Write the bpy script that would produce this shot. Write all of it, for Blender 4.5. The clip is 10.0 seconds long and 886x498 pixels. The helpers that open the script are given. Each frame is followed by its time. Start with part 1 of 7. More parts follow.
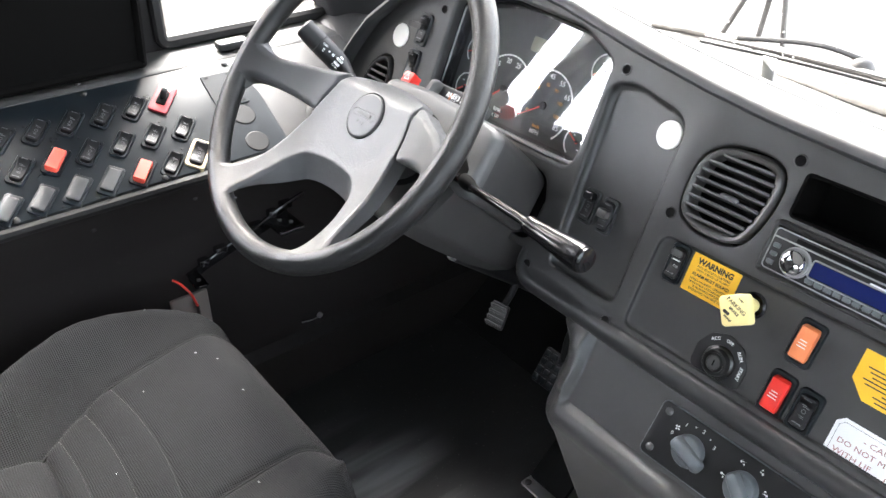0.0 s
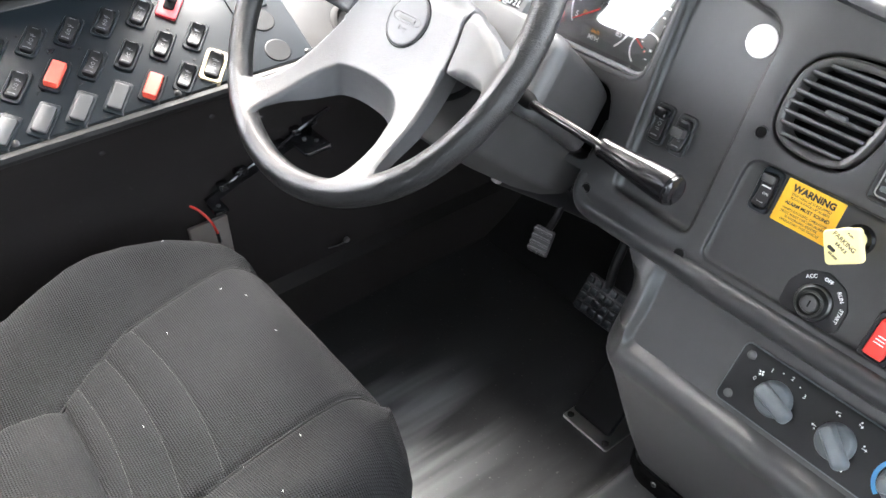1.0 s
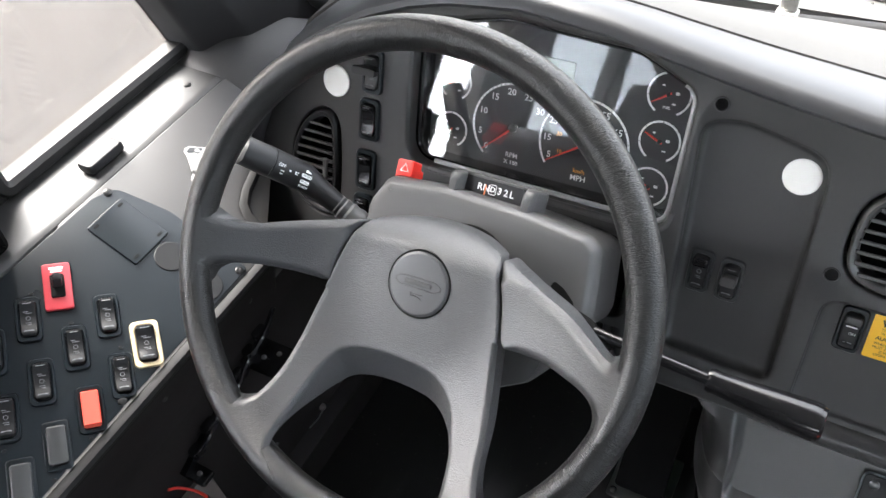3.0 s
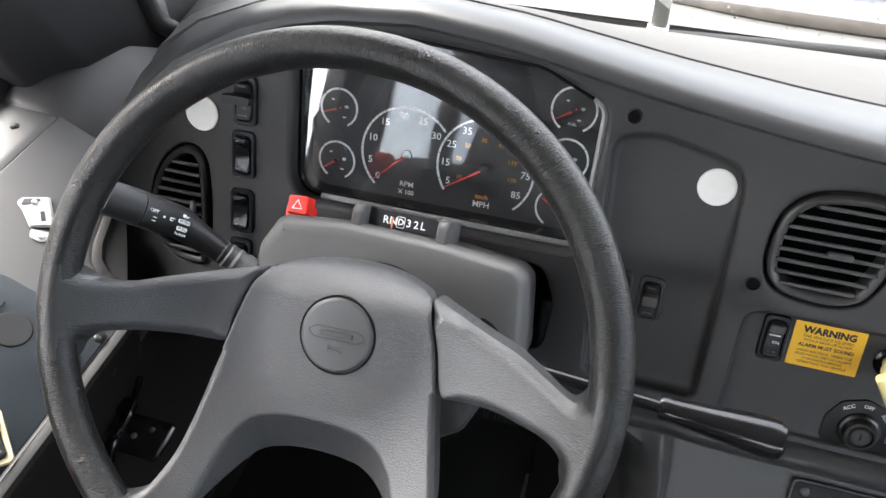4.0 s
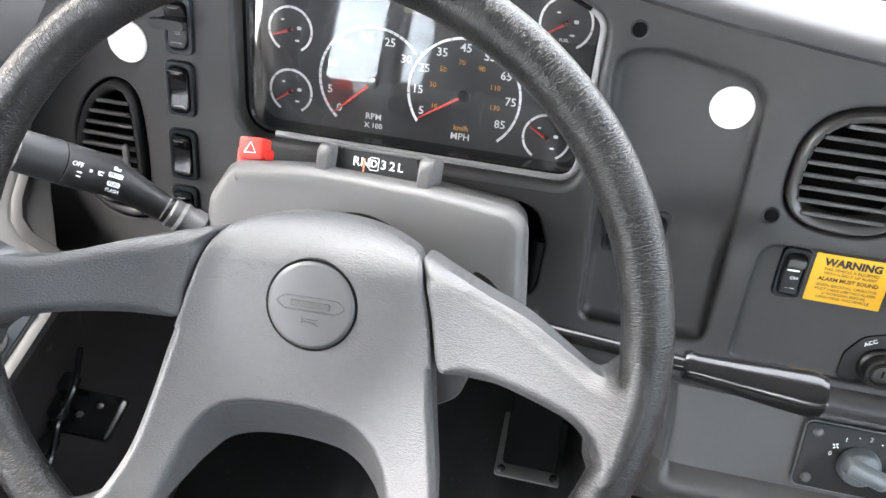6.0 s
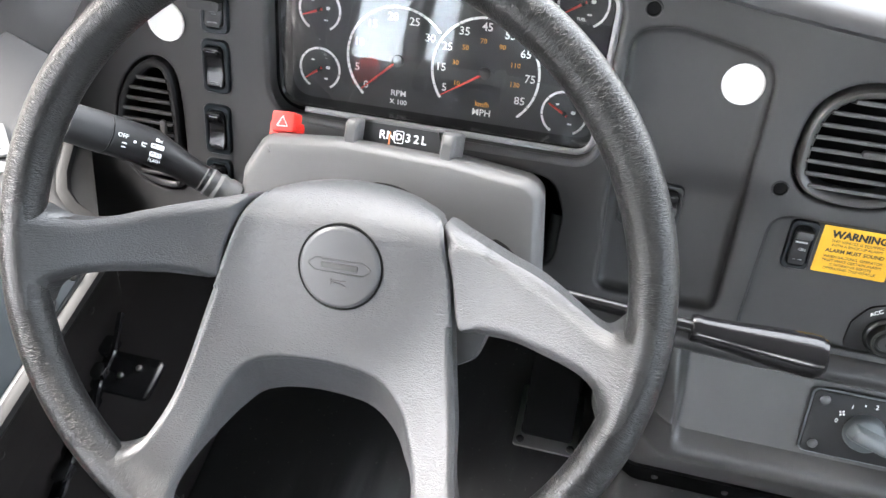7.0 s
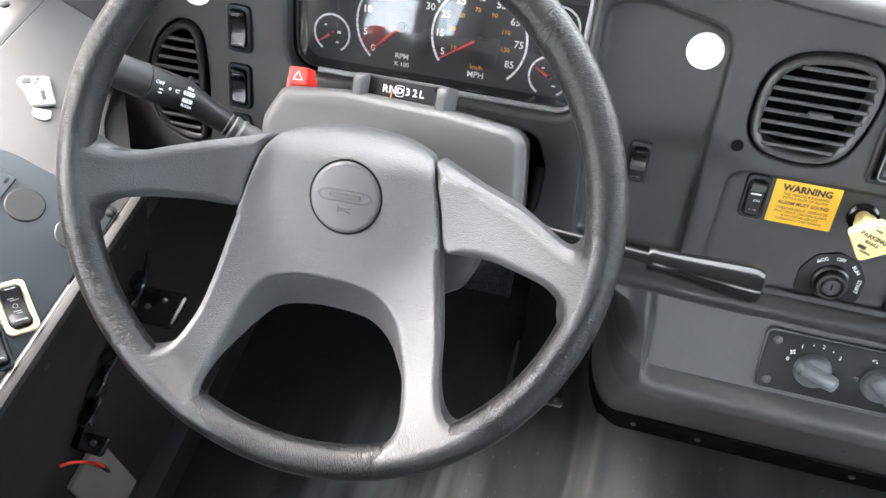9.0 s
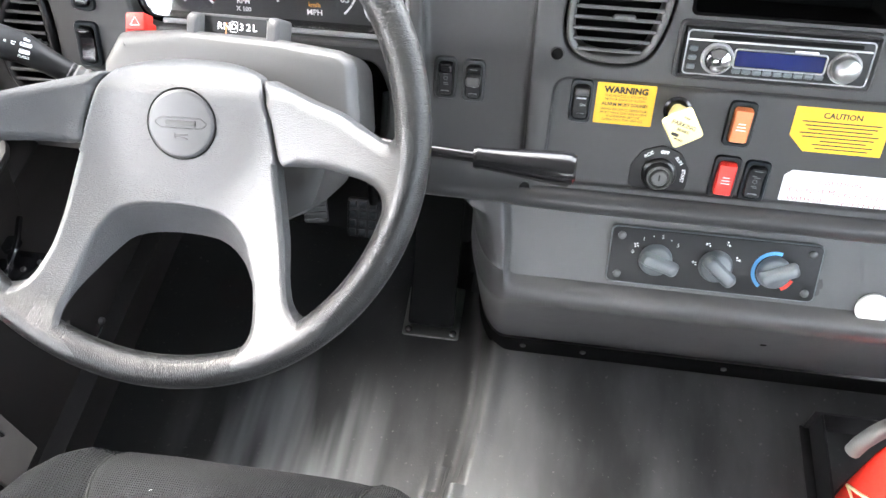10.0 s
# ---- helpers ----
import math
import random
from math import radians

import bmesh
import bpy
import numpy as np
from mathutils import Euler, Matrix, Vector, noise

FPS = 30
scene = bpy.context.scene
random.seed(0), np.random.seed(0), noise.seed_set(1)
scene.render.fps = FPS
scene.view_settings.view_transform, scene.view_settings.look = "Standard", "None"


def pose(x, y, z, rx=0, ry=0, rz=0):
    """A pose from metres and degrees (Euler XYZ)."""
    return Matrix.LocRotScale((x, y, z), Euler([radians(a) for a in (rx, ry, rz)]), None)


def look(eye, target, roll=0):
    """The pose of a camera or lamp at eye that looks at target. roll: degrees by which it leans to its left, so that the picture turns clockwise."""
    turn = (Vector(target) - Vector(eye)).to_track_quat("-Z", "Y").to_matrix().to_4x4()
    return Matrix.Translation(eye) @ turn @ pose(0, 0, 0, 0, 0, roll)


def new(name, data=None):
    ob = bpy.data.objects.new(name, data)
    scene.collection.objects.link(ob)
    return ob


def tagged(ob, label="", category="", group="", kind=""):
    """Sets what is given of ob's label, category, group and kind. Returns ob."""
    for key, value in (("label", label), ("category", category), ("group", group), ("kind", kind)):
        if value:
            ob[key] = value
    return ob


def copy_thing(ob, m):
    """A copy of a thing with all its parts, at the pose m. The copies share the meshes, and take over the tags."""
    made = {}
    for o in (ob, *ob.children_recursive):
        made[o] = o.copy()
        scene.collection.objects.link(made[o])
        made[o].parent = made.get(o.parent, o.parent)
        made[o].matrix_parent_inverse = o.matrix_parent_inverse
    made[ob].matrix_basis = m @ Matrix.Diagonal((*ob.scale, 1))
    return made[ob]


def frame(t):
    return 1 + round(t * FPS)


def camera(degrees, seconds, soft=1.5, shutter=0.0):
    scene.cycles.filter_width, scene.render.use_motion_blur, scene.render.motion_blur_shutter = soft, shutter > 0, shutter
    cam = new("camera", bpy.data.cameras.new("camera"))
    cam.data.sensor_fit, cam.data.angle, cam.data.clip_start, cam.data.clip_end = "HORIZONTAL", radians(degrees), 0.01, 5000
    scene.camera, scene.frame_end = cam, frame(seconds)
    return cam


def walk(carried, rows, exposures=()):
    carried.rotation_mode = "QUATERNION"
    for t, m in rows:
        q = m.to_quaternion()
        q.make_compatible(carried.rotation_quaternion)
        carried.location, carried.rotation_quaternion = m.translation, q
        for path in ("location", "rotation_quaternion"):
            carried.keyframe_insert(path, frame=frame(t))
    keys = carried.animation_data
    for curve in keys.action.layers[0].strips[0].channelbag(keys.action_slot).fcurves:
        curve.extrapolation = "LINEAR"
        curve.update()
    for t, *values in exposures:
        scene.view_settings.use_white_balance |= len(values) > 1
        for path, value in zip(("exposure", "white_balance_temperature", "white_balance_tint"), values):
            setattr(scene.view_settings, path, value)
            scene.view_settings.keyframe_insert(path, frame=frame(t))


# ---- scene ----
cam = camera(57.7, 10.0)
PATH = [
    (0, (0.766, -0.492, 1.085), (-0.554, 0.566, 0.019), 0.5),
    (0.5, (0.726, -0.457, 1.053), (-0.532, 0.585, -0.1), 0.3),
    (1, (0.654, -0.472, 1.044), (-0.568, 0.497, -0.208), 0.0),
    (1.5, (0.527, -0.491, 1.168), (-0.64, 0.444, -0.16), -1.7),
    (2, (0.453, -0.419, 1.204), (-0.524, 0.6, -0.212), -4.4),
    (2.5, (0.351, -0.356, 1.227), (-0.591, 0.689, -0.193), -7.7),
    (2.7, (0.328, -0.349, 1.222), (-0.582, 0.707, -0.213), -10.0),
    (3.8, (0.208, -0.359, 1.228), (-0.293, 0.929, -0.218), -1.9),
    (4, (0.202, -0.331, 1.175), (-0.263, 0.996, -0.247), -2.3),
    (4.5, (0.205, -0.291, 1.138), (-0.186, 0.981, -0.356), -2.3),
    (5, (0.208, -0.284, 1.141), (-0.139, 0.946, -0.398), -2.2),
    (5.5, (0.202, -0.272, 1.131), (-0.11, 0.93, -0.436), -2.4),
    (6, (0.152, -0.263, 1.122), (-0.153, 0.953, -0.437), -1.1),
    (6.2, (0.139, -0.265, 1.127), (-0.17, 0.946, -0.434), -1.1),
    (7.5, (0.177, -0.324, 1.15), (-0.198, 0.822, -0.446), -3.3),
    (8, (0.181, -0.357, 1.169), (-0.195, 0.773, -0.437), -2.5),
    (8.5, (0.186, -0.363, 1.18), (-0.19, 0.768, -0.426), -2.3),
    (9, (0.199, -0.374, 1.185), (-0.17, 0.771, -0.413), -2.4),
    (9.5, (0.218, -0.423, 1.182), (-0.099, 0.724, -0.426), -0.7),
    (10, (0.298, -0.439, 1.182), (0.086, 0.714, -0.438), -2.3),
]
EXPOSURE = [(0, 4.4), (0.5, 4.5), (1, 4.85), (1.5, 4.85), (2.0, 4.85), (2.2, 4.75), (2.5, 4.35), (2.7, 4.15), (3.8, 3.65), (4.0, 3.75), (4.5, 4.25), (5.0, 4.7), (5.5, 4.8), (7.5, 4.7), (9.0, 4.65), (9.5, 4.65), (10.0, 5.2)]
walk(cam, [(t, look(eye, target, roll)) for t, eye, target, roll in PATH], EXPOSURE)

# ---- daylight ----
world = bpy.data.worlds.new("sky")
scene.world = world
world.use_nodes = True
sky = world.node_tree.nodes.new("ShaderNodeTexSky")
sky.sky_type, sky.sun_disc = "NISHITA", False
sky.sun_elevation, sky.sun_rotation = radians(50), radians(-69)
sky.air_density, sky.dust_density, sky.ozone_density = 1.0, 6.0, 0.6
back = world.node_tree.nodes["Background"]
back.inputs[1].default_value = 0.15
# an even overcast veil over the clear sky
veil = world.node_tree.nodes.new("ShaderNodeMix")
veil.data_type, veil.blend_type = "RGBA", "ADD"
veil.inputs["Factor"].default_value = 1.0
veil.inputs["B"].default_value = (6.45, 6.3, 6.22, 1)
world.node_tree.links.new(sky.outputs[0], veil.inputs["A"])
world.node_tree.links.new(veil.outputs["Result"], back.inputs[0])
sun = new("sun", bpy.data.lights.new("sun", "SUN"))
sun.data.energy, sun.data.angle, sun.data.color = 2.9, radians(38), (1.0, 0.985, 0.97)
sun.matrix_world = look((-2.2, 0.85, 2.85), (0, 0, 0))


# ---- materials ----
def mat(name, color, rough=0.5, metal=0.0, grain=0.0, grain_size=900.0, spread=0.12, patch=9.0, spec=0.5, coat=0.0, dust=0.0, kind="noise", ring_radius=0.0):
    """A surface with fine relief (grain, at grain_size per metre) and slow mottling (spread, at patch per metre)."""
    m = bpy.data.materials.new(name)
    m.use_nodes = True
    n, l = m.node_tree.nodes, m.node_tree.links
    b = n["Principled BSDF"]
    b.inputs["Metallic"].default_value, b.inputs["Specular IOR Level"].default_value, b.inputs["Coat Weight"].default_value = metal, spec, coat
    co = n.new("ShaderNodeTexCoord")
    big = n.new("ShaderNodeTexNoise")
    big.inputs["Scale"].default_value, big.inputs["Detail"].default_value = patch, 6
    l.new(co.outputs["Object"], big.inputs["Vector"])
    ramp = n.new("ShaderNodeMapRange")
    ramp.inputs["From Min"].default_value, ramp.inputs["From Max"].default_value = 0.3, 0.7
    ramp.inputs["To Min"].default_value, ramp.inputs["To Max"].default_value = 1 - spread, 1 + spread
    l.new(big.outputs["Fac"], ramp.inputs["Value"])
    mul = n.new("ShaderNodeMix")
    mul.data_type, mul.blend_type = "RGBA", "MULTIPLY"
    mul.inputs["Factor"].default_value = 1
    mul.inputs["A"].default_value = (*color, 1)
    l.new(ramp.outputs[0], mul.inputs["B"])
    out = mul.outputs["Result"]
    if dust:
        fleck = n.new("ShaderNodeTexNoise")
        fleck.inputs["Scale"].default_value, fleck.inputs["Detail"].default_value = 140, 3
        l.new(co.outputs["Object"], fleck.inputs["Vector"])
        pick = n.new("ShaderNodeMapRange")
        pick.inputs["From Min"].default_value, pick.inputs["From Max"].default_value = 0.66, 0.74
        pick.inputs["To Max"].default_value = dust
        l.new(fleck.outputs["Fac"], pick.inputs["Value"])
        mix = n.new("ShaderNodeMix")
        mix.data_type = "RGBA"
        mix.inputs["B"].default_value = (0.35, 0.33, 0.3, 1)
        l.new(pick.outputs[0], mix.inputs["Factor"]), l.new(out, mix.inputs["A"])
        out = mix.outputs["Result"]
    l.new(out, b.inputs["Base Color"])
    rr = n.new("ShaderNodeMapRange")
    rr.inputs["To Min"].default_value, rr.inputs["To Max"].default_value = max(rough - min(0.6 * spread, 0.08), 0.02), min(rough + min(0.6 * spread, 0.08), 1)
    l.new(big.outputs["Fac"], rr.inputs["Value"]), l.new(rr.outputs[0], b.inputs["Roughness"])
    if grain:
        if kind == "leather":
            # creases: the zero lines of a noise, drawn out sideways on the pad and across the tube on the rim
            def creases(vector, scale, size):
                lie, lines, centre, away, crease, pores, sum_ = (n.new(k) for k in ("ShaderNodeMapping", "ShaderNodeTexNoise", "ShaderNodeMath", "ShaderNodeMath", "ShaderNodeMapRange", "ShaderNodeTexNoise", "ShaderNodeMath"))
                lie.inputs["Scale"].default_value, lie.inputs["Rotation"].default_value = scale, (0, 0, 0.2)
                lines.inputs["Scale"].default_value, lines.inputs["Detail"].default_value, lines.inputs["Roughness"].default_value = size, 2, 0.55
                pores.inputs["Scale"].default_value, pores.inputs["Detail"].default_value = size * 2.2, 2
                centre.operation, centre.inputs[1].default_value, away.operation = "SUBTRACT", 0.5, "ABSOLUTE"
                crease.interpolation_type, crease.inputs["From Max"].default_value = "SMOOTHSTEP", 0.10
                sum_.operation, sum_.inputs[1].default_value = "MULTIPLY_ADD", 0.5
                l.new(vector, lie.inputs["Vector"]), l.new(lie.outputs[0], lines.inputs["Vector"]), l.new(lie.outputs[0], pores.inputs["Vector"])
                l.new(lines.outputs["Fac"], centre.inputs[0]), l.new(centre.outputs[0], away.inputs[0]), l.new(away.outputs[0], crease.inputs["Value"])
                l.new(pores.outputs["Fac"], sum_.inputs[0]), l.new(crease.outputs[0], sum_.inputs[2])
                return sum_.outputs[0]

            xyz, turn, reach, out_, over, pair, flat_, real_size = (n.new(k) for k in ("ShaderNodeSeparateXYZ", "ShaderNodeMath", "ShaderNodeVectorMath", "ShaderNodeMath", "ShaderNodeMath", "ShaderNodeCombineXYZ", "ShaderNodeCombineXYZ", "ShaderNodeVectorMath"))
            l.new(co.outputs["Object"], xyz.inputs[0])
            turn.operation, over.operation, reach.operation, out_.operation, real_size.operation = "ARCTAN2", "ARCTAN2", "LENGTH", "SUBTRACT", "MULTIPLY"
            l.new(xyz.outputs["Y"], turn.inputs[0]), l.new(xyz.outputs["X"], turn.inputs[1])
            l.new(xyz.outputs["X"], flat_.inputs["X"]), l.new(xyz.outputs["Y"], flat_.inputs["Y"]), l.new(flat_.outputs[0], reach.inputs[0])
            out_.inputs[1].default_value = ring_radius
            l.new(reach.outputs["Value"], out_.inputs[0]), l.new(xyz.outputs["Z"], over.inputs[0]), l.new(out_.outputs[0], over.inputs[1])
            l.new(over.outputs[0], pair.inputs["X"]), l.new(turn.outputs[0], pair.inputs["Y"])
            real_size.inputs[1].default_value = (0.014, ring_radius, 1)
            l.new(pair.outputs[0], real_size.inputs[0])
            # from the pad's grain to the rim's where the spokes run out
            pick_, blend = n.new("ShaderNodeMapRange"), n.new("ShaderNodeMix")
            pick_.interpolation_type = "SMOOTHSTEP"
            pick_.inputs["From Min"].default_value, pick_.inputs["From Max"].default_value = 0.168, 0.188
            l.new(reach.outputs["Value"], pick_.inputs["Value"]), l.new(pick_.outputs[0], blend.inputs["Factor"])
            l.new(creases(co.outputs["Object"], (0.4, 1.0, 1.0), grain_size), blend.inputs["A"])
            l.new(creases(real_size.outputs[0], (0.26, 1.0, 1.0), 560), blend.inputs["B"])
            height = blend.outputs["Result"]
        elif kind == "weave":
            # yarns crossing at right angles, uneven along their length
            fine, across, over = n.new("ShaderNodeTexWave"), n.new("ShaderNodeTexWave"), n.new("ShaderNodeMath")
            for yarn, way in ((fine, "X"), (across, "Y")):
                yarn.wave_type, yarn.bands_direction = "BANDS", way
                yarn.inputs["Scale"].default_value, yarn.inputs["Distortion"].default_value, yarn.inputs["Detail"].default_value = grain_size, 3.0, 1
                yarn.inputs["Detail Scale"].default_value = 0.6
                l.new(co.outputs["Object"], yarn.inputs["Vector"])
            over.operation = "MULTIPLY"
            l.new(fine.outputs["Fac"], over.inputs[0]), l.new(across.outputs["Fac"], over.inputs[1])
            height = over.outputs[0]
            # the tops of the yarns are paler than the hollows
            pale, tint_ = n.new("ShaderNodeMapRange"), n.new("ShaderNodeMix")
            pale.inputs["To Min"].default_value, pale.inputs["To Max"].default_value = 0.8, 1.5
            tint_.data_type, tint_.blend_type = "RGBA", "MULTIPLY"
            tint_.inputs["Factor"].default_value = 1
            l.new(height, pale.inputs["Value"]), l.new(out, tint_.inputs["A"]), l.new(pale.outputs[0], tint_.inputs["B"])
            l.new(tint_.outputs["Result"], b.inputs["Base Color"])
        else:
            fine = n.new("ShaderNodeTexNoise")
            fine.inputs["Detail"].default_value = 2
            l.new(co.outputs["Object"], fine.inputs["Vector"])
            height = fine.outputs["Fac"]
        if kind != "leather":
            fine.inputs["Scale"].default_value = grain_size
        bump = n.new("ShaderNodeBump")
        bump.inputs["Strength"].default_value, bump.inputs["Distance"].default_value = grain, {"leather": 0.0003, "weave": 0.0016}.get(kind, 0.0005)
        l.new(height, bump.inputs["Height"]), l.new(bump.outputs[0], b.inputs["Normal"])
    return m


def pane_mat(name, tint=(1, 1, 1), gloss=0.03, face_on=0.05):
    """A thin clear pane: light goes through, and its face mirrors by Fresnel."""
    m = bpy.data.materials.new(name)
    m.use_nodes = True
    n, l = m.node_tree.nodes, m.node_tree.links
    n.remove(n["Principled BSDF"])
    clear, shine, mix, face = n.new("ShaderNodeBsdfTransparent"), n.new("ShaderNodeBsdfGlossy"), n.new("ShaderNodeMixShader"), n.new("ShaderNodeLayerWeight")
    clear.inputs[0].default_value = (*tint, 1)
    shine.inputs["Roughness"].default_value = gloss
    power, scale = n.new("ShaderNodeMath"), n.new("ShaderNodeMath")
    power.operation, scale.operation = "POWER", "MULTIPLY_ADD"
    power.inputs[1].default_value, scale.inputs[1].default_value, scale.inputs[2].default_value = 5.0, 0.9, face_on
    l.new(face.outputs["Facing"], power.inputs[0]), l.new(power.outputs[0], scale.inputs[0])
    l.new(scale.outputs[0], mix.inputs[0]), l.new(clear.outputs[0], mix.inputs[1]), l.new(shine.outputs[0], mix.inputs[2])
    l.new(mix.outputs[0], n["Material Output"].inputs["Surface"])
    return m


DASH = mat("dash_plastic", (0.0228, 0.0226, 0.0225), 0.42, grain=0.35, grain_size=1400, spread=0.1, spec=0.6)
PAD = mat("pad_vinyl", (0.030, 0.031, 0.033), 0.38, grain=0.12, grain_size=1200, spread=0.08)
TOP = mat("dash_top_grey", (0.031, 0.0304, 0.0290), 0.6, grain=0.3, grain_size=1000)
ROLL = mat("roll_vinyl", (0.028, 0.028, 0.0282), 0.33, grain=0.15, grain_size=1200, spread=0.08)
LOWER = mat("lower_dash_plastic", (0.050, 0.0492, 0.0484), 0.30, grain=0.4, grain_size=1200, spread=0.1, spec=0.55)
VENTRIM = mat("vent_frame_plastic", (0.048, 0.0465, 0.0445), 0.33, grain=0.3, grain_size=1200, spread=0.1, spec=0.65)
CONSOLE = mat("console_plastic", (0.029, 0.0286, 0.028), 0.5, grain=0.4, grain_size=1100, spread=0.1, spec=0.4)
EDGING = mat("console_edging", (0.016, 0.0158, 0.0155), 0.6, grain=0.3, grain_size=1100, spec=0.12)
CEILING = mat("white_roof_lining", (0.55, 0.55, 0.545), 0.6, spread=0.04)
WALLP = mat("side_panel_plastic", (0.0095, 0.0084, 0.0080), 0.6, grain=0.4, grain_size=900, dust=0.02, spec=0.18)
PANEL = mat("switch_panel_plastic", (0.005, 0.0075, 0.0095), 0.3, grain=0.15, grain_size=1800, spread=0.15, spec=0.3)
GREYCAP = mat("grey_switch_cap", (0.022, 0.024, 0.025), 0.4, grain=0.2, grain_size=1500)
GREYPLUG = mat("grey_blank_plug", (0.0085, 0.0092, 0.0098), 0.42, grain=0.2, grain_size=1500, spec=0.2)
SWITCH = mat("black_switch_plastic", (0.006, 0.006, 0.0065), 0.45, grain=0.1, grain_size=1500, spec=0.22)
BLACK = mat("black_plastic", (0.008, 0.008, 0.0085), 0.42, grain=0.15, grain_size=1500, spec=0.35)
GLOSSY = mat("glossy_black_plastic", (0.0035, 0.0035, 0.004), 0.2, spread=0.05, spec=0.5)
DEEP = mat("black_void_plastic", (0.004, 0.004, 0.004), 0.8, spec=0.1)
RIM = mat("rim_vinyl", (0.0062, 0.0063, 0.0064), 0.29, grain=0.8, grain_size=560, kind="leather", spread=0.03, patch=14, spec=0.45, ring_radius=0.2022)
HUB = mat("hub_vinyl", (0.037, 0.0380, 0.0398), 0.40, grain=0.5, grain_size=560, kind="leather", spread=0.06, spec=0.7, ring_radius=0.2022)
# hub vinyl for the left spoke, with its shaded side put into the colour
SHADED_SPOKE = mat("shaded_spoke_vinyl", (0.025, 0.0260, 0.0278), 0.40, grain=0.5, grain_size=560, kind="leather", spread=0.06, spec=0.7, ring_radius=0.2022)


def darker_outwards(m, tone):
    """The spokes take the rim's darker colour where they run out over it."""
    n, l = m.node_tree.nodes, m.node_tree.links
    b, co, flat, far, pick, mix = n["Principled BSDF"], n.new("ShaderNodeTexCoord"), n.new("ShaderNodeVectorMath"), n.new("ShaderNodeVectorMath"), n.new("ShaderNodeMapRange"), n.new("ShaderNodeMix")
    flat.operation, flat.inputs[1].default_value, far.operation = "MULTIPLY", (1, 1, 0), "LENGTH"
    pick.interpolation_type = "SMOOTHSTEP"
    pick.inputs["From Min"].default_value, pick.inputs["From Max"].default_value = 0.150, 0.200
    mix.data_type = "RGBA"
    mix.inputs["B"].default_value = (*tone, 1)
    old = b.inputs["Base Color"].links[0].from_socket
    l.new(co.outputs["Object"], flat.inputs[0]), l.new(flat.outputs[0], far.inputs[0]), l.new(far.outputs["Value"], pick.inputs["Value"])
    l.new(pick.outputs[0], mix.inputs["Factor"]), l.new(old, mix.inputs["A"]), l.new(mix.outputs["Result"], b.inputs["Base Color"])


for vinyl in (HUB, SHADED_SPOKE):
    darker_outwards(vinyl, (0.0062, 0.0063, 0.0064))
SHROUD = mat("shroud_plastic", (0.064, 0.064, 0.064), 0.45, grain=0.4, grain_size=1300, spread=0.06)
BUTTON = mat("horn_button_plastic", (0.05, 0.051, 0.053), 0.4, grain=0.2, grain_size=1500)
RUBBER = mat("rubber_floor", (0.017, 0.017, 0.017), 0.32, grain=0.35, grain_size=260, spread=0.08, patch=6, dust=0.2)


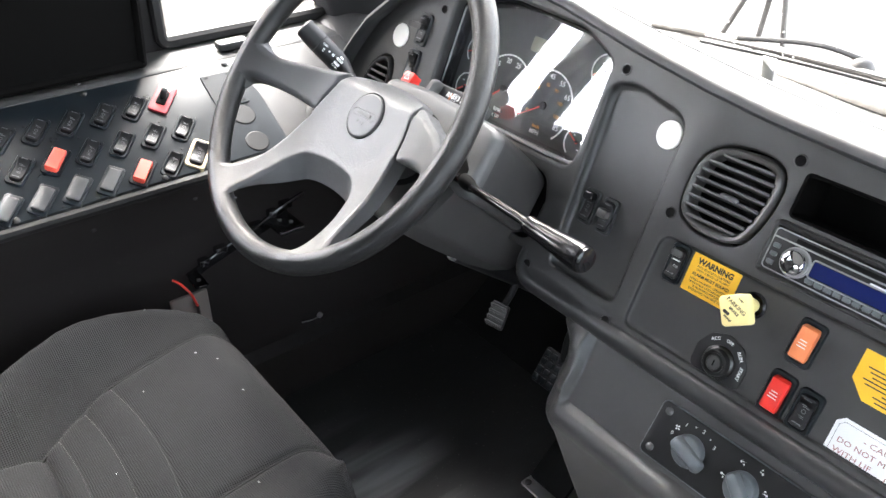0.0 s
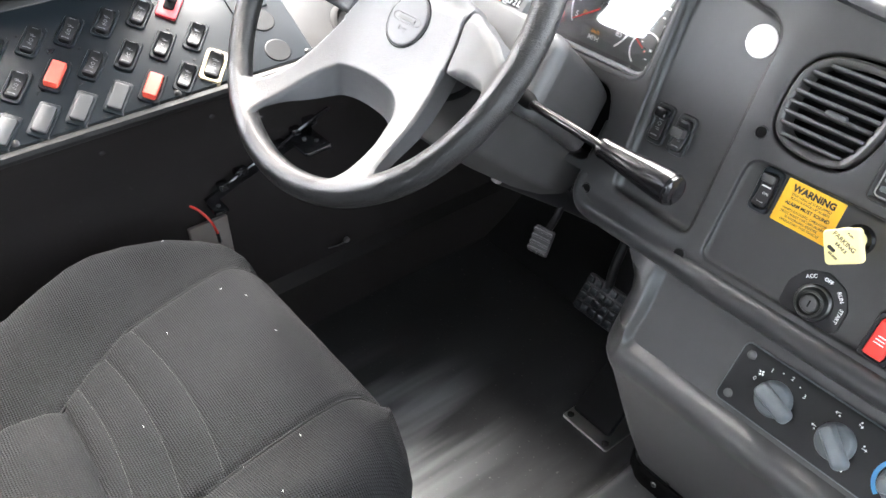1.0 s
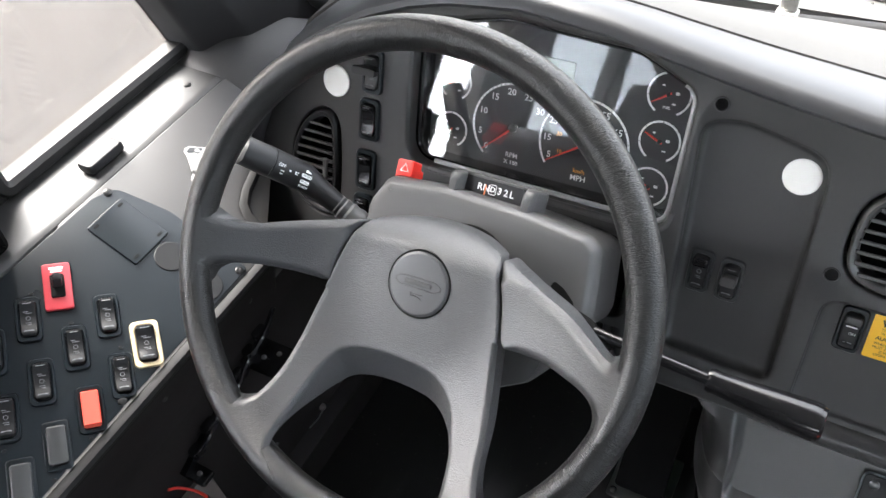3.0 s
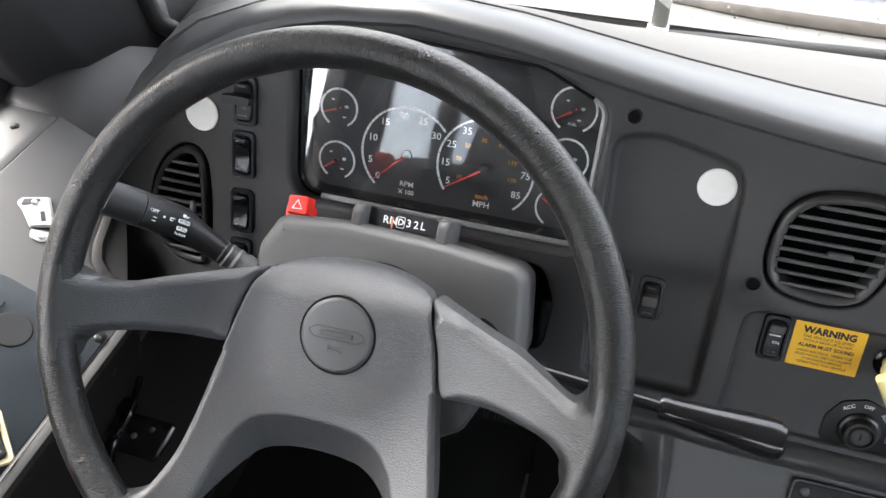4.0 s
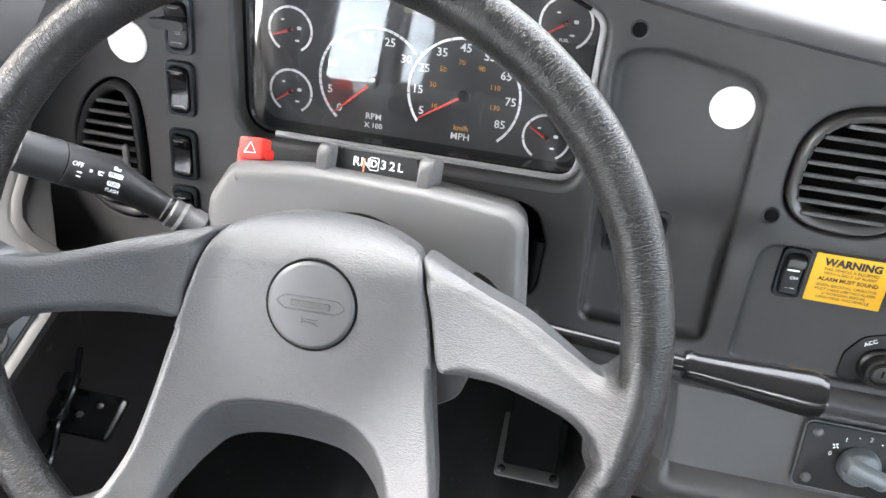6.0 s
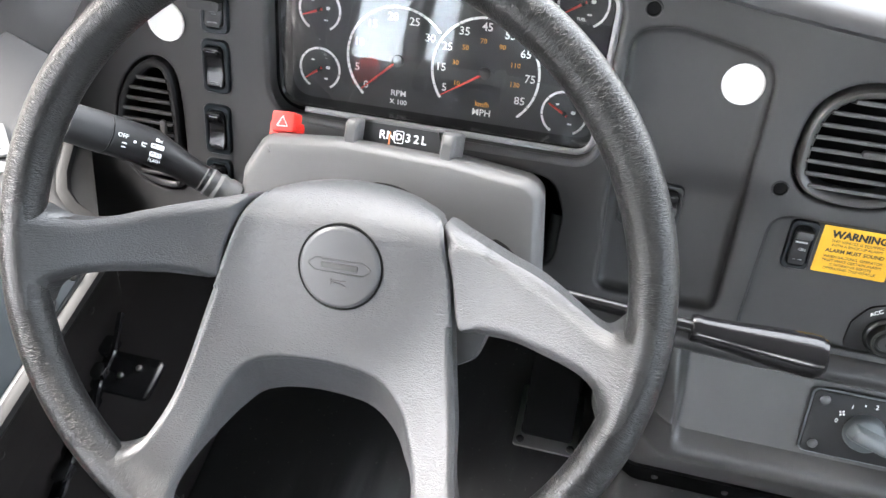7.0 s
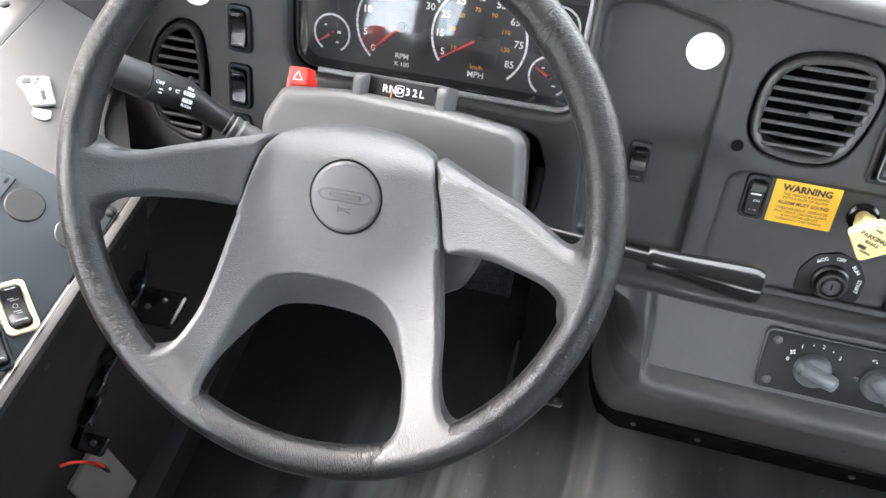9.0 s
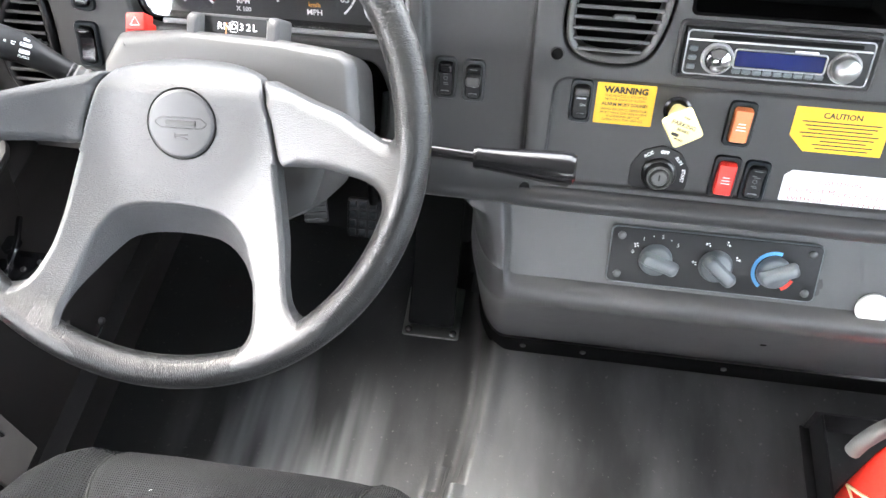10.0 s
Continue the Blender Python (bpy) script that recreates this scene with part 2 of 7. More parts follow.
def scuffed(m):
    """Grey dust trodden into the floor, in streaks along the cabin, with shade and reflections painted in."""
    n, l = m.node_tree.nodes, m.node_tree.links
    b = n["Principled BSDF"]
    co, place, streak, pick, mix = n.new("ShaderNodeTexCoord"), n.new("ShaderNodeMapping"), n.new("ShaderNodeTexNoise"), n.new("ShaderNodeMapRange"), n.new("ShaderNodeMix")
    place.inputs["Scale"].default_value = (5.5, 1.8, 1)
    streak.inputs["Scale"].default_value, streak.inputs["Detail"].default_value, streak.inputs["Roughness"].default_value = 1.0, 5, 0.55
    pick.inputs["From Min"].default_value, pick.inputs["From Max"].default_value, pick.inputs["To Max"].default_value = 0.42, 0.76, 0.5
    mix.data_type = "RGBA"
    mix.inputs["B"].default_value = (0.21, 0.21, 0.208, 1)
    old = b.inputs["Base Color"].links[0].from_socket
    l.new(co.outputs["Object"], place.inputs["Vector"]), l.new(place.outputs[0], streak.inputs["Vector"]), l.new(streak.outputs["Fac"], pick.inputs["Value"])
    # wear at the step-in; its fading with distance paints the footwell's shade
    far, tread, both = n.new("ShaderNodeVectorMath"), n.new("ShaderNodeMapRange"), n.new("ShaderNodeMath")
    far.operation, both.operation, tread.interpolation_type = "DISTANCE", "MULTIPLY", "SMOOTHSTEP"
    far.inputs[1].default_value = (0.40, -0.24, 0.0)
    tread.inputs["From Min"].default_value, tread.inputs["From Max"].default_value = 0.22, 0.8
    tread.inputs["To Min"].default_value, tread.inputs["To Max"].default_value = 1.0, 0.08
    l.new(co.outputs["Object"], far.inputs[0]), l.new(far.outputs["Value"], tread.inputs["Value"])
    l.new(pick.outputs[0], both.inputs[0]), l.new(tread.outputs[0], both.inputs[1])
    l.new(both.outputs[0], mix.inputs["Factor"]), l.new(old, mix.inputs["A"])
    # pale bands: a worn patch and the windows' reflection, painted together
    lane, band, edge_, near, fade, rub_and_glare, pale_mix = (n.new(k) for k in ("ShaderNodeMapping", "ShaderNodeTexNoise", "ShaderNodeMapRange", "ShaderNodeVectorMath", "ShaderNodeMapRange", "ShaderNodeMath", "ShaderNodeMix"))
    lane.inputs["Scale"].default_value, lane.inputs["Rotation"].default_value = (16, 1.6, 1), (0, 0, -0.25)
    band.inputs["Scale"].default_value, band.inputs["Detail"].default_value = 1.0, 3
    edge_.inputs["From Min"].default_value, edge_.inputs["From Max"].default_value = 0.44, 0.62
    near.operation, near.inputs[1].default_value = "DISTANCE", (-0.05, -0.01, 0.0)
    fade.interpolation_type = "SMOOTHSTEP"
    fade.inputs["From Min"].default_value, fade.inputs["From Max"].default_value = 0.06, 0.22
    fade.inputs["To Min"].default_value, fade.inputs["To Max"].default_value = 0.75, 0.0
    rub_and_glare.operation, pale_mix.data_type = "MULTIPLY", "RGBA"
    pale_mix.inputs["B"].default_value = (0.20, 0.20, 0.198, 1)
    l.new(co.outputs["Object"], lane.inputs["Vector"]), l.new(lane.outputs[0], band.inputs["Vector"]), l.new(band.outputs["Fac"], edge_.inputs["Value"])
    l.new(co.outputs["Object"], near.inputs[0]), l.new(near.outputs["Value"], fade.inputs["Value"])
    l.new(edge_.outputs[0], rub_and_glare.inputs[0]), l.new(fade.outputs[0], rub_and_glare.inputs[1])
    l.new(rub_and_glare.outputs[0], pale_mix.inputs["Factor"]), l.new(mix.outputs["Result"], pale_mix.inputs["A"]), l.new(pale_mix.outputs["Result"], b.inputs["Base Color"])


scuffed(RUBBER)
FABRIC = mat("seat_fabric", (0.0108, 0.0112, 0.0119), 0.92, grain=0.8, grain_size=125, kind="weave", spread=0.2, dust=0.012, spec=0.15)
PIPING = mat("seat_seam", (0.006, 0.006, 0.006), 0.9)
STITCH = mat("stitch_thread", (0.045, 0.045, 0.044), 0.8)
FELT = mat("black_felt", (0.0025, 0.0024, 0.0023), 0.85, grain=0.3, grain_size=400, spec=0.04)
SEAL = mat("window_rubber", (0.008, 0.008, 0.008), 0.5, grain=0.3, grain_size=500, spec=0.25)
STEEL = mat("worn_steel", (0.4, 0.4, 0.39), 0.35, metal=1.0, spread=0.15)
TRIMSTEEL = mat("dull_trim_metal", (0.30, 0.30, 0.30), 0.3)
GUNMETAL = mat("gunmetal_ring", (0.085, 0.087, 0.085), 0.3, metal=1.0)
DARKSTEEL = mat("dark_steel", (0.12, 0.12, 0.12), 0.35, metal=1.0)
CHROME = mat("chrome", (0.75, 0.75, 0.75), 0.08, metal=1.0, spread=0.02)
SCREW = mat("black_screw", (0.012, 0.012, 0.012), 0.3, metal=0.3)
WHITE = mat("white_plastic", (0.78, 0.77, 0.73), 0.5, spread=0.03)
LATCH = mat("white_painted_metal", (0.27, 0.268, 0.262), 0.35, spread=0.15, patch=60)
PAPER = mat("white_label", (0.8, 0.8, 0.8), 0.5, spread=0.03)
YELLOW = mat("yellow_label", (0.83, 0.46, 0.02), 0.45, spread=0.04)
CREAM = mat("cream_plastic", (0.85, 0.72, 0.32), 0.35, spread=0.05)
IVORY = mat("ivory_plastic", (0.52, 0.43, 0.27), 0.4)
RED = mat("red_plastic", (0.75, 0.035, 0.025), 0.35, spread=0.06)
CORAL = mat("worn_red_plastic", (0.70, 0.085, 0.055), 0.4, spread=0.08)
CRIMSON = mat("dark_red_plastic", (0.3, 0.02, 0.028), 0.35, spread=0.06)
ORANGE = mat("orange_plastic", (0.80, 0.24, 0.09), 0.35, spread=0.06)
GREEN = mat("green_plastic", (0.03, 0.42, 0.12), 0.35)
INK = mat("black_ink", (0.02, 0.018, 0.015), 0.6)
PRINT = mat("white_print", (0.85, 0.85, 0.85), 0.6, spread=0.02)
LEGEND = mat("worn_print_and_glint", (0.15, 0.154, 0.158), 0.4, spread=0.3, patch=90)
AMBER = mat("amber_print", (0.75, 0.33, 0.05), 0.6)
REDPRINT = mat("red_print", (0.34, 0.16, 0.16), 0.6)
NEEDLE = mat("red_needle", (0.8, 0.05, 0.03), 0.4)
DIAL = mat("dial_face", (0.02, 0.021, 0.023), 0.5)
LCD = mat("display_glass", (0.12, 0.12, 0.085), 0.3)
BLUE = mat("blue_print", (0.08, 0.3, 0.6), 0.5)
BLUELCD = mat("blue_display", (0.008, 0.014, 0.075), 0.15)
GREYKNOB = mat("grey_knob_plastic", (0.105, 0.118, 0.124), 0.35, grain=0.2, grain_size=1200)
WIREH = mat("red_wire", (0.6, 0.03, 0.02), 0.4)
TAN = mat("tan_board", (0.125, 0.112, 0.102), 0.8, spread=0.15)
REDPAINT = mat("red_gloss_paint", (0.62, 0.03, 0.02), 0.22, spread=0.05)
HOSE = mat("grey_hose", (0.16, 0.16, 0.15), 0.6, grain=0.5, grain_size=300)
COWL = mat("wet_cowl", (0.075, 0.075, 0.072), 0.25, spread=0.15, patch=20)
GRIME = mat("grimy_black_plastic", (0.05, 0.045, 0.04), 0.4, spread=0.4, patch=60)
POLE = mat("grey_pole_paint", (0.12, 0.115, 0.11), 0.3, spread=0.2, patch=30)
DROP = mat("water_drop", (1.0, 1.0, 1.0), 0.02, spread=0.0)
DROP.node_tree.nodes["Principled BSDF"].inputs["Transmission Weight"].default_value = 1.0
DROP.node_tree.nodes["Principled BSDF"].inputs["IOR"].default_value = 1.33
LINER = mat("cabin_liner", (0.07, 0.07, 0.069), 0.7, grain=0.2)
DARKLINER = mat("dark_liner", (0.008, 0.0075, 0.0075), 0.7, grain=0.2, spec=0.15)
ASPHALT = mat("wet_asphalt", (0.042, 0.042, 0.0415), 0.7, spec=0.3, spread=0.3, patch=1.5, grain=0.5, grain_size=120)
GLASS = pane_mat("window_glass", (0.99, 0.99, 0.99))
# these two panes are darkened to hold down the brightness outside
SCREEN = pane_mat("dimmed_windscreen_glass", (0.38, 0.388, 0.385))
SIDE = pane_mat("dimmed_driver_window_glass", (0.45, 0.445, 0.44))
TINTED = pane_mat("tinted_window_glass", (0.6, 0.62, 0.63))
LENS = pane_mat("clear_lens", (1.0, 1.0, 1.0), 0.03, 0.13)


# ---- building helpers ----
def thing(name, m, label, category, group="", kind=""):
    ob = new(name)
    ob.empty_display_size = 0.02
    ob.matrix_world = m
    return tagged(ob, label, category, group, kind)


def mesh_of(name, bm, material, smooth=38):
    bmesh.ops.recalc_face_normals(bm, faces=bm.faces)
    me = bpy.data.meshes.new(name)
    bm.to_mesh(me)
    bm.free()
    me.materials.append(material)
    if smooth:
        for p in me.polygons:
            p.use_smooth = True
        me.set_sharp_from_angle(angle=radians(smooth))
    return me


def part(name, bm, material, parent, label="", smooth=38):
    ob = new(name, mesh_of(name, bm, material, smooth))
    ob.parent = parent
    if label:
        ob["label"] = label
    return ob


def solo(name, bm, material, m, label, category, group="", kind="", smooth=38):
    ob = new(name, mesh_of(name, bm, material, smooth))
    ob.matrix_world = m
    return tagged(ob, label, category, group, kind)


def rrect(w, h, r, seg=5, cx=0.0, cy=0.0):
    pts = []
    for sx, sy, a0 in ((1, 1, 0), (-1, 1, 90), (-1, -1, 180), (1, -1, 270)):
        for k in range(seg + 1):
            a = radians(a0 + 90 * k / seg)
            pts.append((cx + sx * (w / 2 - r) + r * math.cos(a), cy + sy * (h / 2 - r) + r * math.sin(a)))
    return pts


def circle(r, n=32, cx=0.0, cy=0.0):
    return [(cx + r * math.cos(2 * math.pi * k / n), cy + r * math.sin(2 * math.pi * k / n)) for k in range(n)]


def rounded(poly, radii, seg=6):
    """A polygon (counter-clockwise) with its corners rounded; radii: one number or one for each corner."""
    out, n = [], len(poly)
    for k, p in enumerate(poly):
        r = radii[k] if isinstance(radii, (list, tuple)) else radii
        p, a, b = Vector(p), Vector(poly[k - 1]), Vector(poly[(k + 1) % n])
        u, v = (a - p).normalized(), (b - p).normalized()
        half = math.acos(max(-1, min(1, u.dot(v)))) / 2
        d = min(r / max(math.tan(half), 1e-3), (a - p).length * 0.48, (b - p).length * 0.48)
        s, e = p + u * d, p + v * d
        for i in range(seg + 1):
            f = i / seg
            out.append(tuple((1 - f) ** 2 * s + 2 * f * (1 - f) * p + f * f * e))
    return out


def closed_smooth(poly, n=6):
    """A closed Catmull-Rom loop through the points."""
    m, out = len(poly), []
    p = [Vector(q) for q in poly]
    for k in range(m):
        a, b, c, d = p[k - 1], p[k], p[(k + 1) % m], p[(k + 2) % m]
        for i in range(n):
            t = i / n
            out.append(tuple(0.5 * (2 * b + (c - a) * t + (2 * a - 5 * b + 4 * c - d) * t * t + (3 * b - a - 3 * c + d) * t**3)))
    return out


def offset(loop, d):
    """A counter-clockwise loop moved outwards by d."""
    out, n = [], len(loop)
    for k in range(n):
        a, p, b = (Vector(loop[i % n]) for i in (k - 1, k, k + 1))
        t1, t2 = (p - a), (b - p)
        t1 = t1.normalized() if t1.length > 1e-9 else t2.normalized()
        t2 = t2.normalized() if t2.length > 1e-9 else t1
        m = Vector((t1.y + t2.y, -t1.x - t2.x))
        m = m.normalized() if m.length > 1e-6 else Vector((t1.y, -t1.x))
        out.append(tuple(p + m * d))
    return out


def ring(bm, pts):
    return [bm.verts.new(p) for p in pts]


def bridge(bm, a, b, closed=True):
    n = len(a)
    for k in range(n if closed else n - 1):
        j = (k + 1) % n
        try:
            bm.faces.new((a[k], a[j], b[j], b[k]))
        except ValueError:
            pass


def cap(bm, a):
    if len(a) > 2:
        f = bm.faces.new(a)
        bmesh.ops.triangulate(bm, faces=[f])


def loft(bm, rings, closed=True, ends=True):
    rs = [ring(bm, r) for r in rings]
    for a, b in zip(rs, rs[1:]):
        bridge(bm, a, b, closed)
    if ends and closed:
        cap(bm, rs[0]), cap(bm, rs[-1])
    return rs


def slab(bm, loop, z0, z1, bev=0.0015, m=None):
    """A flat body on a loop, from z0 to z1, with a rounded upper edge."""
    rs = [[(x, y, z0) for x, y in loop]]
    if bev:
        rs += [[(x, y, z1 - bev) for x, y in loop]]
        rs += [[(x, y, z1 - bev + bev * math.sin(a)) for x, y in offset(loop, -bev * (1 - math.cos(a)))] for a in (radians(30), radians(60), radians(90))]
    else:
        rs += [[(x, y, z1) for x, y in loop]]
    if m:
        rs = [[m @ Vector(p) for p in r] for r in rs]
    loft(bm, rs)


def turned(bm, profile, n=32, m=None):
    """A body of revolution round z: profile of (radius, z), from the bottom up."""
    rs = [[Vector((r * math.cos(2 * math.pi * k / n), r * math.sin(2 * math.pi * k / n), z)) for k in range(n)] for r, z in profile]
    if m:
        rs = [[m @ p for p in r] for r in rs]
    loft(bm, rs)


def block(bm, size, at=(0, 0, 0), bev=0.002, m=None):
    w, d, h = size
    loop = rrect(w, d, min(bev * 1.5, w / 2.2, d / 2.2), 3)
    t = Matrix.Translation(at)
    b = min(bev, h / 2.5)
    rs = [[(x, y, -h / 2) for x, y in offset(loop, -b)], [(x, y, -h / 2 + b) for x, y in loop], [(x, y, h / 2 - b) for x, y in loop],
          [(x, y, h / 2 - b * 0.3) for x, y in offset(loop, -b * 0.3)], [(x, y, h / 2) for x, y in offset(loop, -b)]]
    loft(bm, [[(m or Matrix()) @ (t @ Vector(p)) for p in r] for r in rs])


def smooth_path(pts, n=6):
    """Catmull-Rom through the points."""
    p = [Vector(q) for q in pts]
    p = [2 * p[0] - p[1]] + p + [2 * p[-1] - p[-2]]
    out = []
    for k in range(1, len(p) - 2):
        for i in range(n):
            t = i / n
            out.append(0.5 * (2 * p[k] + (p[k + 1] - p[k - 1]) * t + (2 * p[k - 1] - 5 * p[k] + 4 * p[k + 1] - p[k + 2]) * t * t + (3 * p[k] - p[k - 1] - 3 * p[k + 1] + p[k + 2]) * t**3))
    return out + [p[-2]]


def tube(bm, pts, r, n=12, curve=0, flat=1.0):
    """A tube along points; r: one radius or one for each point."""
    pts = [Vector(p) for p in pts]
    if curve:
        if not isinstance(r, (int, float)):
            r = [q[0] for q in smooth_path([(v, 0, 0) for v in r], curve)]
        pts = smooth_path(pts, curve)
    up, rs = None, []
    for k, p in enumerate(pts):
        t = (pts[min(k + 1, len(pts) - 1)] - pts[max(k - 1, 0)]).normalized()
        if up is None:
            up = t.orthogonal().normalized()
        up = (up - t * up.dot(t)).normalized()
        side = t.cross(up)
        rad = r if isinstance(r, (int, float)) else r[k]
        rs.append([p + rad * (math.cos(2 * math.pi * i / n) * up + flat * math.sin(2 * math.pi * i / n) * side) for i in range(n)])
    loft(bm, rs)


def sheet(bm, rows):
    """A surface through rows of points of equal length."""
    rs = [ring(bm, r) for r in rows]
    for a, b in zip(rs, rs[1:]):
        bridge(bm, a, b, closed=False)
    return rs


def pierced(bm, outer, holes, m=None, z=0.0):
    """A flat plate with holes. holes: rows of (loop, depth, lip radius, floor or not); each has a rounded lip and walls."""
    edges = []

    def loop_edges(vs):
        return [bm.edges.new((vs[k], vs[(k + 1) % len(vs)])) for k in range(len(vs))]

    vo = ring(bm, [(x, y, z) for x, y in outer])
    edges += loop_edges(vo)
    todo = []
    for loop, depth, lip, floor in holes:
        vh = ring(bm, [(x, y, z) for x, y in offset(loop, lip)])
        edges += loop_edges(vh)
        todo.append((vh, loop, depth, lip, floor))
    bmesh.ops.triangle_fill(bm, use_beauty=True, use_dissolve=False, edges=edges, normal=(0, 0, 1))
    for vh, loop, depth, lip, floor in todo:
        last = vh
        for a in (30, 60, 90):
            a = radians(a)
            here = ring(bm, [(x, y, z - lip * (1 - math.cos(a))) for x, y in offset(loop, lip * (1 - math.sin(a)))])
            bridge(bm, last, here)
            last = here
        if floor:
            # a cove where the walls run into the floor
            rise, run = max(0.0005, min(0.0085, depth - lip - 0.0005)), max(0.0006, min(0.0075, lip * 2))
            for a in (0, 20, 40, 60, 75, 90):
                a = radians(a)
                here = ring(bm, [(x, y, z - depth + rise * (1 - math.sin(a))) for x, y in offset(loop, -run * (1 - math.cos(a)))])
                bridge(bm, last, here)
                last = here
            cap(bm, last)
        else:
            here = ring(bm, [(x, y, z - depth) for x, y in loop])
            bridge(bm, last, here)
    if m:
        bm.transform(m)


def lettering(text, size, material, parent, at=(0, 0, 0), turn=0.0, align="CENTER", wide=1.0, name="lettering", bold=0.0):
    """Raised print, 0.2 mm thick, on a thing's local xy plane."""
    cu = bpy.data.curves.new("text", "FONT")
    cu.body, cu.size, cu.align_x, cu.align_y, cu.resolution_u = text, size, align, "CENTER", 2
    cu.extrude, cu.offset = 0.0001, bold
    tmp = bpy.data.objects.new("text", cu)
    scene.collection.objects.link(tmp)
    bpy.context.view_layer.update()
    me = bpy.data.meshes.new_from_object(tmp.evaluated_get(bpy.context.evaluated_depsgraph_get()))
    bpy.data.objects.remove(tmp)
    bpy.data.curves.remove(cu)
    me.transform(Matrix.Translation(at) @ pose(0, 0, 0, 0, 0, turn) @ Matrix.Diagonal((wide, 1, 1, 1)))
    me.materials.clear()
    me.materials.append(material)
    ob = new(name, me)
    ob.parent = parent
    return ob


def bars(rows, material, parent, z, name="print"):
    """Unreadable print: rows of (x, y, width, height)."""
    bm = bmesh.new()
    for x, y, w, h in rows:
        slab(bm, rrect(w, h, min(w, h) * 0.3, 2, x, y), z, z + 0.0002, 0)
    return part(name, bm, material, parent, smooth=0)


def frame_of(origin, x, y):
    """A pose with the given x and y axes."""
    x, y = Vector(x).normalized(), Vector(y).normalized()
    z = x.cross(y)
    return Matrix(((x.x, y.x, z.x, origin[0]), (x.y, y.y, z.y, origin[1]), (x.z, y.z, z.z, origin[2]), (0, 0, 0, 1)))


def put(m, x, y, z=0.0, turn=0.0):
    return m @ pose(x, y, z, 0, 0, turn)


# the dash face: x to the right, y up along it, z out to the driver
DM = frame_of((0, 0.15, 0.497), (1, 0, 0), (0, 0.398, 0.917))
# the switch panel beside the seat: x ahead, y up its slope, z out
SM = frame_of((-0.285, 0, 0.5413), (0, 1, 0), (-0.853, 0, 0.522))
# the steering wheel: origin in the middle of the rim, z along the column to the driver
WM = frame_of((0.001, -0.037, 0.738), (0.9994, 0.0349, 0), (-0.0228, 0.6530, 0.7571))
# the steering column below it
HM = put(frame_of((0, -0.041, 0.743), (1, 0, 0), (0, 0.688, 0.725)), 0, 0, -0.056)
# the lower dash face with the heater controls
LM = frame_of((0, 0.1245, 0.4215), (1, 0, 0), (0, 0.677, 1.0))


# ---- cabin shell ----
def rect_wall(name, label, m, w, h, openings, thick, material, lip=0.006):
    """A wall in its own xy plane (z to the cabin), with openings cut through: rows of (cx, cy, w, h, corner radius)."""
    bm = bmesh.new()
    pierced(bm, [(0, 0), (w, 0), (w, h), (0, h)], [(rrect(ow, oh, r, 5, cx, cy), thick, lip, False) for cx, cy, ow, oh, r in openings])
    edge = ring(bm, [(0, 0, -thick), (w, 0, -thick), (w, h, -thick), (0, h, -thick)])
    pre = ring(bm, [(0, 0, 0), (w, 0, 0), (w, h, 0), (0, h, 0)])
    bridge(bm, pre, edge)
    back_edges = [bm.edges.new((edge[k], edge[(k + 1) % 4])) if not bm.edges.get((edge[k], edge[(k + 1) % 4])) else bm.edges.get((edge[k], edge[(k + 1) % 4])) for k in range(4)]
    for cx, cy, ow, oh, r in openings:
        vs = ring(bm, [(x, y, -thick) for x, y in rrect(ow, oh, r, 5, cx, cy)])
        back_edges += [bm.edges.new((vs[k], vs[(k + 1) % len(vs)])) for k in range(len(vs))]
    bmesh.ops.triangle_fill(bm, use_beauty=True, edges=back_edges, normal=(0, 0, 1))
    bmesh.ops.remove_doubles(bm, verts=bm.verts, dist=0.0002)
    return solo(name, bm, material, m, label, "wall", kind="structure")


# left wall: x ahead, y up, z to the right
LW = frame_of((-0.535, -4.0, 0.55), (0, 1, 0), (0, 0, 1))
# the last three windows are out of view, widened for more fill light
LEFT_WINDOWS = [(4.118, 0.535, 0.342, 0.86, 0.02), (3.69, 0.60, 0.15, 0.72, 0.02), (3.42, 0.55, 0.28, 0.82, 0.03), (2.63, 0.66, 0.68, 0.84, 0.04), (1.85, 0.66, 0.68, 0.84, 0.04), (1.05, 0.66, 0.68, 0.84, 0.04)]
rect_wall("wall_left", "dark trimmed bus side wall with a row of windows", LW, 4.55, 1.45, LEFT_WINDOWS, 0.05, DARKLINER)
# unseen right and rear walls; openings and dark liner are set for the light
RW = frame_of((1.78, 0.55, -0.45), (0, -1, 0), (0, 0, 1))
RIGHT_WINDOWS = [(0.55, 1.65, 0.6, 0.9, 0.03), (1.55, 1.75, 0.76, 0.84, 0.04), (2.45, 1.75, 0.76, 0.84, 0.04), (3.35, 1.75, 0.76, 0.84, 0.04)]
rect_wall("wall_right", "grey bus side wall with entrance door opening and windows", RW, 4.55, 2.45, RIGHT_WINDOWS, 0.05, LINER)
BW = frame_of((1.78, -4.0, -0.45), (-1, 0, 0), (0, 0, 1))
rect_wall("wall_back", "grey rear bulkhead of the bus with an emergency window", BW, 2.33, 2.45, [(1.165, 1.75, 0.9, 0.45, 0.05)], 0.05, LINER)
# unseen roof closing the cabin; its tone sets the light bounced down
bm = bmesh.new()
block(bm, (2.4, 4.75, 0.05), (0.62, -1.75, 2.03), 0.01)
solo("ceiling", bm, CEILING, Matrix(), "light grey bus roof lining", "ceiling", kind="structure")
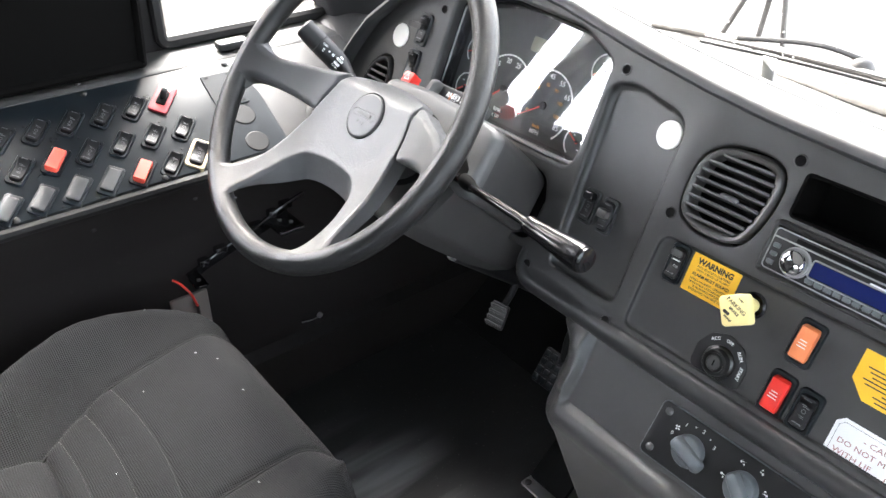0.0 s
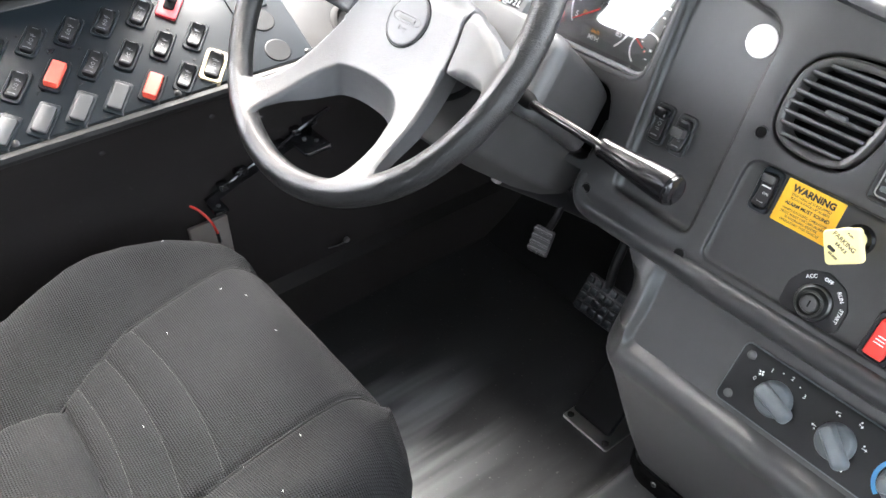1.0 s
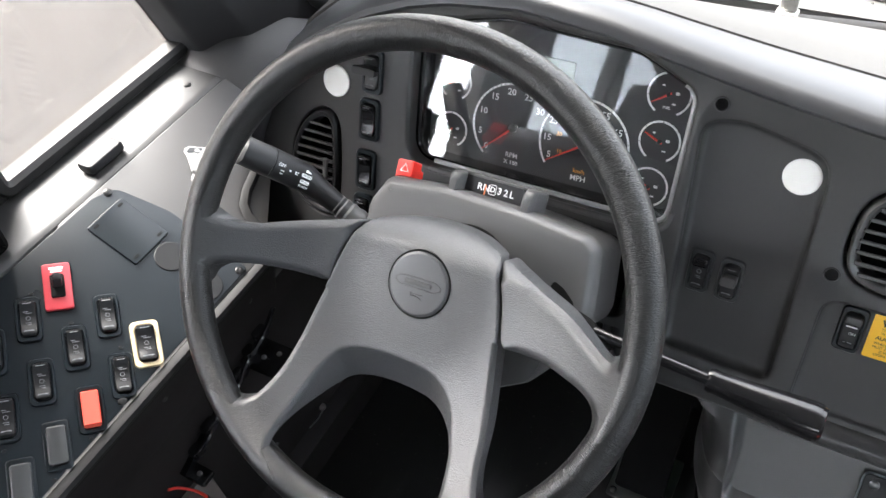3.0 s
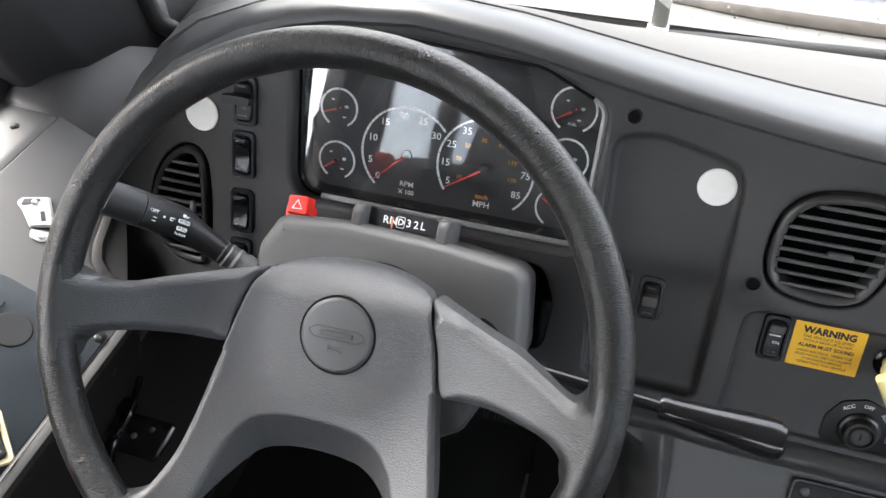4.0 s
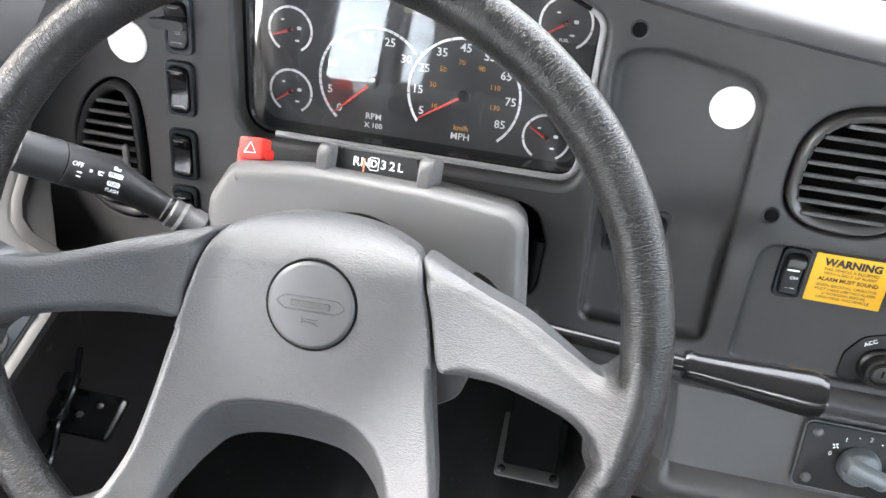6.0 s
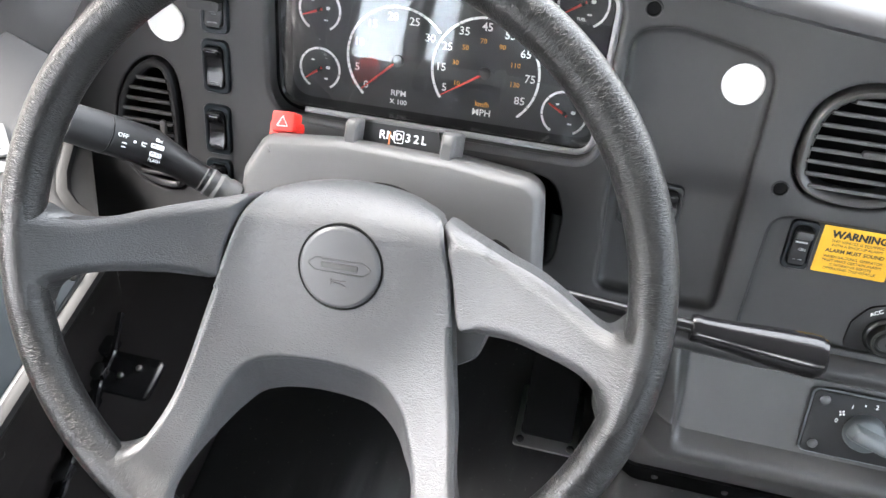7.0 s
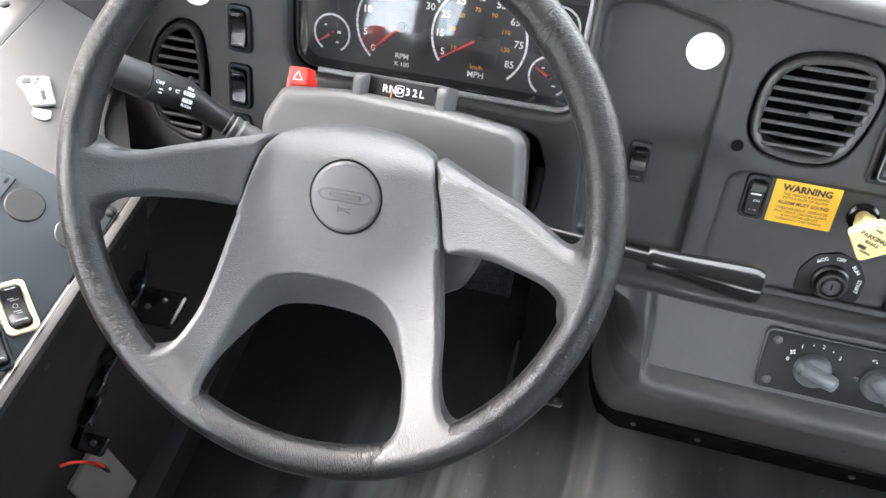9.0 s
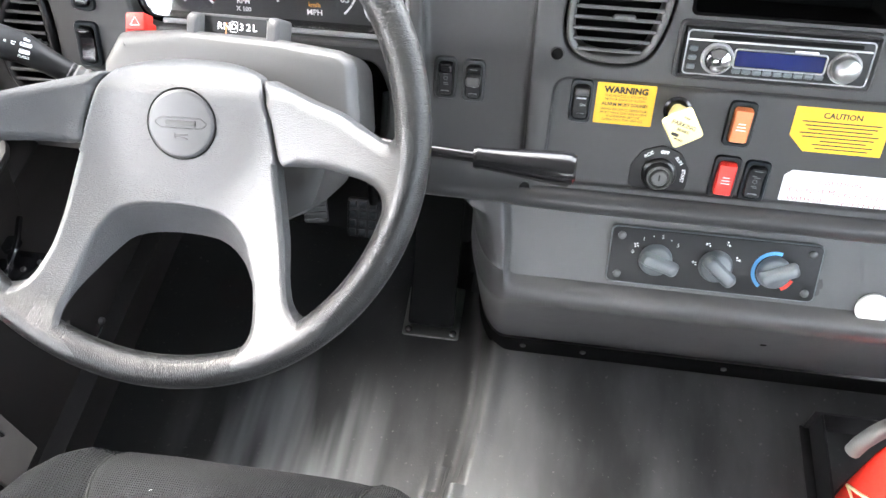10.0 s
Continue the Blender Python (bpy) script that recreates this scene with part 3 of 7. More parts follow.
# the lower left side below the switch panel, and the wall ahead of the pedals
# the console's inner edge in plan: straight, then round the corner before the dash
EDGE = [(-0.2835, y) for y in (-4.0, -1.2, -0.5, 0.0, 0.05, 0.068)] + [(-0.2840, 0.080), (-0.2870, 0.088), (-0.294, 0.0945), (-0.306, 0.098), (-0.325, 0.101), (-0.338, 0.110), (-0.347, 0.128), (-0.355, 0.159), (-0.364, 0.20), (-0.375, 0.25)]


def along_edge(bm, prof, rise=1.0):
    """Sweeps a profile (u outwards, z) along the console's edge, climbing with the slope of its top."""
    rows = []
    for k, (x, y) in enumerate(EDGE):
        a, b = EDGE[max(k - 1, 0)], EDGE[min(k + 1, len(EDGE) - 1)]
        t = Vector((b[0] - a[0], b[1] - a[1])).normalized()
        rows.append([(x + t.y * u, y - t.x * u, z + rise * 0.612 * (-0.2835 - x) * max(0.0, min(1.0, (z - 0.30) / 0.2))) for u, z in prof])
    sheet(bm, rows)


bm = bmesh.new()
along_edge(bm, [(x + 0.2835, z) for x, z in ((-0.283, 0.535), (-0.283, 0.528), (-0.287, 0.52), (-0.292, 0.50), (-0.298, 0.472), (-0.3, 0.46), (-0.302, 0.44))])
sheet(bm, [[(x, y, z) for y in (-4.0, -1.2, -0.3, 0.07, 0.24, 0.55)] for x, z in ((-0.302, 0.441), (-0.31, 0.25), (-0.318, 0.16))])
sheet(bm, [[(x, y, z) for y in (0.07, 0.24, 0.55)] for x, z in ((-0.52, 0.490), (-0.40, 0.4905), (-0.302, 0.491), (-0.297, 0.488), (-0.298, 0.483), (-0.302, 0.441))])
sheet(bm, [[(x, y, z) for y in (-4.0, -0.1, 0.55)] for x, z in ((-0.318, 0.16), (-0.305, 0.152), (-0.298, 0.145), (-0.32, 0.06), (-0.345, -0.01))])
solo("side_panel", bm, WALLP, Matrix(), "dark grey moulded plastic wall panel below the switch console", "wall panel", kind="structure")
# near-black colour holds the footwell's shade
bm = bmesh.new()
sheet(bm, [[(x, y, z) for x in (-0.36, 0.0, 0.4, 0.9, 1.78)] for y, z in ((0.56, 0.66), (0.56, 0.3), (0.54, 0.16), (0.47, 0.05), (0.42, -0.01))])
solo("firewall", bm, DARKLINER, Matrix(), "bulkhead ahead of the pedals with footwell shade put into its colour", "bulkhead", kind="structure")


def hump(x, y):
    """The height of the floor: flat by the pedals, raised over the tunnel."""
    edge = 0.215 + 0.03 * math.sin(y * 7 + 0.6) - max(0, -y) * 0.35
    f = max(0.0, min(1.0, (x - edge + 0.012) / 0.026))
    return 0.042 * f * f * (3 - 2 * f) + 0.007 * math.exp(-(((x - edge - 0.018) / 0.013) ** 2)) - 0.004 * math.exp(-(((x - edge + 0.017) / 0.008) ** 2))


bm = bmesh.new()
xs = [-0.36, -0.2, -0.05] + [0.05 + 0.005 * k for k in range(60)] + [0.4, 0.6, 0.8, 1.0, 1.4, 1.78]
ys = [-4.0, -2, -1.2, -0.8] + [-0.6 + 0.04 * k for k in range(30)]
sheet(bm, [[(x, y, hump(x, y) + 0.0012 * noise.noise((x * 7, y * 7, 0))) for x in xs] for y in ys])
solo("floor", bm, RUBBER, Matrix(), "black ribbed rubber bus floor, dusty, with shade and reflections painted in", "floor", kind="structure")

# ---- outside ----
bm = bmesh.new()
sheet(bm, [[(x, y, -1.0) for x in (-900, -30, 0, 30, 900)] for y in (-900, -30, 0, 30, 900)])
solo("ground", bm, ASPHALT, Matrix(), "wet pale grey asphalt yard", "ground", kind="structure")
# the flat front of the body below the windscreen
bm = bmesh.new()
sheet(bm, [[(x, y, z) for x in (-0.56, 0.6, 1.8)] for y, z in ((0.885, 0.46), (0.90, 0.3), (0.90, -0.4), (0.88, -0.55))])
solo("front_panel", bm, GRIME, Matrix(), "dark grimy front panel of the bus below the windscreen", "body panel", kind="structure")

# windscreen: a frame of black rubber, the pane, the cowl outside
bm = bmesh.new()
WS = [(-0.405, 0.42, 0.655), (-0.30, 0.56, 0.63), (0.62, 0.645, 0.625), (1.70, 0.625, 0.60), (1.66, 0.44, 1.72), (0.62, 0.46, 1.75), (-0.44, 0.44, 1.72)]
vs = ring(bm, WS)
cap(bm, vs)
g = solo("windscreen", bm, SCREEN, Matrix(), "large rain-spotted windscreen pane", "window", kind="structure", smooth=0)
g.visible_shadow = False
bm = bmesh.new()
tube(bm, [(-0.25, 0.585, 0.622), (0.62, 0.645, 0.625), (1.70, 0.625, 0.60)], 0.012, 10, 6)
tube(bm, [(1.70, 0.625, 0.60), (1.69, 0.53, 1.1), (1.66, 0.44, 1.72)], 0.02, 10, 6)
tube(bm, [(1.66, 0.44, 1.72), (0.62, 0.46, 1.75), (-0.44, 0.44, 1.72)], 0.02, 10, 6)
tube(bm, [(-0.46, 0.42, 1.72), (-0.46, 0.41, 1.1), (-0.425, 0.405, 0.74), (-0.40, 0.415, 0.665), (-0.355, 0.475, 0.635), (-0.25, 0.585, 0.622)], 0.012, 10, 6)
solo("windscreen_seal", bm, SEAL, Matrix(), "black rubber windscreen seal", "trim", kind="structure")
bm = bmesh.new()
sheet(bm, [[(1.69, 0.55, z), (1.78, 0.62 - (z - 0.6) * 0.16, z)] for z in (0.55, 0.9, 1.3, 1.75, 2.0)])
sheet(bm, [[(x, 0.645, 0.63), (x, 0.57, 0.5), (x, 0.57, 0.3)] for x in (-0.54, 0.6, 1.8)])
# the stout black post at the driver's corner
rs = []
for z, back_y, x in ((0.60, 0.268, -0.40), (0.65, 0.264, -0.402), (0.70, 0.250, -0.415), (0.80, 0.222, -0.44), (1.1, 0.135, -0.462), (1.5, 0.08, -0.47), (2.01, 0.06, -0.47)):
    rs.append([(px, py, z) for px, py in rounded([(-0.56, back_y), (-0.505, back_y + 0.004), (x - 0.05, back_y + 0.055), (x, 0.405), (x, 0.60), (-0.56, 0.60)], [0.004, 0.02, 0.03, 0.015, 0.01, 0.004], 4)])
loft(bm, rs)
solo("pillar_trim", bm, BLACK, Matrix(), "black windscreen pillar and header trim", "trim", kind="structure")
# unseen header, made pale to throw light back down
bm = bmesh.new()
loft(bm, [[(x, y, z) for y, z in ((0.455, 1.735), (0.47, 1.735), (0.52, 2.01), (0.40, 2.01), (0.43, 1.85))] for x in (-0.54, 0.6, 1.8)])
solo("header_panel", bm, CEILING, Matrix(), "unseen panel above the windscreen, pale to bounce light", "trim", kind="structure")
bm = bmesh.new()
sheet(bm, [[(x, y, z - 0.2 * max(0, -x - 0.1)) for x in (-0.5, -0.2, -0.1, 0.2, 0.62, 1.1, 1.75)] for y, z in ((0.645, 0.632), (0.66, 0.635), (0.70, 0.638), (0.74, 0.636), (0.80, 0.63), (0.87, 0.60), (0.88, 0.45))])
solo("cowl", bm, COWL, Matrix(), "pale wet cowl panel below the windscreen", "cowl", kind="structure")

for k, (wall, (cx, cy, w, h, r)) in enumerate([(LW, q) for q in LEFT_WINDOWS] + [(RW, q) for q in RIGHT_WINDOWS]):
    win = thing(f"window_{k + 1}", put(wall, cx, cy), "side window with pale daylight behind and black rubber seal", "window", kind="structure")
    bm = bmesh.new()
    rs = []
    for d, z in ((0.002, 0.004), (-0.002, 0.008), (-0.012, 0.009), (-0.018, 0.004), (-0.018, -0.03), (-0.002, -0.03)):
        rs.append([(x, y, z) for x, y in offset(rrect(w, h, r, 5), d)])
    loft(bm, rs, ends=False)
    part("window_frame", bm, SEAL, win)
    bm = bmesh.new()
    slab(bm, rrect(w - 0.03, h - 0.03, r, 5), -0.02, -0.016, 0)
    pane = part("pane", bm, SIDE if k == 0 else GLASS if k < 3 else TINTED, win, smooth=0)
    pane.visible_shadow = False

# ---- side console ----
console = thing("side_console", Matrix(), "grey moulded plastic console along the side wall", "console")
bm = bmesh.new()
# the rolled inner edge
prof = [(-0.283, 0.53), (-0.278, 0.534), (-0.276, 0.539), (-0.278, 0.544), (-0.284, 0.546), (-0.289, 0.5445), (-0.2905, 0.538)]
along_edge(bm, [(x + 0.2835, z) for x, z in prof])
part("rolled_edge", bm, EDGING, console, "dark rounded inner edge")
bm = bmesh.new()
# the ledge under the window, and the rear part of the console top
sheet(bm, [[(x, y, z) for x, z in ((-0.4525, 0.640), (-0.4535, 0.645), (-0.457, 0.648), (-0.463, 0.6495), (-0.5, 0.651), (-0.525, 0.652), (-0.54, 0.653))] for y in (-4.0, -1.2, -0.5, 0.0, 0.05, 0.24)])
slab(bm, [(-4.0, 0.004), (-1.09, 0.004), (-1.09, 0.197), (-4.0, 0.197)], -0.02, 0.002, 0, SM)
part("ledge", bm, CONSOLE, console, "light grey sill under the window")
bm = bmesh.new()
front = rounded([(-0.05, 0.006), (0.073, 0.004), (0.085, 0.009), (0.0915, 0.018), (0.0945, 0.032), (0.0975, 0.054), (0.106, 0.068), (0.125, 0.079), (0.157, 0.089), (0.198, 0.100), (0.245, 0.113), (0.245, 0.197), (-0.05, 0.197)], 0.003, 3)
slab(bm, front, -0.004, 0.0018, 0.0015, SM)
part("front_cover", bm, CONSOLE, console, "light grey front cover plate")
for y, x in ((0.209, -0.484), (-0.205, -0.466)):
    bm = bmesh.new()
    turned(bm, [(0.005, 0), (0.005, 0.0015), (0.0035, 0.003), (0.001, 0.0032)], 12, pose(x, y, 0.650))
    part("screw", bm, SCREW, console)
for y in (-0.42, -0.271, -0.121, 0.03):
    bm = bmesh.new()
    turned(bm, [(0.0048, 0), (0.0048, 0.0015), (0.003, 0.003), (0.001, 0.0032)], 12, pose(-0.293, y, 0.505, 0, 75, 0))
    part("screw", bm, SCREW, console)
bm = bmesh.new()
block(bm, (0.028, 0.055, 0.016), (-0.478, 0.052, 0.658), 0.005)
part("catch", bm, BLACK, console, "black plastic window catch")

panel = thing("switch_board", SM, "dark blue-grey switch panel screwed to the side console", "switch panel")
bm = bmesh.new()
slab(bm, rounded([(-1.1, 0.0075), (0.046, 0.0075), (0.046, 0.12), (0.028, 0.185), (0.0, 0.194), (-1.1, 0.196)], [0.004, 0.006, 0.05, 0.02, 0.02, 0.004]), -0.02, 0.003, 0.0012)
part("plate", bm, PANEL, panel)
for x, y in ((-0.125, 0.16), (-0.125, 0.108), (-0.115, 0.052), (-0.24, 0.115), (-0.26, 0.065), (-0.205, 0.01), (-0.16, 0.01), (-0.30, 0.155), (-0.345, 0.108), (-0.30, 0.012), (-0.352, 0.055), (-0.255, 0.01)):
    bm = bmesh.new()
    turned(bm, [(0.0022, 0.003), (0.002, 0.0036), (0.0005, 0.0037)], 10, pose(x, y, 0))
    part("rivet", bm, SCREW, panel)
for x, y in ((0.018, 0.186), (0.037, 0.013), (-0.158, 0.012), (-0.36, 0.012), (-0.205, 0.188)):
    bm = bmesh.new()
    turned(bm, [(0.005, 0.003), (0.005, 0.0042), (0.003, 0.0055), (0.001, 0.0056)], 12, pose(x, y, 0))
    part("screw", bm, SCREW, panel)
access = thing("access_cover", put(SM, -0.005, 0.137, 0.003), "square dark blank access cover on the switch panel", "cover plate")
bm = bmesh.new()
slab(bm, rounded([(-0.027, -0.034), (0.027, -0.034), (0.027, 0.034), (-0.027, 0.034)], 0.003), 0, 0.0022, 0.0008)
part("plate", bm, PANEL, access)
for x, y in ((-0.019, -0.028), (0.019, -0.028), (-0.019, 0.028), (0.019, 0.028)):
    bm = bmesh.new()
    slab(bm, rrect(0.007, 0.003, 0.001, 3, x, y), 0.0022, 0.0026, 0)
    part("slot", bm, DEEP, access)
for x, y in ((0.001, 0.082), (-0.002, 0.029)):
    bm = bmesh.new()
    turned(bm, [(0.0185, 0.003), (0.0185, 0.0036), (0.018, 0.0042), (0.0172, 0.0044), (0.016, 0.0044), (0.001, 0.0044)], 40)
    solo("blank_plug", bm, GREYPLUG, put(SM, x, y), "round dark plastic blanking plug in the switch panel", "blanking plug", "panel plugs")
bm = bmesh.new()
turned(bm, [(0.0125, 0.003), (0.0125, 0.004), (0.0115, 0.005), (0.0105, 0.0053), (0.009, 0.0053), (0.001, 0.0054)], 32)
solo("round_plug", bm, WHITE, put(SM, -0.38, 0.183), "round off-white plug in the switch panel", "blanking plug")


def rocker(name, m, label, cap_mat, group, bezel=PANEL, w=0.025, h=0.05, legend=True, kind_="rocker", frame=None):
    """A rocker switch: bezel and rocker with a legend; local y up."""
    sw = thing(name, m, label, "switch", group)
    bm = bmesh.new()
    outer = rrect(w, h, 0.006, 5)
    inner = rrect(w * 0.66, h * 0.80, 0.006, 5)
    loft(bm, [[(x, y, -0.012) for x, y in outer], [(x, y, 0.0015) for x, y in outer], [(x, y, 0.003) for x, y in offset(outer, -0.001)], [(x, y, 0.003) for x, y in offset(inner, 0.0015)],
              [(x, y, 0.0015) for x, y in inner], [(x, y, -0.006) for x, y in inner]])
    part("bezel", bm, frame or bezel, sw)
    bm = bmesh.new()
    iw, ih = w * 0.63, h * 0.76
    if kind_ == "rocker":
        prof = [(-0.5, 0.001, 0.62), (-0.495, 0.0045, 0.7), (-0.47, 0.0062, 0.84), (-0.42, 0.0066, 0.96), (-0.36, 0.0060, 1), (-0.24, 0.0043, 1), (-0.1, 0.0034, 1), (0.05, 0.0032, 1), (0.18, 0.0040, 1), (0.3, 0.0060, 1), (0.38, 0.0080, 1), (0.43, 0.0089, 0.96), (0.47, 0.0086, 0.84), (0.495, 0.0065, 0.7), (0.5, 0.001, 0.62)]
    else:
        prof = [(-0.5, 0.001, 0.8), (-0.49, 0.006, 0.9), (-0.44, 0.009, 1), (0.0, 0.0095, 1), (0.44, 0.009, 1), (0.49, 0.006, 0.9), (0.5, 0.001, 0.8)]
    rows = []
    for f, z, wd in prof:
        rows.append([(iw * s * wd, ih * f, zz) for s, zz in ((-0.5, -0.004), (-0.5, z - 0.001), (-0.44, z), (0.0, z + 0.0003), (0.44, z), (0.5, z - 0.001), (0.5, -0.004))])
    sheet(bm, rows)
    part("rocker", bm, cap_mat, sw)
    if legend:
        z = 0.0054 if kind_ == "rocker" else 0.0098
        if kind_ == "rocker":
            # the foot bar paints the legend and the pale reflection there in one
            bars([(0, -ih * 0.39, iw * 0.6, 0.0032)], LEGEND, sw, 0.0062, "legend")
            bars([(0, ih * 0.415, iw * 0.5, 0.0014)], LEGEND, sw, 0.0087, "legend")
            if cap_mat is not GLOSSY:
                bars([(-iw * 0.1, ih * 0.20, iw * 0.3, 0.0007), (iw * 0.05, ih * 0.15, iw * 0.42, 0.0007), (0, -ih * 0.13, iw * 0.36, 0.0007), (iw * 0.06, -ih * 0.18, iw * 0.28, 0.0007)], LEGEND, sw, 0.0046, "legend")
                bm = bmesh.new()
                ring_ = [(x, y + ih * 0.01, 0.0037) for x, y in circle(0.0021, 14)]
                tube(bm, ring_ + ring_[:1], 0.00035, 5)
                part("symbol", bm, LEGEND, sw)
        else:
            for ly, lw in ((0.0034, 0.42), (0.0, 0.5), (-0.0034, 0.55)):
                bars([(0, ly, iw * lw, 0.0011)], PRINT, sw, z - 0.0001, "legend")
    return sw


ROWS3 = [(0.1415, [(-0.148 - 0.0467 * k, "k") for k in range(9)]),
         (0.0855, [(-0.0965 - 0.0465 * k, "kkkkrkgkkk"[k]) for k in range(10)]),
         (0.0302, [(-0.092 - 0.0455 * k, "ikrbbbbbbb"[k]) for k in range(10)])]
master = rocker("rocker_switch", put(SM, -0.148, 0.1415, 0.003, -42), "black rocker switch with worn white legend in the switch panel", SWITCH, "switch panel rockers")
first = True
for y, items in ROWS3:
    for x, c in items:
        m = put(SM, x - (0.004 if c == "i" else 0), y + (0.004 if c == "i" else 0), 0.003, -42 + random.uniform(-1, 1))
        if c == "k":
            if first:
                first = False
                continue
            copy_thing(master, m)
        elif c == "r":
            rocker("red_switch", m, "faded red rocker switch in the switch panel", CORAL, "red panel switches", kind_="cap", legend=False, w=0.027)
        elif c == "g":
            rocker("green_switch", m, "bright green rocker switch in the switch panel", GREEN, "green panel switch", kind_="cap", legend=False, w=0.027)
        elif c == "i":
            rocker("framed_switch", m, "black rocker switch in an ivory plastic frame", SWITCH, "framed panel switch", frame=IVORY, w=0.03, h=0.053)
        elif c == "b":
            bl = thing("switch_blank", m, "blank black switch cover in the switch panel", "switch blank", "switch blanks")
            bm = bmesh.new()
            slab(bm, rrect(0.025, 0.05, 0.004, 4), -0.01, 0.0025, 0.001)
            part("bezel", bm, PANEL, bl)
            bm = bmesh.new()
            slab(bm, rounded([(-0.0095, -0.0195), (0.0095, -0.0195), (0.0095, 0.0195), (-0.0095, 0.0195)], 0.004), 0.0024, 0.0065, 0.002)
            part("cover", bm, GREYCAP, bl)
guard = thing("guarded_toggle", put(SM, -0.103, 0.1455, 0.003, -42), "black toggle switch in a red plastic guard", "switch")
bm = bmesh.new()
slab(bm, rrect(0.028, 0.054, 0.003, 4), 0, 0.004, 0.0012)
part("guard", bm, CRIMSON, guard)
bm = bmesh.new()
slab(bm, rrect(0.014, 0.026, 0.002, 3), 0.004, 0.006, 0.0005)
part("well", bm, DEEP, guard)
bm = bmesh.new()
loft(bm, [[(x, y + 0.002, 0.004) for x, y in rrect(0.010, 0.010, 0.002, 3)], [(x, y + 0.006, 0.016) for x, y in rrect(0.009, 0.008, 0.002, 3)], [(x, y + 0.007, 0.0175) for x, y in rrect(0.006, 0.005, 0.002, 3)]])
part("lever", bm, BLACK, guard)
bars([(0, 0.021, 0.014, 0.0025), (0, 0.0175, 0.011, 0.002)], PRINT, guard, 0.004, "legend")

latch = thing("white_latch", put(SM, 0.115, 0.135, 0.0018), "small white metal latch screwed to the console cover", "latch")
bm = bmesh.new()
slab(bm, rounded([(0.002, 0.0186), (-0.0112, 0.0005), (0.0038, -0.0158), (0.0296, 0.0073), (0.0136, 0.0263), (0.006, 0.028)], [0.008, 0.002, 0.002, 0.003, 0.004, 0.004]), 0.0, 0.0042, 0.001)
part("plate", bm, LATCH, latch)
bm = bmesh.new()
slab(bm, rounded([(0.0, -0.0042), (0.003, -0.0074), (0.012, 0.0004), (0.009, 0.0036)], 0.001), 0.004, 0.0046, 0.0002)
part("stamping", bm, SCREW, latch)
bm = bmesh.new()
tube(bm, [(-0.0105, 0.0002, 0.0018), (0.0036, -0.0150, 0.0018), (0.0046, -0.0149, 0.0018), (0.0290, 0.0070, 0.0018)], 0.0019, 8)
part("folded_lip", bm, LATCH, latch)
bm = bmesh.new()
slab(bm, rounded([(0.004, 0.0225), (0.008, 0.0180), (0.0205, 0.0105), (0.0225, 0.0128), (0.0125, 0.0242)], 0.002, 3), 0.0042, 0.0046, 0.0002)
part("stamping", bm, GREYCAP, latch)
# thin dark strip painting the shadow line along the fold
bm = bmesh.new()
slab(bm, rounded([(-0.0135, 0.0005), (0.0030, -0.0185), (0.0050, -0.0170), (-0.0112, 0.0020)], 0.001, 2), 0.0, 0.0008, 0)
part("gap", bm, SCREW, latch)
bm = bmesh.new()
slab(bm, rounded([(-0.0211, -0.0054), (-0.0198, -0.0167), (-0.0134, -0.0215), (-0.0045, -0.0175), (-0.0112, -0.0005)], [0.006, 0.005, 0.005, 0.002, 0.002]), 0.0, 0.0016, 0.0006)
part("tab", bm, LATCH, latch)
for x, y, z in ((0.0150, 0.0145, 0.004), (-0.014, -0.0133, 0.0014)):
    bm = bmesh.new()
    turned(bm, [(0.0032, 0), (0.003, 0.0012), (0.001, 0.0018)], 12, pose(x, y, z))
    part("screw", bm, STEEL, latch)

# the black lined box behind the driver's window
bm = bmesh.new()
loop = rounded([(-0.41, 0.652), (-0.095, 0.652), (-0.085, 0.80), (-0.41, 0.80)], 0.012)
rs = [[(x, y, z) for y, z in off] for x, off in ((-0.54, loop), (-0.472, loop), (-0.466, offset(loop, -0.002)), (-0.463, offset(loop, -0.007)), (-0.466, offset(loop, -0.012)), (-0.470, offset(loop, -0.014)))]
loft(bm, rs)
solo("black_box", bm, FELT, Matrix(), "black lined box on the sill behind the driver's window", "panel", kind="structure")


# ---- dashboard ----
def curve_at(table, x):
    for (a, fa), (b, fb) in zip(table, table[1:]):
        if x <= b:
            return fa + (fb - fa) * max(0, (x - a)) / (b - a)
    return table[-1][1]


BROW = [(-0.372, 0.56), (-0.36, 0.615), (-0.343, 0.656), (-0.313, 0.703), (-0.264, 0.745), (-0.198, 0.779), (-0.144, 0.796), (-0.10, 0.805), (-0.02, 0.811), (0.068, 0.803), (0.12, 0.794), (0.2, 0.781), (0.307, 0.767), (0.38, 0.760), (0.5, 0.754), (0.7, 0.748), (0.9, 0.744), (1.15, 0.742)]
dash = thing("dashboard", Matrix(), "dark grey moulded plastic bus dashboard with padded brow", "dashboard")
top_loop = [(x, (z - 0.497) / 0.917 + 0.006) for x, z in BROW]
outer = [(-0.386, -0.012), (-0.14, -0.012), (-0.13, 0.022)] + [(0.135, 0.022), (0.138, -0.01), (1.15, -0.01)] + top_loop[::-1]
COLUMN = rounded([(-0.118, 0.032), (0.127, 0.032), (0.131, 0.09), (0.118, 0.125), (-0.112, 0.125), (-0.122, 0.09)], [0.02, 0.02, 0.02, 0.03, 0.03, 0.02])
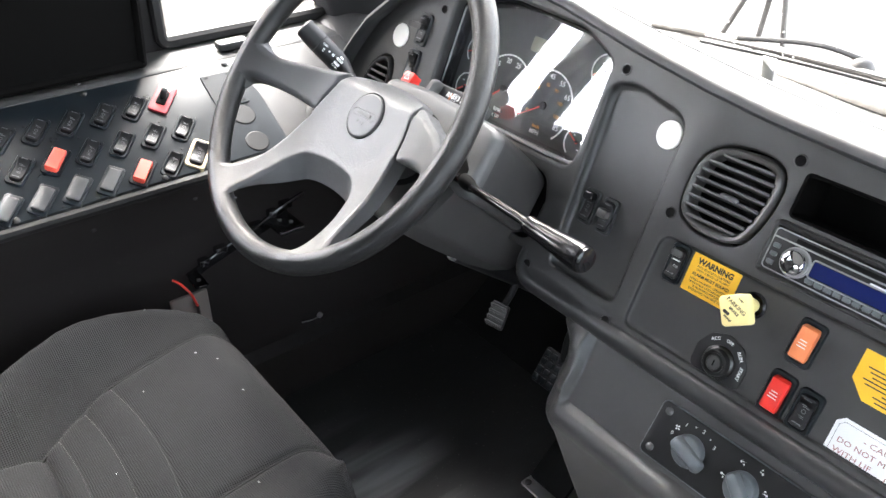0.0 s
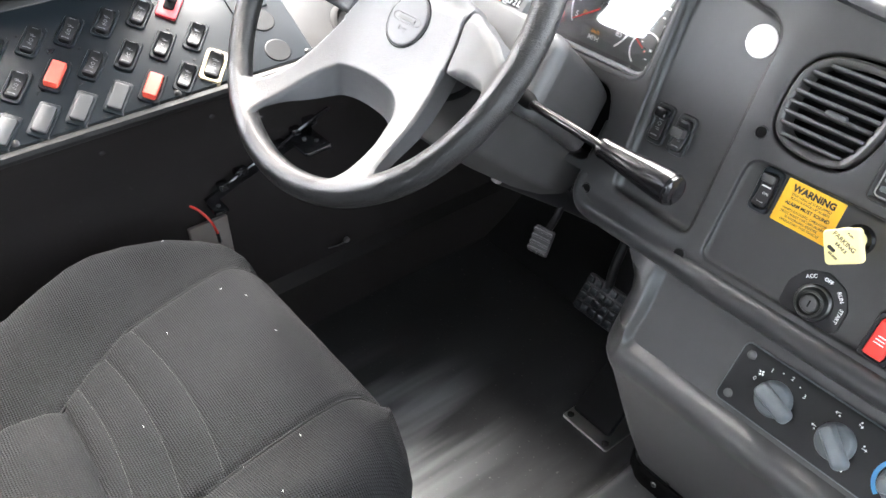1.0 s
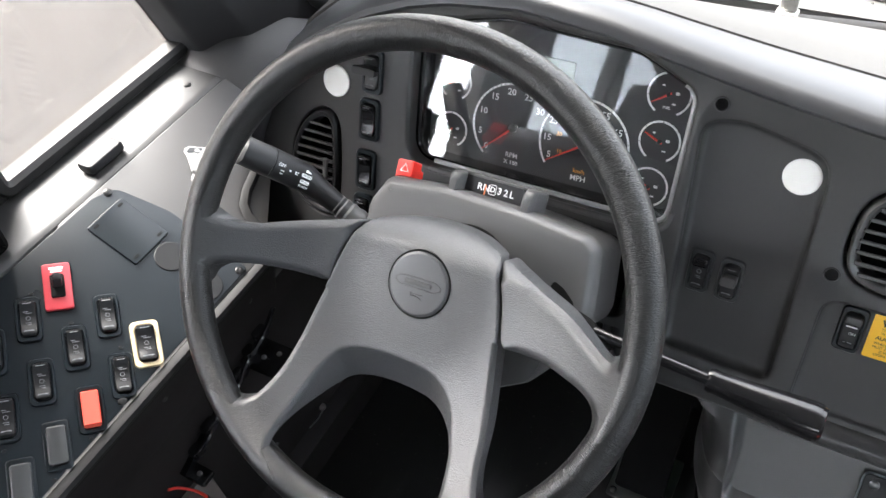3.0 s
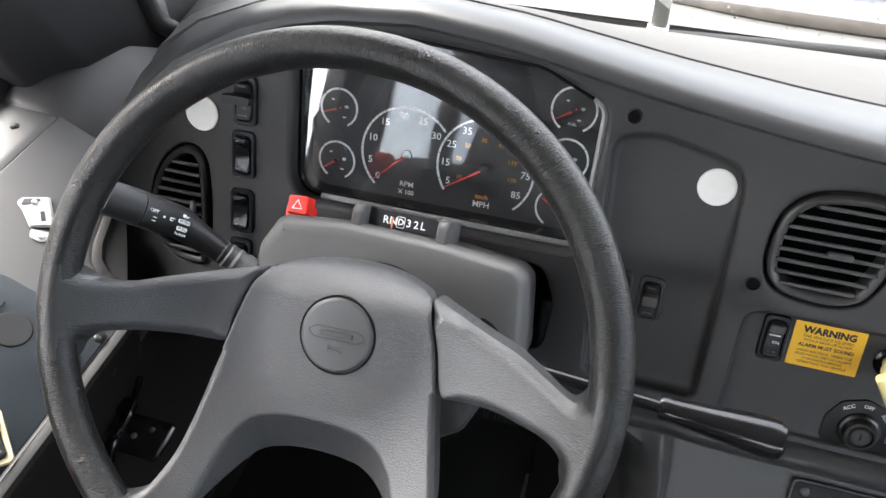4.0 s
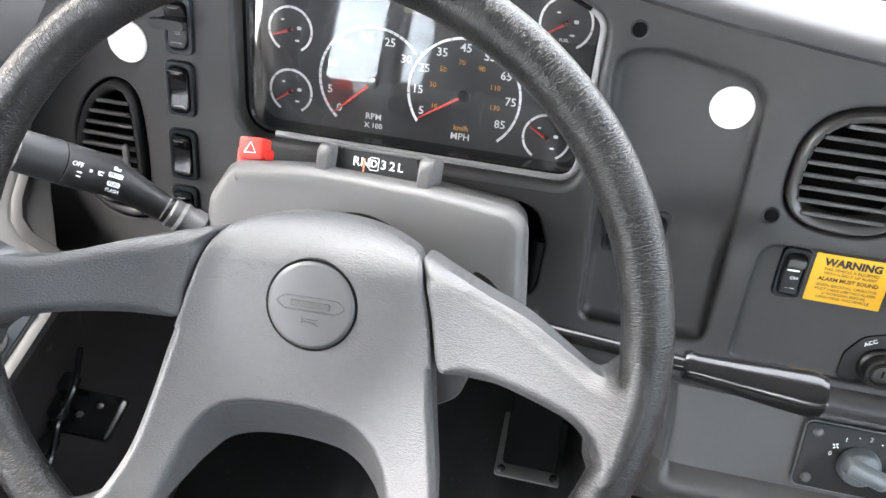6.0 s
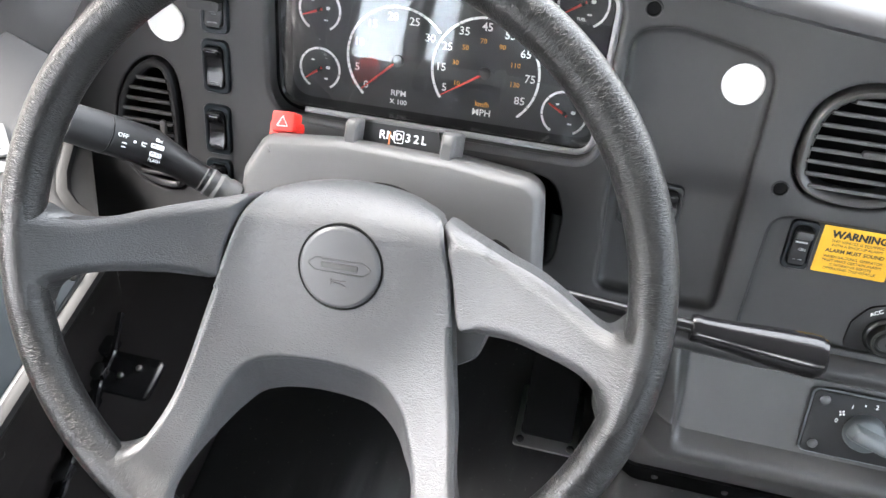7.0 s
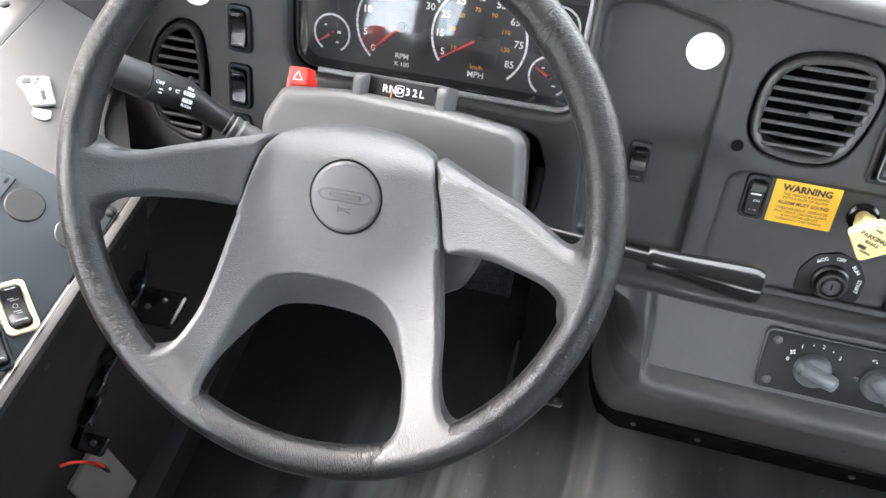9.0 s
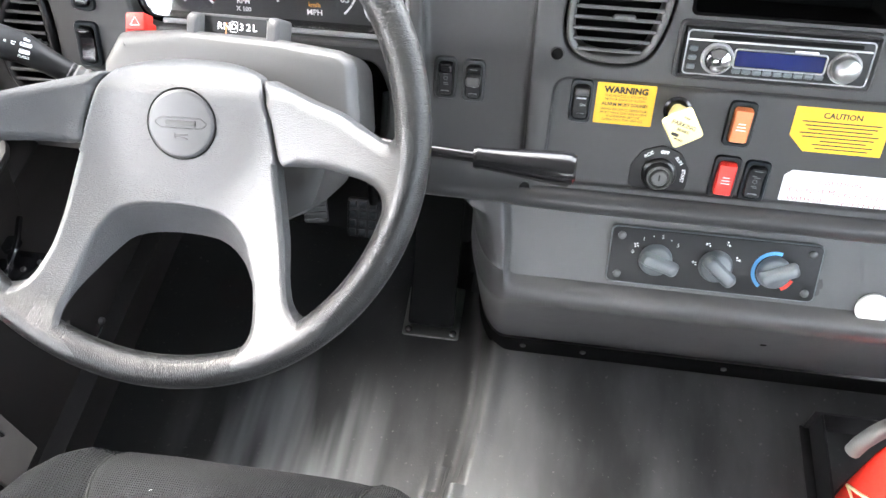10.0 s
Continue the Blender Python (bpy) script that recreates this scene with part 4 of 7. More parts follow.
CLUSTER = rounded([(-0.152, 0.1435), (0.150, 0.1435), (0.153, 0.285), (0.09, 0.312), (-0.05, 0.320), (-0.152, 0.300)], [0.03, 0.022, 0.022, 0.05, 0.08, 0.02])
POCKET = rounded([(0.172, 0.022), (0.280, 0.018), (0.279, 0.252), (0.20, 0.268), (0.162, 0.262)], [0.012, 0.012, 0.03, 0.05, 0.022])
CENTRE = rounded([(0.304, 0.006), (0.9 - 0.02, 0.006), (0.9 - 0.02, 0.124), (0.306, 0.124)], [0.012, 0.01, 0.01, 0.018])
VENT_R = closed_smooth([(0.311, 0.185), (0.316, 0.218), (0.334, 0.237), (0.362, 0.2435), (0.393, 0.2425), (0.408, 0.231), (0.411, 0.208), (0.405, 0.175), (0.393, 0.152), (0.370, 0.1435), (0.335, 0.146), (0.316, 0.159)][::-1])
VENT_L = closed_smooth([(-0.251, 0.166), (-0.262, 0.177), (-0.280, 0.174), (-0.300, 0.154), (-0.312, 0.125), (-0.313, 0.095), (-0.305, 0.065), (-0.285, 0.049), (-0.258, 0.046), (-0.248, 0.056), (-0.246, 0.10), (-0.247, 0.14)])
SLOT = rrect(0.182, 0.044, 0.004, 3, 0.522, 0.222)
RADIO = rrect(0.186, 0.054, 0.004, 3, 0.516, 0.164)
bm = bmesh.new()
pierced(bm, outer, [(CLUSTER, 0.05, 0.005, False), (COLUMN, 0.05, 0.003, False), (POCKET, 0.013, 0.0042, True), (CENTRE, 0.006, 0.003, True), (offset(VENT_R, 0.003), 0.03, 0.003, False), (offset(VENT_L, 0.003), 0.03, 0.003, False), (SLOT, 0.06, 0.002, True), (RADIO, 0.03, 0.002, False)], DM)
part("face_panel", bm, DASH, dash)
# black sheet behind the opening, painting the darkness inside it
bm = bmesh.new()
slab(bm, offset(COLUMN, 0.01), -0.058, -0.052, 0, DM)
part("column_shade_backing", bm, DEEP, dash, "black backing for the darkness round the steering column")
bm = bmesh.new()
loft(bm, [[(x, y, z) for x, y in offset(SLOT, d)] for d, z in ((0.0025, 0.0008), (0.001, 0.0022), (-0.001, 0.0018), (-0.0015, -0.002), (-0.003, -0.055))], ends=False)
slab(bm, offset(SLOT, -0.002), -0.058, -0.054, 0)
bm.transform(DM)
part("tray_liner", bm, FELT, dash, "black storage tray above the radio")
# padded brow and dash top
bm, rows, tops = bmesh.new(), [], []
xs = [-0.372 + 0.012 * k for k in range(30)] + [0.0 + 0.03 * k for k in range(31)] + [1.0, 1.15]
for x in sorted(set(round(v, 4) for v in xs)):
    z = curve_at(BROW, x)
    y = 0.13 + 0.434 * (z - 0.497)
    left = max(0.0, min(1.0, (-0.15 - x) / 0.2))
    rows.append([(x, y + 0.03, z + 0.001), (x, y + 0.004, z - 0.001), (x, y - 0.006, z + 0.001), (x, y - 0.009, z + 0.006), (x, y - 0.006, z + 0.012), (x, y + 0.002, z + 0.016), (x, y + 0.016, z + 0.017), (x - 0.02 * left, y + 0.035, z + 0.0135), (x - 0.04 * left, 0.318, z + 0.003)])
    s = rows[-1][-1]
    zz = min(0.655, s[2] - 0.02)
    tops.append([(s[0], s[1] + 0.001, s[2] - 0.004), (s[0], s[1] + 0.0035, s[2] - 0.005), (s[0] - 0.01 * left, s[1] + 0.006, s[2] - 0.0015), (s[0] - 0.03 * left, 0.40, s[2] + (zz - s[2]) * 0.27), (s[0] - 0.06 * left, 0.50, s[2] + (zz - s[2]) * 0.66), (s[0] - 0.08 * left, 0.585, zz + 0.001), (s[0] - 0.08 * left, 0.635, zz - 0.03)])
sheet(bm, rows)
part("brow_pad", bm, PAD, dash, "padded grey vinyl brow over the dials")
bm = bmesh.new()
sheet(bm, tops)
part("dash_top", bm, TOP, dash, "light grey dash top running to the windscreen")
# the wing between the hood of the dials and the side wall
bm = bmesh.new()
wing = []
for y, zl, zr in ((0.236, 0.60, 0.560), (0.24, 0.606, 0.567), (0.25, 0.612, 0.572), (0.30, 0.632, 0.60), (0.36, 0.648, 0.625), (0.43, 0.655, 0.638)):
    wing.append([(-0.535, y, zl + 0.045), (-0.48, y, zl + 0.04), (-0.43, y, zl + 0.02), (-0.39, y, zr), (-0.352, y, zr - 0.02), (-0.33, y, zr - 0.05)])
sheet(bm, wing)
# darker than the brow's vinyl: the pillar's shade is put into the colour
part("wing", bm, DASH, dash, "grey wing between dials and side window")
# the padded roll along the lower edge of the face
bm = bmesh.new()
RB = -0.006
rp = [DM @ Vector(p) for p in ((0.1285, 0.085, -0.016), (0.1290, 0.05, -0.014), (0.129, 0.022, -0.012), (0.132, 0.001, -0.009), (0.146, -0.011, RB), (0.175, -0.0135, RB), (0.25, -0.0140, RB), (0.33, -0.0144, -0.001), (0.5, -0.015, -0.001), (1.15, -0.018, -0.001))]
tube(bm, rp, [0.008, 0.010, 0.0115, 0.0128, 0.0138, 0.014, 0.014, 0.014, 0.014, 0.014], 24, 6)
# the face swells gently into the roll
rows = []
for x in [0.139 + 0.006 * k for k in range(29)]:
    k = max(0.0, min(1.0, (x - 0.282) / 0.02))
    vt, vc = 0.0105 - 0.0085 * k * k * (3 - 2 * k), -0.0138 - 0.004 * max(0.0, x - 0.25) / 0.9
    v1, z1 = vc + 0.014 * math.cos(radians(58)), RB + 0.014 * math.sin(radians(58)) + 0.0002
    rows.append([DM @ Vector((x, vt + (v1 - vt) * f, 0.0003 + (z1 - 0.0003) * f ** 1.7)) for f in (0, 0.15, 0.3, 0.45, 0.6, 0.75, 0.9, 1.0)])
sheet(bm, rows)
part("lower_roll", bm, ROLL, dash, "rounded padded roll")
# lower face: a bulging body with the heater's field set back into it
def sunk(z):
    return 0.1245 + 0.677 * (z - 0.4215)


bm, rows = bmesh.new(), []
for x in [0.185 + 0.004 * k for k in range(18)] + [0.257 + 0.002 * k for k in range(15)] + [0.287 + 0.03 * k for k in range(29)] + [1.15]:
    f = max(0.0, min(1.0, (x - 0.185) / 0.085))
    f = math.sqrt(1 - (1 - f) ** 2)
    e = max(0.0, min(1.0, (1.15 - x) / 0.03))
    back = 0.13 * (1 - f) + 0.05 * (1 - math.sqrt(1 - (1 - e) ** 2))
    r = max(0.0, min(1.0, (x - 0.259) / 0.014))
    rec = r * r * (3 - 2 * r)
    zl = 0.386 + 0.016 * (1 - math.sqrt(1 - (1 - max(0.0, min(1.0, (x - 0.261) / 0.026))) ** 2))
    prof = [(0.150, 0.484), (sunk(0.466) - 0.011 * (1 - rec), 0.466)]
    prof += [(sunk(z) - 0.017 * (1 - rec), z) for z in (0.455, 0.44, 0.425, zl + 0.012, zl + 0.005, zl + 0.002)]
    prof += [(sunk(zl) - 0.003 - 0.014 * (1 - rec), zl + 0.0008), (sunk(zl) - 0.0110 - 0.006 * (1 - rec), zl - 0.0006), (sunk(zl) - 0.0155 - 0.0015 * (1 - rec), zl - 0.0025), (sunk(zl) - 0.0190, zl - 0.0065), (sunk(zl) - 0.0220, zl - 0.0125)]
    prof += [(0.0785, 0.369), (0.0785, 0.363), (0.082, 0.353), (0.096, 0.325), (0.125, 0.25), (0.165, 0.15), (0.197, 0.078), (0.203, 0.066), (0.214, 0.06)]
    row = []
    for y, z in prof:
        q = max(0.0, min(1.0, (0.475 - z) / 0.06))
        x0 = 0.185 + 0.036 * q * q * (3 - 2 * q)
        row.append((x0 + (x - 0.185) * (0.287 - x0) / 0.102 if x < 0.287 else x, y + back * (1 if z < 0.45 else 0.6), z))
    rows.append(row)
sheet(bm, rows)
part("lower_panel", bm, LOWER, dash, "grey lower panel with a rounded ridge", smooth=34)
bm = bmesh.new()
sheet(bm, [[(r[-3][0], r[-3][1] + a, b) for a, b in ((-0.002, 0.072), (-0.005, 0.069), (-0.006, 0.062), (-0.006, 0.05), (-0.008, 0.042))] for r in rows])
part("edge_strip", bm, FELT, dash, "black rubber edge strip screwed down")
for x in (0.304, 0.398, 0.613):
    bm = bmesh.new()
    turned(bm, [(0.0045, 0), (0.0045, 0.001), (0.0035, 0.0025), (0.001, 0.0027)], 12, pose(x, 0.19, 0.062, 90, 0, 0))
    part("bolt", bm, DARKSTEEL, dash)
bm = bmesh.new()
turned(bm, [(0.0042, 0.0006), (0.0036, 0.0012), (0.003, 0.0002), (0.0005, 0.0002)], 14, pose(0.609, 0.1205, 0.261, 111, 0, 0))
part("hole", bm, DEEP, dash)
for x, v in ((0.1755, 0.2805), (0.417, 0.2535), (0.305, 0.149), (0.1415, 0.006), (0.2850, -0.0015), (-0.172, 0.275)):
    bm = bmesh.new()
    turned(bm, [(0.0056, 0.0002), (0.0056, 0.0010), (0.0050, 0.0010), (0.0048, -0.004), (0.002, -0.004)], 20, put(DM, x, v, (0.0014 if v > 0 else 0.0046) if v < 0.01 else 0))
    hole = part("screw", bm, DEEP, dash)
    bm = bmesh.new()
    loop = [put(DM, x, v, (0.0020 if v > 0 else 0.0052) if v < 0.01 else 0.0006) @ Vector((px, py, 0)) for px, py in circle(0.0064, 24)]
    tube(bm, loop + loop[:1], 0.0008, 6)
    part("rim", bm, ROLL, hole)
    bm = bmesh.new()
    turned(bm, [(0.0045, -0.003), (0.0042, -0.0012), (0.001, -0.001)], 12, put(DM, x, v, (0.0014 if v > 0 else 0.0046) if v < 0.01 else 0))
    part("screw_head", bm, SCREW, dash)

for x, v, z, r in ((0.2568, 0.2275, -0.013, 0.017), (-0.2515, 0.2155, 0, 0.0185)):
    bm = bmesh.new()
    turned(bm, [(r, 0), (r, 0.0012), (r - 0.0008, 0.0019), (r - 0.0016, 0.0021), (r - 0.003, 0.0021), (0.001, 0.0022)], 48)
    solo("round_plug", bm, WHITE, put(DM, x, v, z), "round off-white plastic plug set in the dashboard", "blanking plug", "dashboard plugs")
bm = bmesh.new()
turned(bm, [(0.019, 0), (0.019, 0.0015), (0.018, 0.003), (0.0165, 0.0033), (0.015, 0.0033), (0.001, 0.0034)], 40)
solo("round_plug", bm, WHITE, put(LM, 0.689, -0.035, 0.002), "round off-white plastic plug in the lower dash", "blanking plug")

# instrument cluster
clu = thing("instrument_cluster", DM, "black instrument cluster with white-ringed dials and red needles", "instrument cluster")
bm = bmesh.new()
slab(bm, offset(CLUSTER, 0.001), -0.046, -0.037, 0)
part("dial_plate", bm, DIAL, clu)
bm = bmesh.new()
inner = offset(CLUSTER, -0.006)
loft(bm, [[(x, y, -0.018) for x, y in offset(CLUSTER, 0.0005)], [(x, y, -0.0165) for x, y in offset(CLUSTER, -0.001)], [(x, y, -0.016) for x, y in offset(CLUSTER, -0.004)], [(x, y, -0.018) for x, y in inner], [(x, y, -0.037) for x, y in offset(CLUSTER, -0.008)]], ends=False)
part("bezel", bm, GLOSSY, clu)
bm = bmesh.new()
low = [p for p in offset(CLUSTER, -0.003)]
low = [(x, y) for x, y in low if (y < 0.19 and x > -0.13) or x > 0.13]
low = sorted([q for q in low if q[0] < 0.12], key=lambda q: q[0]) + sorted([q for q in low if q[0] >= 0.12], key=lambda q: q[1])
tube(bm, [(x, y, -0.0145) for x, y in low], 0.0030, 8)
part("trim_ring", bm, TRIMSTEEL, clu, "thin silver edge of the lens")
bm = bmesh.new()
lip_ = [(x, y) for x, y in offset(CLUSTER, 0.0035) if (y < 0.155 and x > -0.13) or (x > 0.13 and y < 0.2)]
lip_ = sorted([q for q in lip_ if q[0] < 0.12], key=lambda q: q[0]) + sorted([q for q in lip_ if q[0] >= 0.12], key=lambda q: q[1])
tube(bm, [(x, y, -0.0035) for x, y in lip_], 0.0042, 10)
part("lip", bm, SHROUD, clu, "light grey rounded lip below the lens")
bm = bmesh.new()
cap(bm, ring(bm, [(x, y, -0.0235 - 0.061 * (y - 0.233)) for x, y in offset(CLUSTER, -0.005)]))
lens = part("lens", bm, LENS, clu, "clear reflective plastic lens", smooth=0)
lens.visible_shadow = False
ZD = -0.037


def arc_band(bm, cx, cy, r0, r1, a0, a1, z0, z1, n=40):
    rs = []
    for k in range(n + 1):
        a = radians(a0 + (a1 - a0) * k / n)
        c, s = math.cos(a), math.sin(a)
        rs.append([(cx + r0 * c, cy + r0 * s, z0), (cx + r0 * c, cy + r0 * s, z1), (cx + r1 * c, cy + r1 * s, z1), (cx + r1 * c, cy + r1 * s, z0)])
    loft(bm, rs)


def gauge(name, label, cx, cy, r, a0, a1, needle, ticks, numbers=(), size=0.008, ring_w=0.0022, second=(), words=()):
    g = part(name, bmesh.new(), DIAL, clu, label)
    bm = bmesh.new()
    arc_band(bm, cx, cy, r - ring_w, r, a0, a1, ZD, ZD + 0.0008)
    part("scale", bm, PRINT, g)
    bm = bmesh.new()
    for k in range(ticks):
        a = radians(a0 + (a1 - a0) * k / (ticks - 1))
        slab(bm, rrect(ring_w * 1.2, 0.0005, 0.0001, 1), ZD + 0.0008, ZD + 0.001, 0, pose(cx, cy, 0, 0, 0, math.degrees(a)) @ pose(r - ring_w * 0.5, 0, 0))
    part("tick", bm, DIAL, g)
    bm = bmesh.new()
    turned(bm, [(r * 0.11, ZD), (r * 0.11, ZD + 0.003), (r * 0.08, ZD + 0.004), (0.0004, ZD + 0.0042)], 16, pose(cx, cy, 0))
    part("pivot", bm, BLACK, g)
    bm = bmesh.new()
    m = pose(cx, cy, 0, 0, 0, needle)
    loft(bm, [[m @ Vector(p) for p in ((x, -w, ZD + 0.002), (x, w, ZD + 0.002), (x, w * 0.3, ZD + 0.004), (x, -w * 0.3, ZD + 0.004))] for x, w in ((-0.003, 0.0012), (0.0, 0.0013), (r - 0.004, 0.0006))])
    part("needle", bm, NEEDLE, g)
    for txt, a, rr in numbers:
        lettering(txt, size, PRINT, g, (cx + rr * math.cos(radians(a)), cy + rr * math.sin(radians(a)), ZD + 0.0006), name="numeral", bold=0.0001)
    for txt, a, rr in second:
        lettering(txt, size * 0.62, AMBER, g, (cx + rr * math.cos(radians(a)), cy + rr * math.sin(radians(a)), ZD + 0.0006), name="numeral")
    for txt, x, y, s, mm in words:
        lettering(txt, s, mm, g, (cx + x, cy + y, ZD + 0.0006), name="caption", bold=0.0001)
    return g


gauge("tachometer", "engine speed dial with white numerals", -0.0405, 0.1985, 0.0495, 228, 38, 222, 31, [("0", 222, 0.0405), ("5", 196, 0.0405), ("10", 162, 0.0395), ("15", 130, 0.0395), ("20", 99, 0.0395), ("25", 69, 0.0395), ("30", 40, 0.038)], 0.0102,
      words=[("RPM", 0.002, -0.031, 0.008, PRINT), ("X 100", 0.002, -0.0395, 0.0068, PRINT)])
gauge("speedometer", "road speed dial with white and amber numerals", 0.0412, 0.1985, 0.0502, 216, -48, 213, 18, [("5", 207, 0.041), ("15", 180, 0.041), ("25", 152, 0.041), ("35", 122, 0.041), ("45", 92, 0.041), ("55", 62, 0.041), ("65", 32, 0.041), ("75", 0, 0.041), ("85", -32, 0.04)], 0.0102,
      second=[("10", 207, 0.0285), ("30", 168, 0.0285), ("50", 134, 0.0285), ("70", 98, 0.0285), ("90", 62, 0.0285), ("110", 22, 0.0285), ("130", -14, 0.0285)], words=[("km/h", 0.0, -0.0295, 0.0066, AMBER), ("MPH", 0.0, -0.0375, 0.0088, PRINT)])
for name, cx, cy, r, a0, a1, nd in (("fuel_gauge", 0.119, 0.270, 0.0222, 240, -60, 213), ("temperature_gauge", 0.119, 0.2215, 0.0215, 240, -60, 155), ("air_gauge", 0.1165, 0.172, 0.0212, 240, -60, 150), ("oil_gauge", -0.1165, 0.235, 0.0205, 240, -60, 200), ("transmission_gauge", -0.1165, 0.180, 0.0205, 240, -60, 215)):
    w = [("FUEL", 0, -0.0135, 0.0036, PRINT)] if name == "fuel_gauge" else []
    g = gauge(name, "small round dial with white ring and red needle", cx, cy, r, a0, a1, nd, 7, ring_w=0.002, words=w)
    bars([(cx + 0.008, cy + 0.002, 0.004, 0.003), (cx - 0.007, cy + 0.008, 0.003, 0.0016), (cx + 0.006, cy - 0.009, 0.004, 0.0016)], PRINT, g, ZD + 0.0003, "print")
bm = bmesh.new()
slab(bm, rrect(0.036, 0.02, 0.002, 3, 0.002, 0.272), ZD, ZD + 0.001, 0.0004)
part("display", bm, LCD, clu, "olive grey message display")

# air vents


def air_vent(name, label, loop, cx, slats, y0, y1, knob, mid=False):
    v = thing(name, DM, label, "air vent", "dashboard vents")
    bm = bmesh.new()
    i = offset(loop, -0.008)
    loft(bm, [[(x, y, z) for x, y in offset(loop, d)] for d, z in ((0.0, -0.02), (0.0, 0.001), (-0.0008, 0.003), (-0.0025, 0.0043), (-0.005, 0.0038), (-0.0072, 0.0022), (-0.0082, 0.0005), (-0.0085, -0.02))], ends=False)
    part("frame", bm, BLACK if mid else VENTRIM, v)
    bm = bmesh.new()
    slab(bm, offset(loop, -0.004), -0.034, -0.022, 0)
    part("duct", bm, DEEP, v)
    for k in range(slats):
        y = y0 + (y1 - y0) * (k + 0.5) / slats
        span = [x for (x, yy), (x2, y2) in zip(i, i[1:] + i[:1]) if (yy - y) * (y2 - y) <= 0 and yy != y2]
        if len(span) < 2:
            continue
        a, b = min(span), max(span)
        bm = bmesh.new()
        loft(bm, [[(x, y + dy, dz) for dy, dz in ((-0.0024, 0.001), (-0.0022, 0.0035), (-0.0012, 0.0046), (0.0006, 0.0044), (0.0012, 0.003), (-0.004, -0.010), (-0.0055, -0.009))] for x in (a - 0.002, (a + b) / 2, b + 0.002)])
        sl = part("slat", bm, BLACK, v)
        # paler front edge: the slat's highlight put into the colour
        bm = bmesh.new()
        loft(bm, [[(x, y + dy, dz) for dy, dz in ((-0.0026, 0.0028), (-0.0024, 0.0042), (-0.0012, 0.0052), (0.0006, 0.0050), (0.0012, 0.0040))] for x in (a - 0.001, (a + b) / 2, b + 0.001)])
        part("lip", bm, DASH if mid else SHROUD, sl)
    bm = bmesh.new()
    if mid:
        block(bm, (0.006, 0.03, 0.006), (knob[0], knob[1], 0.005), 0.002)
    else:
        block(bm, (0.022, 0.006, 0.006), (knob[0], knob[1], 0.006), 0.002)
    part("tab", bm, SHROUD, v)
    return v


air_vent("air_vent", "round-cornered grey air vent with horizontal slats", VENT_R, 0.362, 8, 0.1525, 0.2365, (0.366, 0.191))
air_vent("air_vent", "narrow rounded black air vent with many slats", VENT_L, -0.282, 11, 0.056, 0.176, (-0.262, 0.105), True)

# switches on the dash
for x, v, z in ((0.1905, 0.110, -0.012), (0.2205, 0.109, -0.012)):
    sw = rocker("rocker_switch", put(DM, x, v, z), "black rocker switch with a grey cap in the recessed dash panel", BLACK, "dashboard rockers", bezel=GREYCAP, w=0.0238, h=0.046)
    bm = bmesh.new()
    block(bm, (0.015, 0.011, 0.012), (0, 0.003 if x > 0.2 else 0.013, 0.010 if x > 0.2 else 0.006), 0.002)
    part("grip", bm, LOWER if x > 0.2 else GLOSSY, sw)
rocker("rocker_switch", put(DM, -0.2035, 0.180, 0.001), "black rocker switch with worn legend beside the dials", GLOSSY, "dashboard rockers", w=0.027, h=0.05)
rocker("rocker_switch", put(DM, -0.2055, 0.118, 0.001), "black rocker switch with worn legend beside the dials", GLOSSY, "dashboard rockers", w=0.027, h=0.05)
rocker("rocker_switch", put(DM, -0.207, 0.062, 0.001), "black rocker switch with worn legend beside the dials", GLOSSY, "dashboard rockers", w=0.027, h=0.05)
sw = rocker("paddle_switch", put(DM, -0.2015, 0.236, 0.001), "black paddle switch beside the dials", BLACK, "paddle switch", w=0.027, h=0.05)
bm = bmesh.new()
loft(bm, [[(x * 1.0, y * 0.6 + 0.004 + d, z) for x, y in rrect(w, 0.014, 0.004, 4)] for w, d, z in ((0.018, 0, 0.003), (0.024, 0.0, 0.012), (0.034, 0.0, 0.017), (0.03, 0.0, 0.021))])
part("paddle", bm, BLACK, sw)
sw = rocker("alarm_switch", put(DM, 0.335, 0.0995, -0.005), "black rocker switch marked off beside the warning label", BLACK, "alarm switch", w=0.0235, h=0.047, legend=False)
lettering("OFF", 0.0045, PRINT, sw, (0, -0.0135, 0.0058), bold=0.0001)
lettering("ON", 0.004, PRINT, sw, (0.002, -0.003, 0.0045))
bars([(0, 0.004, 0.01, 0.0016)], PRINT, sw, 0.0044)
bm = bmesh.new()
block(bm, (0.014, 0.008, 0.004), (0, 0.0125, 0.0085), 0.0015)
part("grip", bm, LOWER, sw)
for nm, x, v, cm, lab in (("orange_switch", 0.4995, 0.089, ORANGE, "orange rocker switch with white print"), ("red_switch", 0.4965, 0.028, RED, "bright red rocker switch with white print")):
    sw = rocker(nm, put(DM, x, v, -0.005, -2), lab + " in the centre dash", cm, "coloured dash switches", kind_="cap", w=0.0285, h=0.05)
sw = rocker("rocker_switch", put(DM, 0.528, 0.027, -0.005, -2), "black rocker switch with white print beside a red one", BLACK, "dashboard rockers", w=0.027, h=0.047)

# labels
warn = thing("warning_label", put(DM, 0.3802, 0.0990, -0.0058), "yellow warning label with black print", "label")
bm = bmesh.new()
slab(bm, rrect(0.0605, 0.0445, 0.001, 2), 0, 0.0004, 0)
part("sticker", bm, YELLOW, warn, smooth=0)
